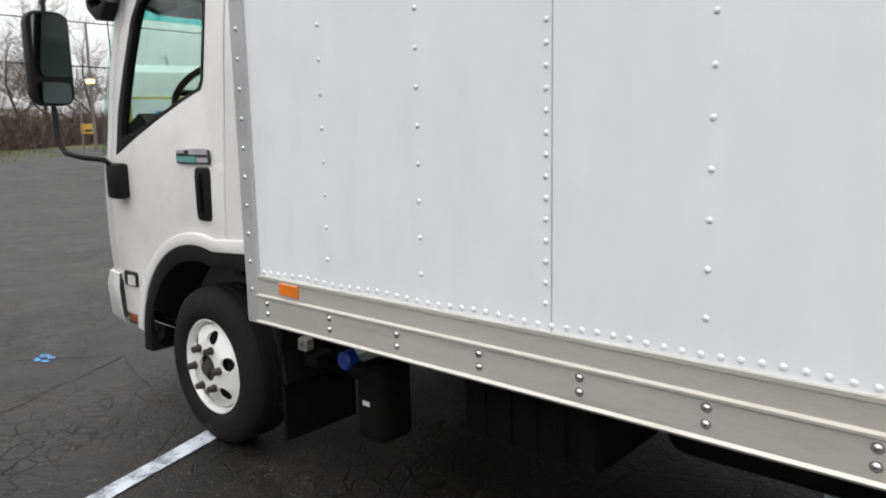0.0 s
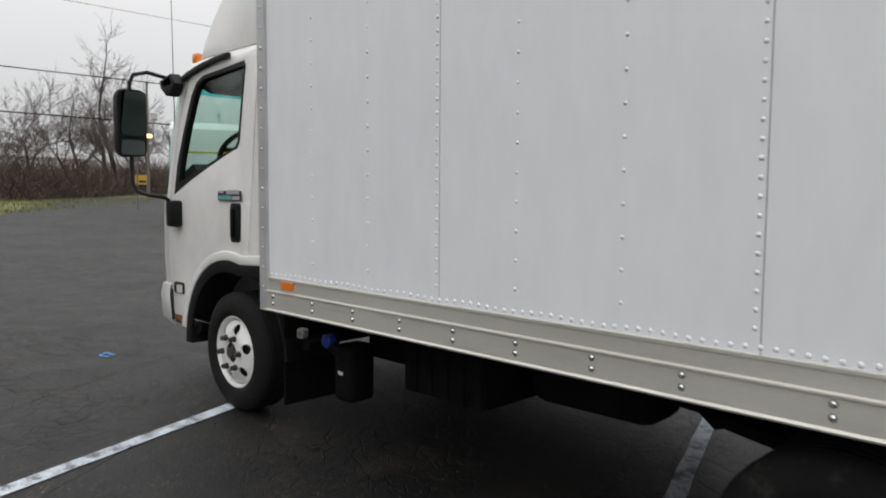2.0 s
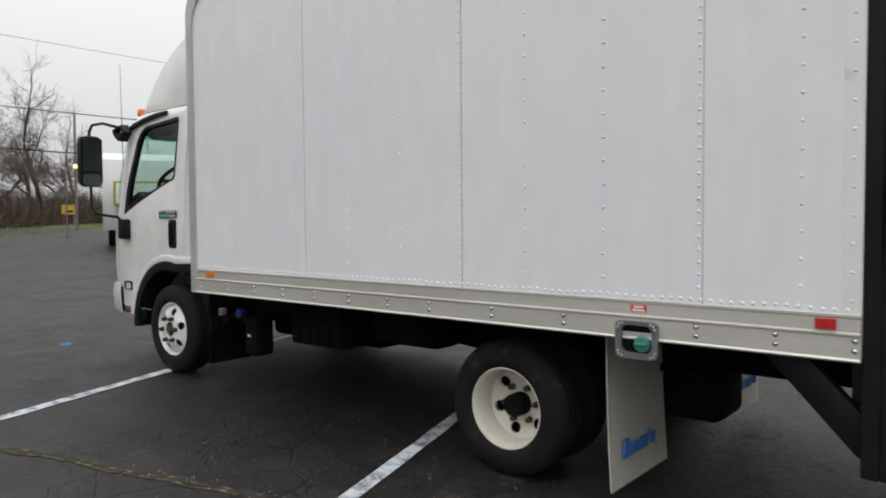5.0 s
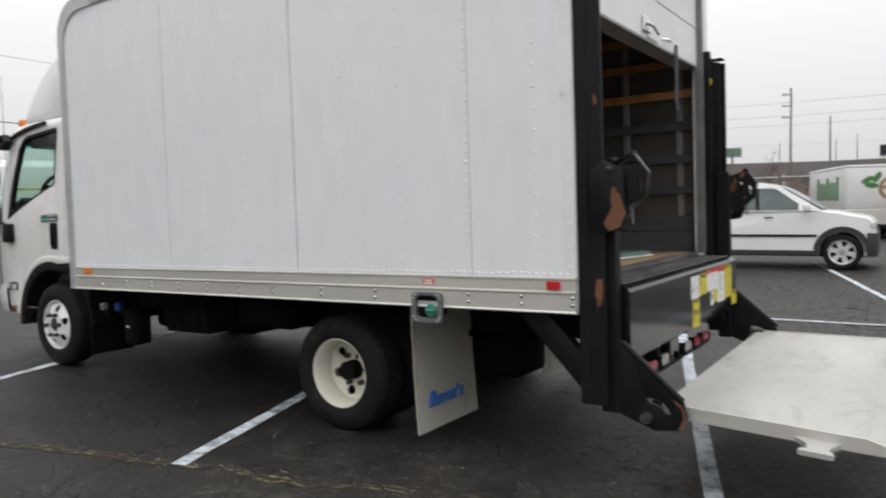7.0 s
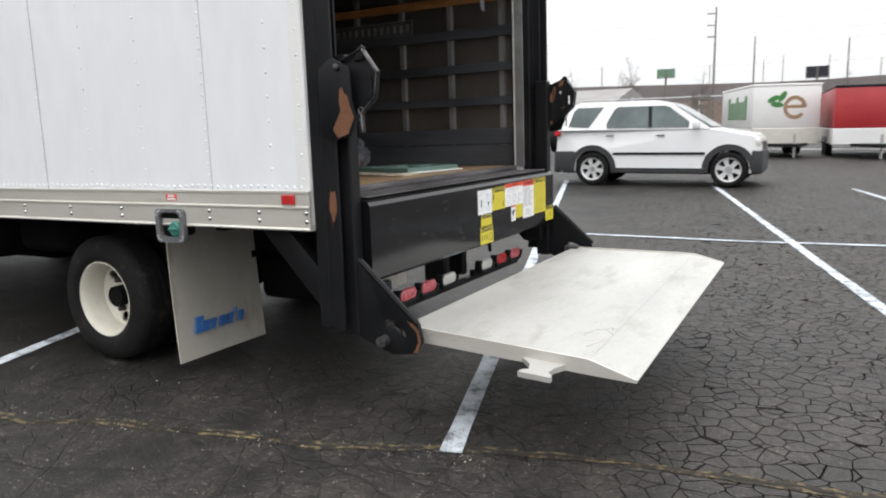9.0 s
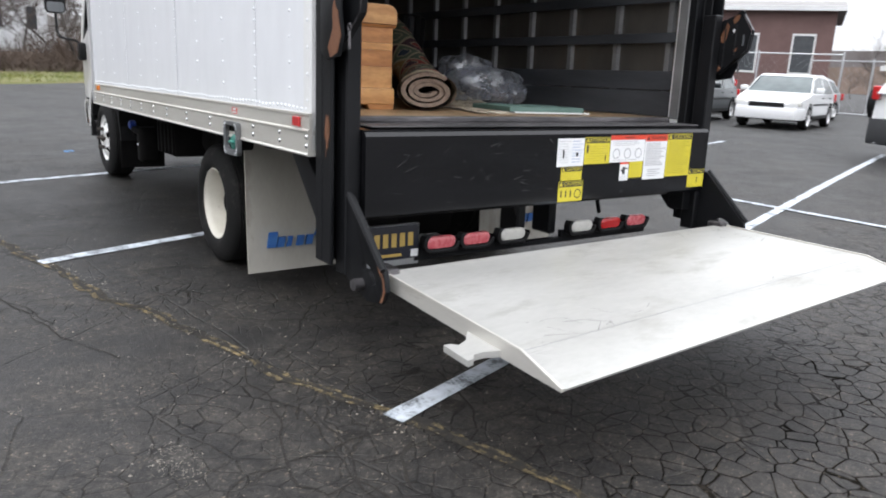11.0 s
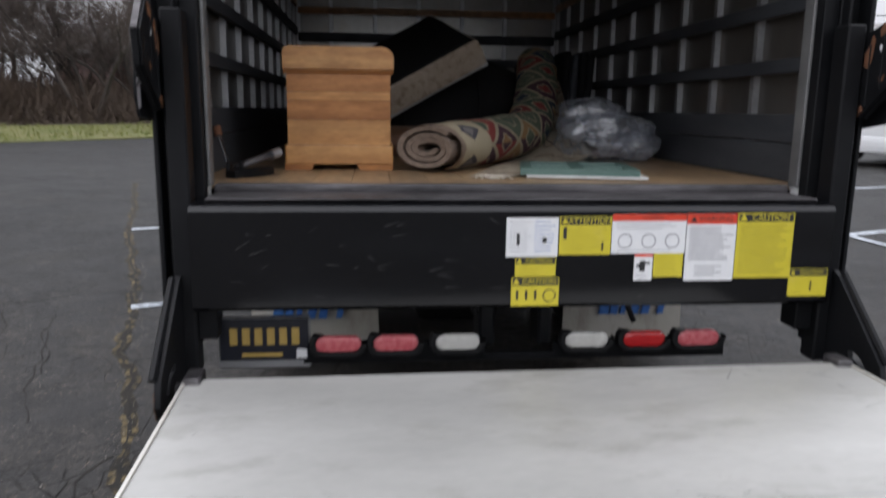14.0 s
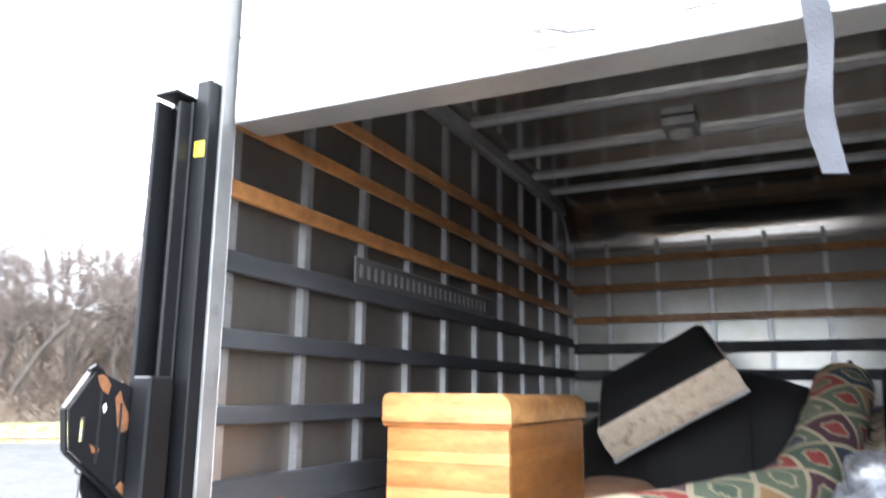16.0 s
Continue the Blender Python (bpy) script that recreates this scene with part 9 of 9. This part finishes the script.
pk = car("pickup_truck", Matrix.Translation((-12.2, 11.6, rise(12))) @ Matrix.Rotation(radians(-62), 4, "Z"), "white work pickup with a dark box body", 5.6, 1.95, 1.84, 1.12, PICK, "car_white", "black_plastic", 3.5, 0.39, (0.1,), 0.2, 1.12)
part("box_body", box(B(), -4.2, -0.5, -1.1, 1.1, 0.95, 2.7, 0.03), "black_panel", pk, "dark box body")


def trailer(name, m, label, l, w, z0, z1, mats, extra=None):
    t = thing(name, label, "trailer", m)
    hw = w / 2
    mid = z0 + (z1 - z0) * 0.28
    part("body", box(B(), -l, 0, -hw, hw, mid, z1, 0.04, 2), mats[0], t, "", 30)
    part("stone_guard", box(B(), -l, 0.012, -hw - 0.005, hw + 0.005, z0, mid, 0.02), mats[1], t, "", 30)
    part("roof_edge", box(B(), -l - 0.02, 0.02, -hw - 0.02, hw + 0.02, z1 - 0.04, z1 + 0.04, 0.02), mats[2], t, "", 30)
    for s in (-1, 1):
        for x in (-l * 0.45, -l * 0.65):
            part("wheel", revolve(B(), [(-0.1, 0.18), (-0.1, 0.33), (0.1, 0.33), (0.1, 0.18)], (x, s * (hw - 0.08), 0.33), "y", 20), "rubber", t)
    part("tow_bar", prism(B(), [(0, -0.7), (1.3, -0.05), (1.3, 0.05), (0, 0.7)], "z", z0 - 0.06, z0 + 0.04), "black_steel", t)
    part("jack", tube(B(), [(1.1, 0, 0.02), (1.1, 0, 0.75)], 0.04, 8), "alu_dull", t)
    return t


tz = 0.144
wt = trailer("cargo_trailer", Matrix.Translation((-0.05, 23.2, tz)) @ Matrix.Rotation(radians(-71), 4, "Z"), "white cargo trailer with a leaf and ring mark", 5.2, 2.1, 0.42, 2.35, ("white_paint", "alu", "white_paint"))
outer = [(-0.42 + 0.36 * math.cos(radians(a)), 1.62 + 0.38 * math.sin(radians(a))) for a in range(0, 321, 16)]
inner = [(-0.42 + 0.24 * math.cos(radians(a)), 1.62 + 0.26 * math.sin(radians(a))) for a in range(320, -1, -16)]
part("ring_mark", prism(B(), [(y + 0.67, z) for y, z in outer + inner], "x", 0.001, 0.012), "tan_print", wt, "tan ring mark", None)
part("ring_mark", box(B(), 0.001, 0.012, 0.01, 0.53, 1.6, 1.7), "tan_print", wt, "", None)
for cy, cz, a in ((-0.42, 1.9, 0.5), (-0.30, 1.72, -0.1), (-0.14, 1.98, 1.0)):
    leaf = [(cy + 0.2 * math.cos(t) * math.cos(a) - 0.09 * math.sin(t) * math.sin(a), cz + 0.2 * math.cos(t) * math.sin(a) + 0.09 * math.sin(t) * math.cos(a)) for t in [i * math.pi / 7 for i in range(14)]]
    part("leaf_mark", prism(B(), leaf, "x", 0.001, 0.012), "leaf_green", wt, "green leaf mark", None)
for k in range(7):
    part("letter_mark", box(B(), -0.9 - 0.45 * k - 0.28, -0.9 - 0.45 * k, -1.062, -1.052, 1.25, 1.25 + (0.62 if k % 3 else 0.8)), "leaf_green", wt, "", None)
trailer("cargo_trailer", Matrix.Translation((2.55, 22.6, tz)) @ Matrix.Rotation(radians(-84), 4, "Z"), "red cargo trailer with a pale lower front", 5.5, 2.4, 0.42, 2.2, ("red_paint", "white_paint", "black_steel"))


def fence(name, a, b, h, label):
    """Chain-link fence: posts, rails and a coarse mesh."""
    f = thing(name, label, "fence")
    a, b = Vector(a), Vector(b)
    n = int((b - a).length / 3)
    for i in range(n + 1):
        p = a.lerp(b, i / n)
        part("post", tube(B(), [p, p + Vector((0, 0, h + 0.1))], 0.04, 7), "galv", f)
    for z in (0.05, h):
        part("rail", tube(B(), [a + Vector((0, 0, z)), b + Vector((0, 0, z))], 0.028, 6), "galv", f)
    d = (b - a).normalized()
    vs, fs = [], []
    L = (b - a).length
    step = 0.32
    for k in range(int((L - h) / step)):
        for z_a, z_b in ((0.05, h), (h, 0.05)):
            i = len(vs)
            for uu, zz in ((k * step, z_a), (k * step + h, z_b)):
                c = a + d * uu + Vector((0, 0, zz))
                vs += [c - Vector((0, 0, 0.002)), c + Vector((0, 0, 0.002))]
            fs.append((i, i + 1, i + 3, i + 2))
    me = bpy.data.meshes.new("mesh")
    me.from_pydata(vs, [], fs)
    me.materials.append(MAT["galv"])
    ob = new("wire_mesh", me)
    ob.parent = f
    tagged(ob, kind="stuff")
    return f


fence("chain_fence", (-16, 31.5, tz), (14, 27.5, tz), 2.3, "galvanised chain-link fence along the far edge")
fence("chain_fence", (-34, 21, tz), (-12.5, 27.5, tz), 2.4, "galvanised chain-link fence before the brick building")
rack = thing("pallet_rack", "dark stack of crates by the fence", "crates", Matrix.Translation((-3.3, 26.3, tz)) @ Matrix.Rotation(radians(10), 4, "Z"))
for k in range(7):
    part("slat", box(B(), -0.32, 0.32, -0.3, 0.3, 0.12 + 0.32 * k, 0.26 + 0.32 * k), "pole_wood", rack, "", None)
for x in (-0.3, 0.3):
    part("upright", box(B(), x - 0.04, x + 0.04, -0.28, 0.28, 0, 2.3), "pole_wood", rack, "", None)


def billboard(x, y, h, w, bh, turn_, mat):
    b = thing("billboard", "far billboard on a steel post", "billboard", Matrix.Translation((x, y, 0)) @ Matrix.Rotation(turn_, 4, "Z"))
    part("post", tube(B(), [(0, 0, 0), (0, 0, h)], 0.3, 8), "pole_wood", b)
    part("board", box(B(), -w / 2, w / 2, -0.2, 0.2, h - bh, h), mat, b, "", None)
    part("platform", box(B(), -w / 2, w / 2, -0.7, -0.2, h - bh - 0.3, h - bh - 0.1), "black_steel", b, "", None)


billboard(-52, 240, 18.6, 5.5, 2.6, 0.1, "green_box")
billboard(-8.6, 235, 16.8, 6, 3, -0.1, "plate_blue")

# far ridge and embankment
def ridge(name, pts, base, mat, label):
    bm = B()
    rows = [[bm.verts.new((x, y, base)), bm.verts.new((x, y, z))] for x, y, z in pts]
    for a, b in zip(rows, rows[1:]):
        bm.faces.new((a[0], b[0], b[1], a[1]))
    return solo(name, bm, mat, label, "hill", kind="structure", smooth=60)


MAT["near_bank"] = stuff("near_bank", (0.2, 0.15, 0.12), (0.29, 0.22, 0.18), 0.06, (0.95, 1), bump=0)
ridge("backdrop", [(-900 + 40 * k, 620 + 30 * math.sin(k), 32.5 + 2.2 * noise.noise(Vector((k * 0.23, 0, 5))) + 1.6 * noise.noise(Vector((k * 1.1, 3, 5)))) for k in range(50)], -5, "far_hill", "hazy bare wooded ridge on the horizon")
ridge("backdrop", [(-260 + 12 * k, 190 + 4 * math.sin(k * 0.7), 6.4 + 1.2 * noise.noise(Vector((k * 0.3, 2, 9))) + 0.8 * noise.noise(Vector((k * 1.3, 2, 9)))) for k in range(42)], -3, "near_bank", "brown scrubby embankment in the distance")
for k in range(13):
    rr = random.Random(100 + k)
    x, y = rr.uniform(-75, 30), rr.uniform(95, 175)
    copy_thing(kinds[k % 3], Matrix.Translation((x, y, 0.2)) @ Matrix.Rotation(k, 4, "Z") @ Matrix.Diagonal((1, 1, 1, 1)))
copy_thing(kinds[0], Matrix.Translation((-19.6, 75, 0.2)) @ Matrix.Rotation(2, 4, "Z") @ Matrix.Diagonal((0.62, 0.62, 0.74, 1)))
for k in range(26):
    # a ragged line of trees behind the fence
    rr = random.Random(300 + k)
    x, y, sc = -52 + 3.6 * k + rr.uniform(-2, 2), rr.uniform(62, 92), rr.uniform(0.3, 0.5)
    if k not in (9, 10, 12):
        copy_thing(kinds[(0, 1, 2)[k % 3]], Matrix.Translation((x, y, 0.1)) @ Matrix.Rotation(1.3 * k, 4, "Z") @ Matrix.Diagonal((sc * 1.2, sc * 1.2, sc, 1)))
shed = long_house((-11, 36, 0.1), radians(-10), 4.5, 4, 2.2, 0.9, "stucco", "small pale shed with a gable roof", 1)
copy_thing(kinds[3], Matrix.Translation((-27, 80, 0.2)) @ Matrix.Rotation(4, 4, "Z") @ Matrix.Diagonal((0.5, 0.5, 0.45, 1)))
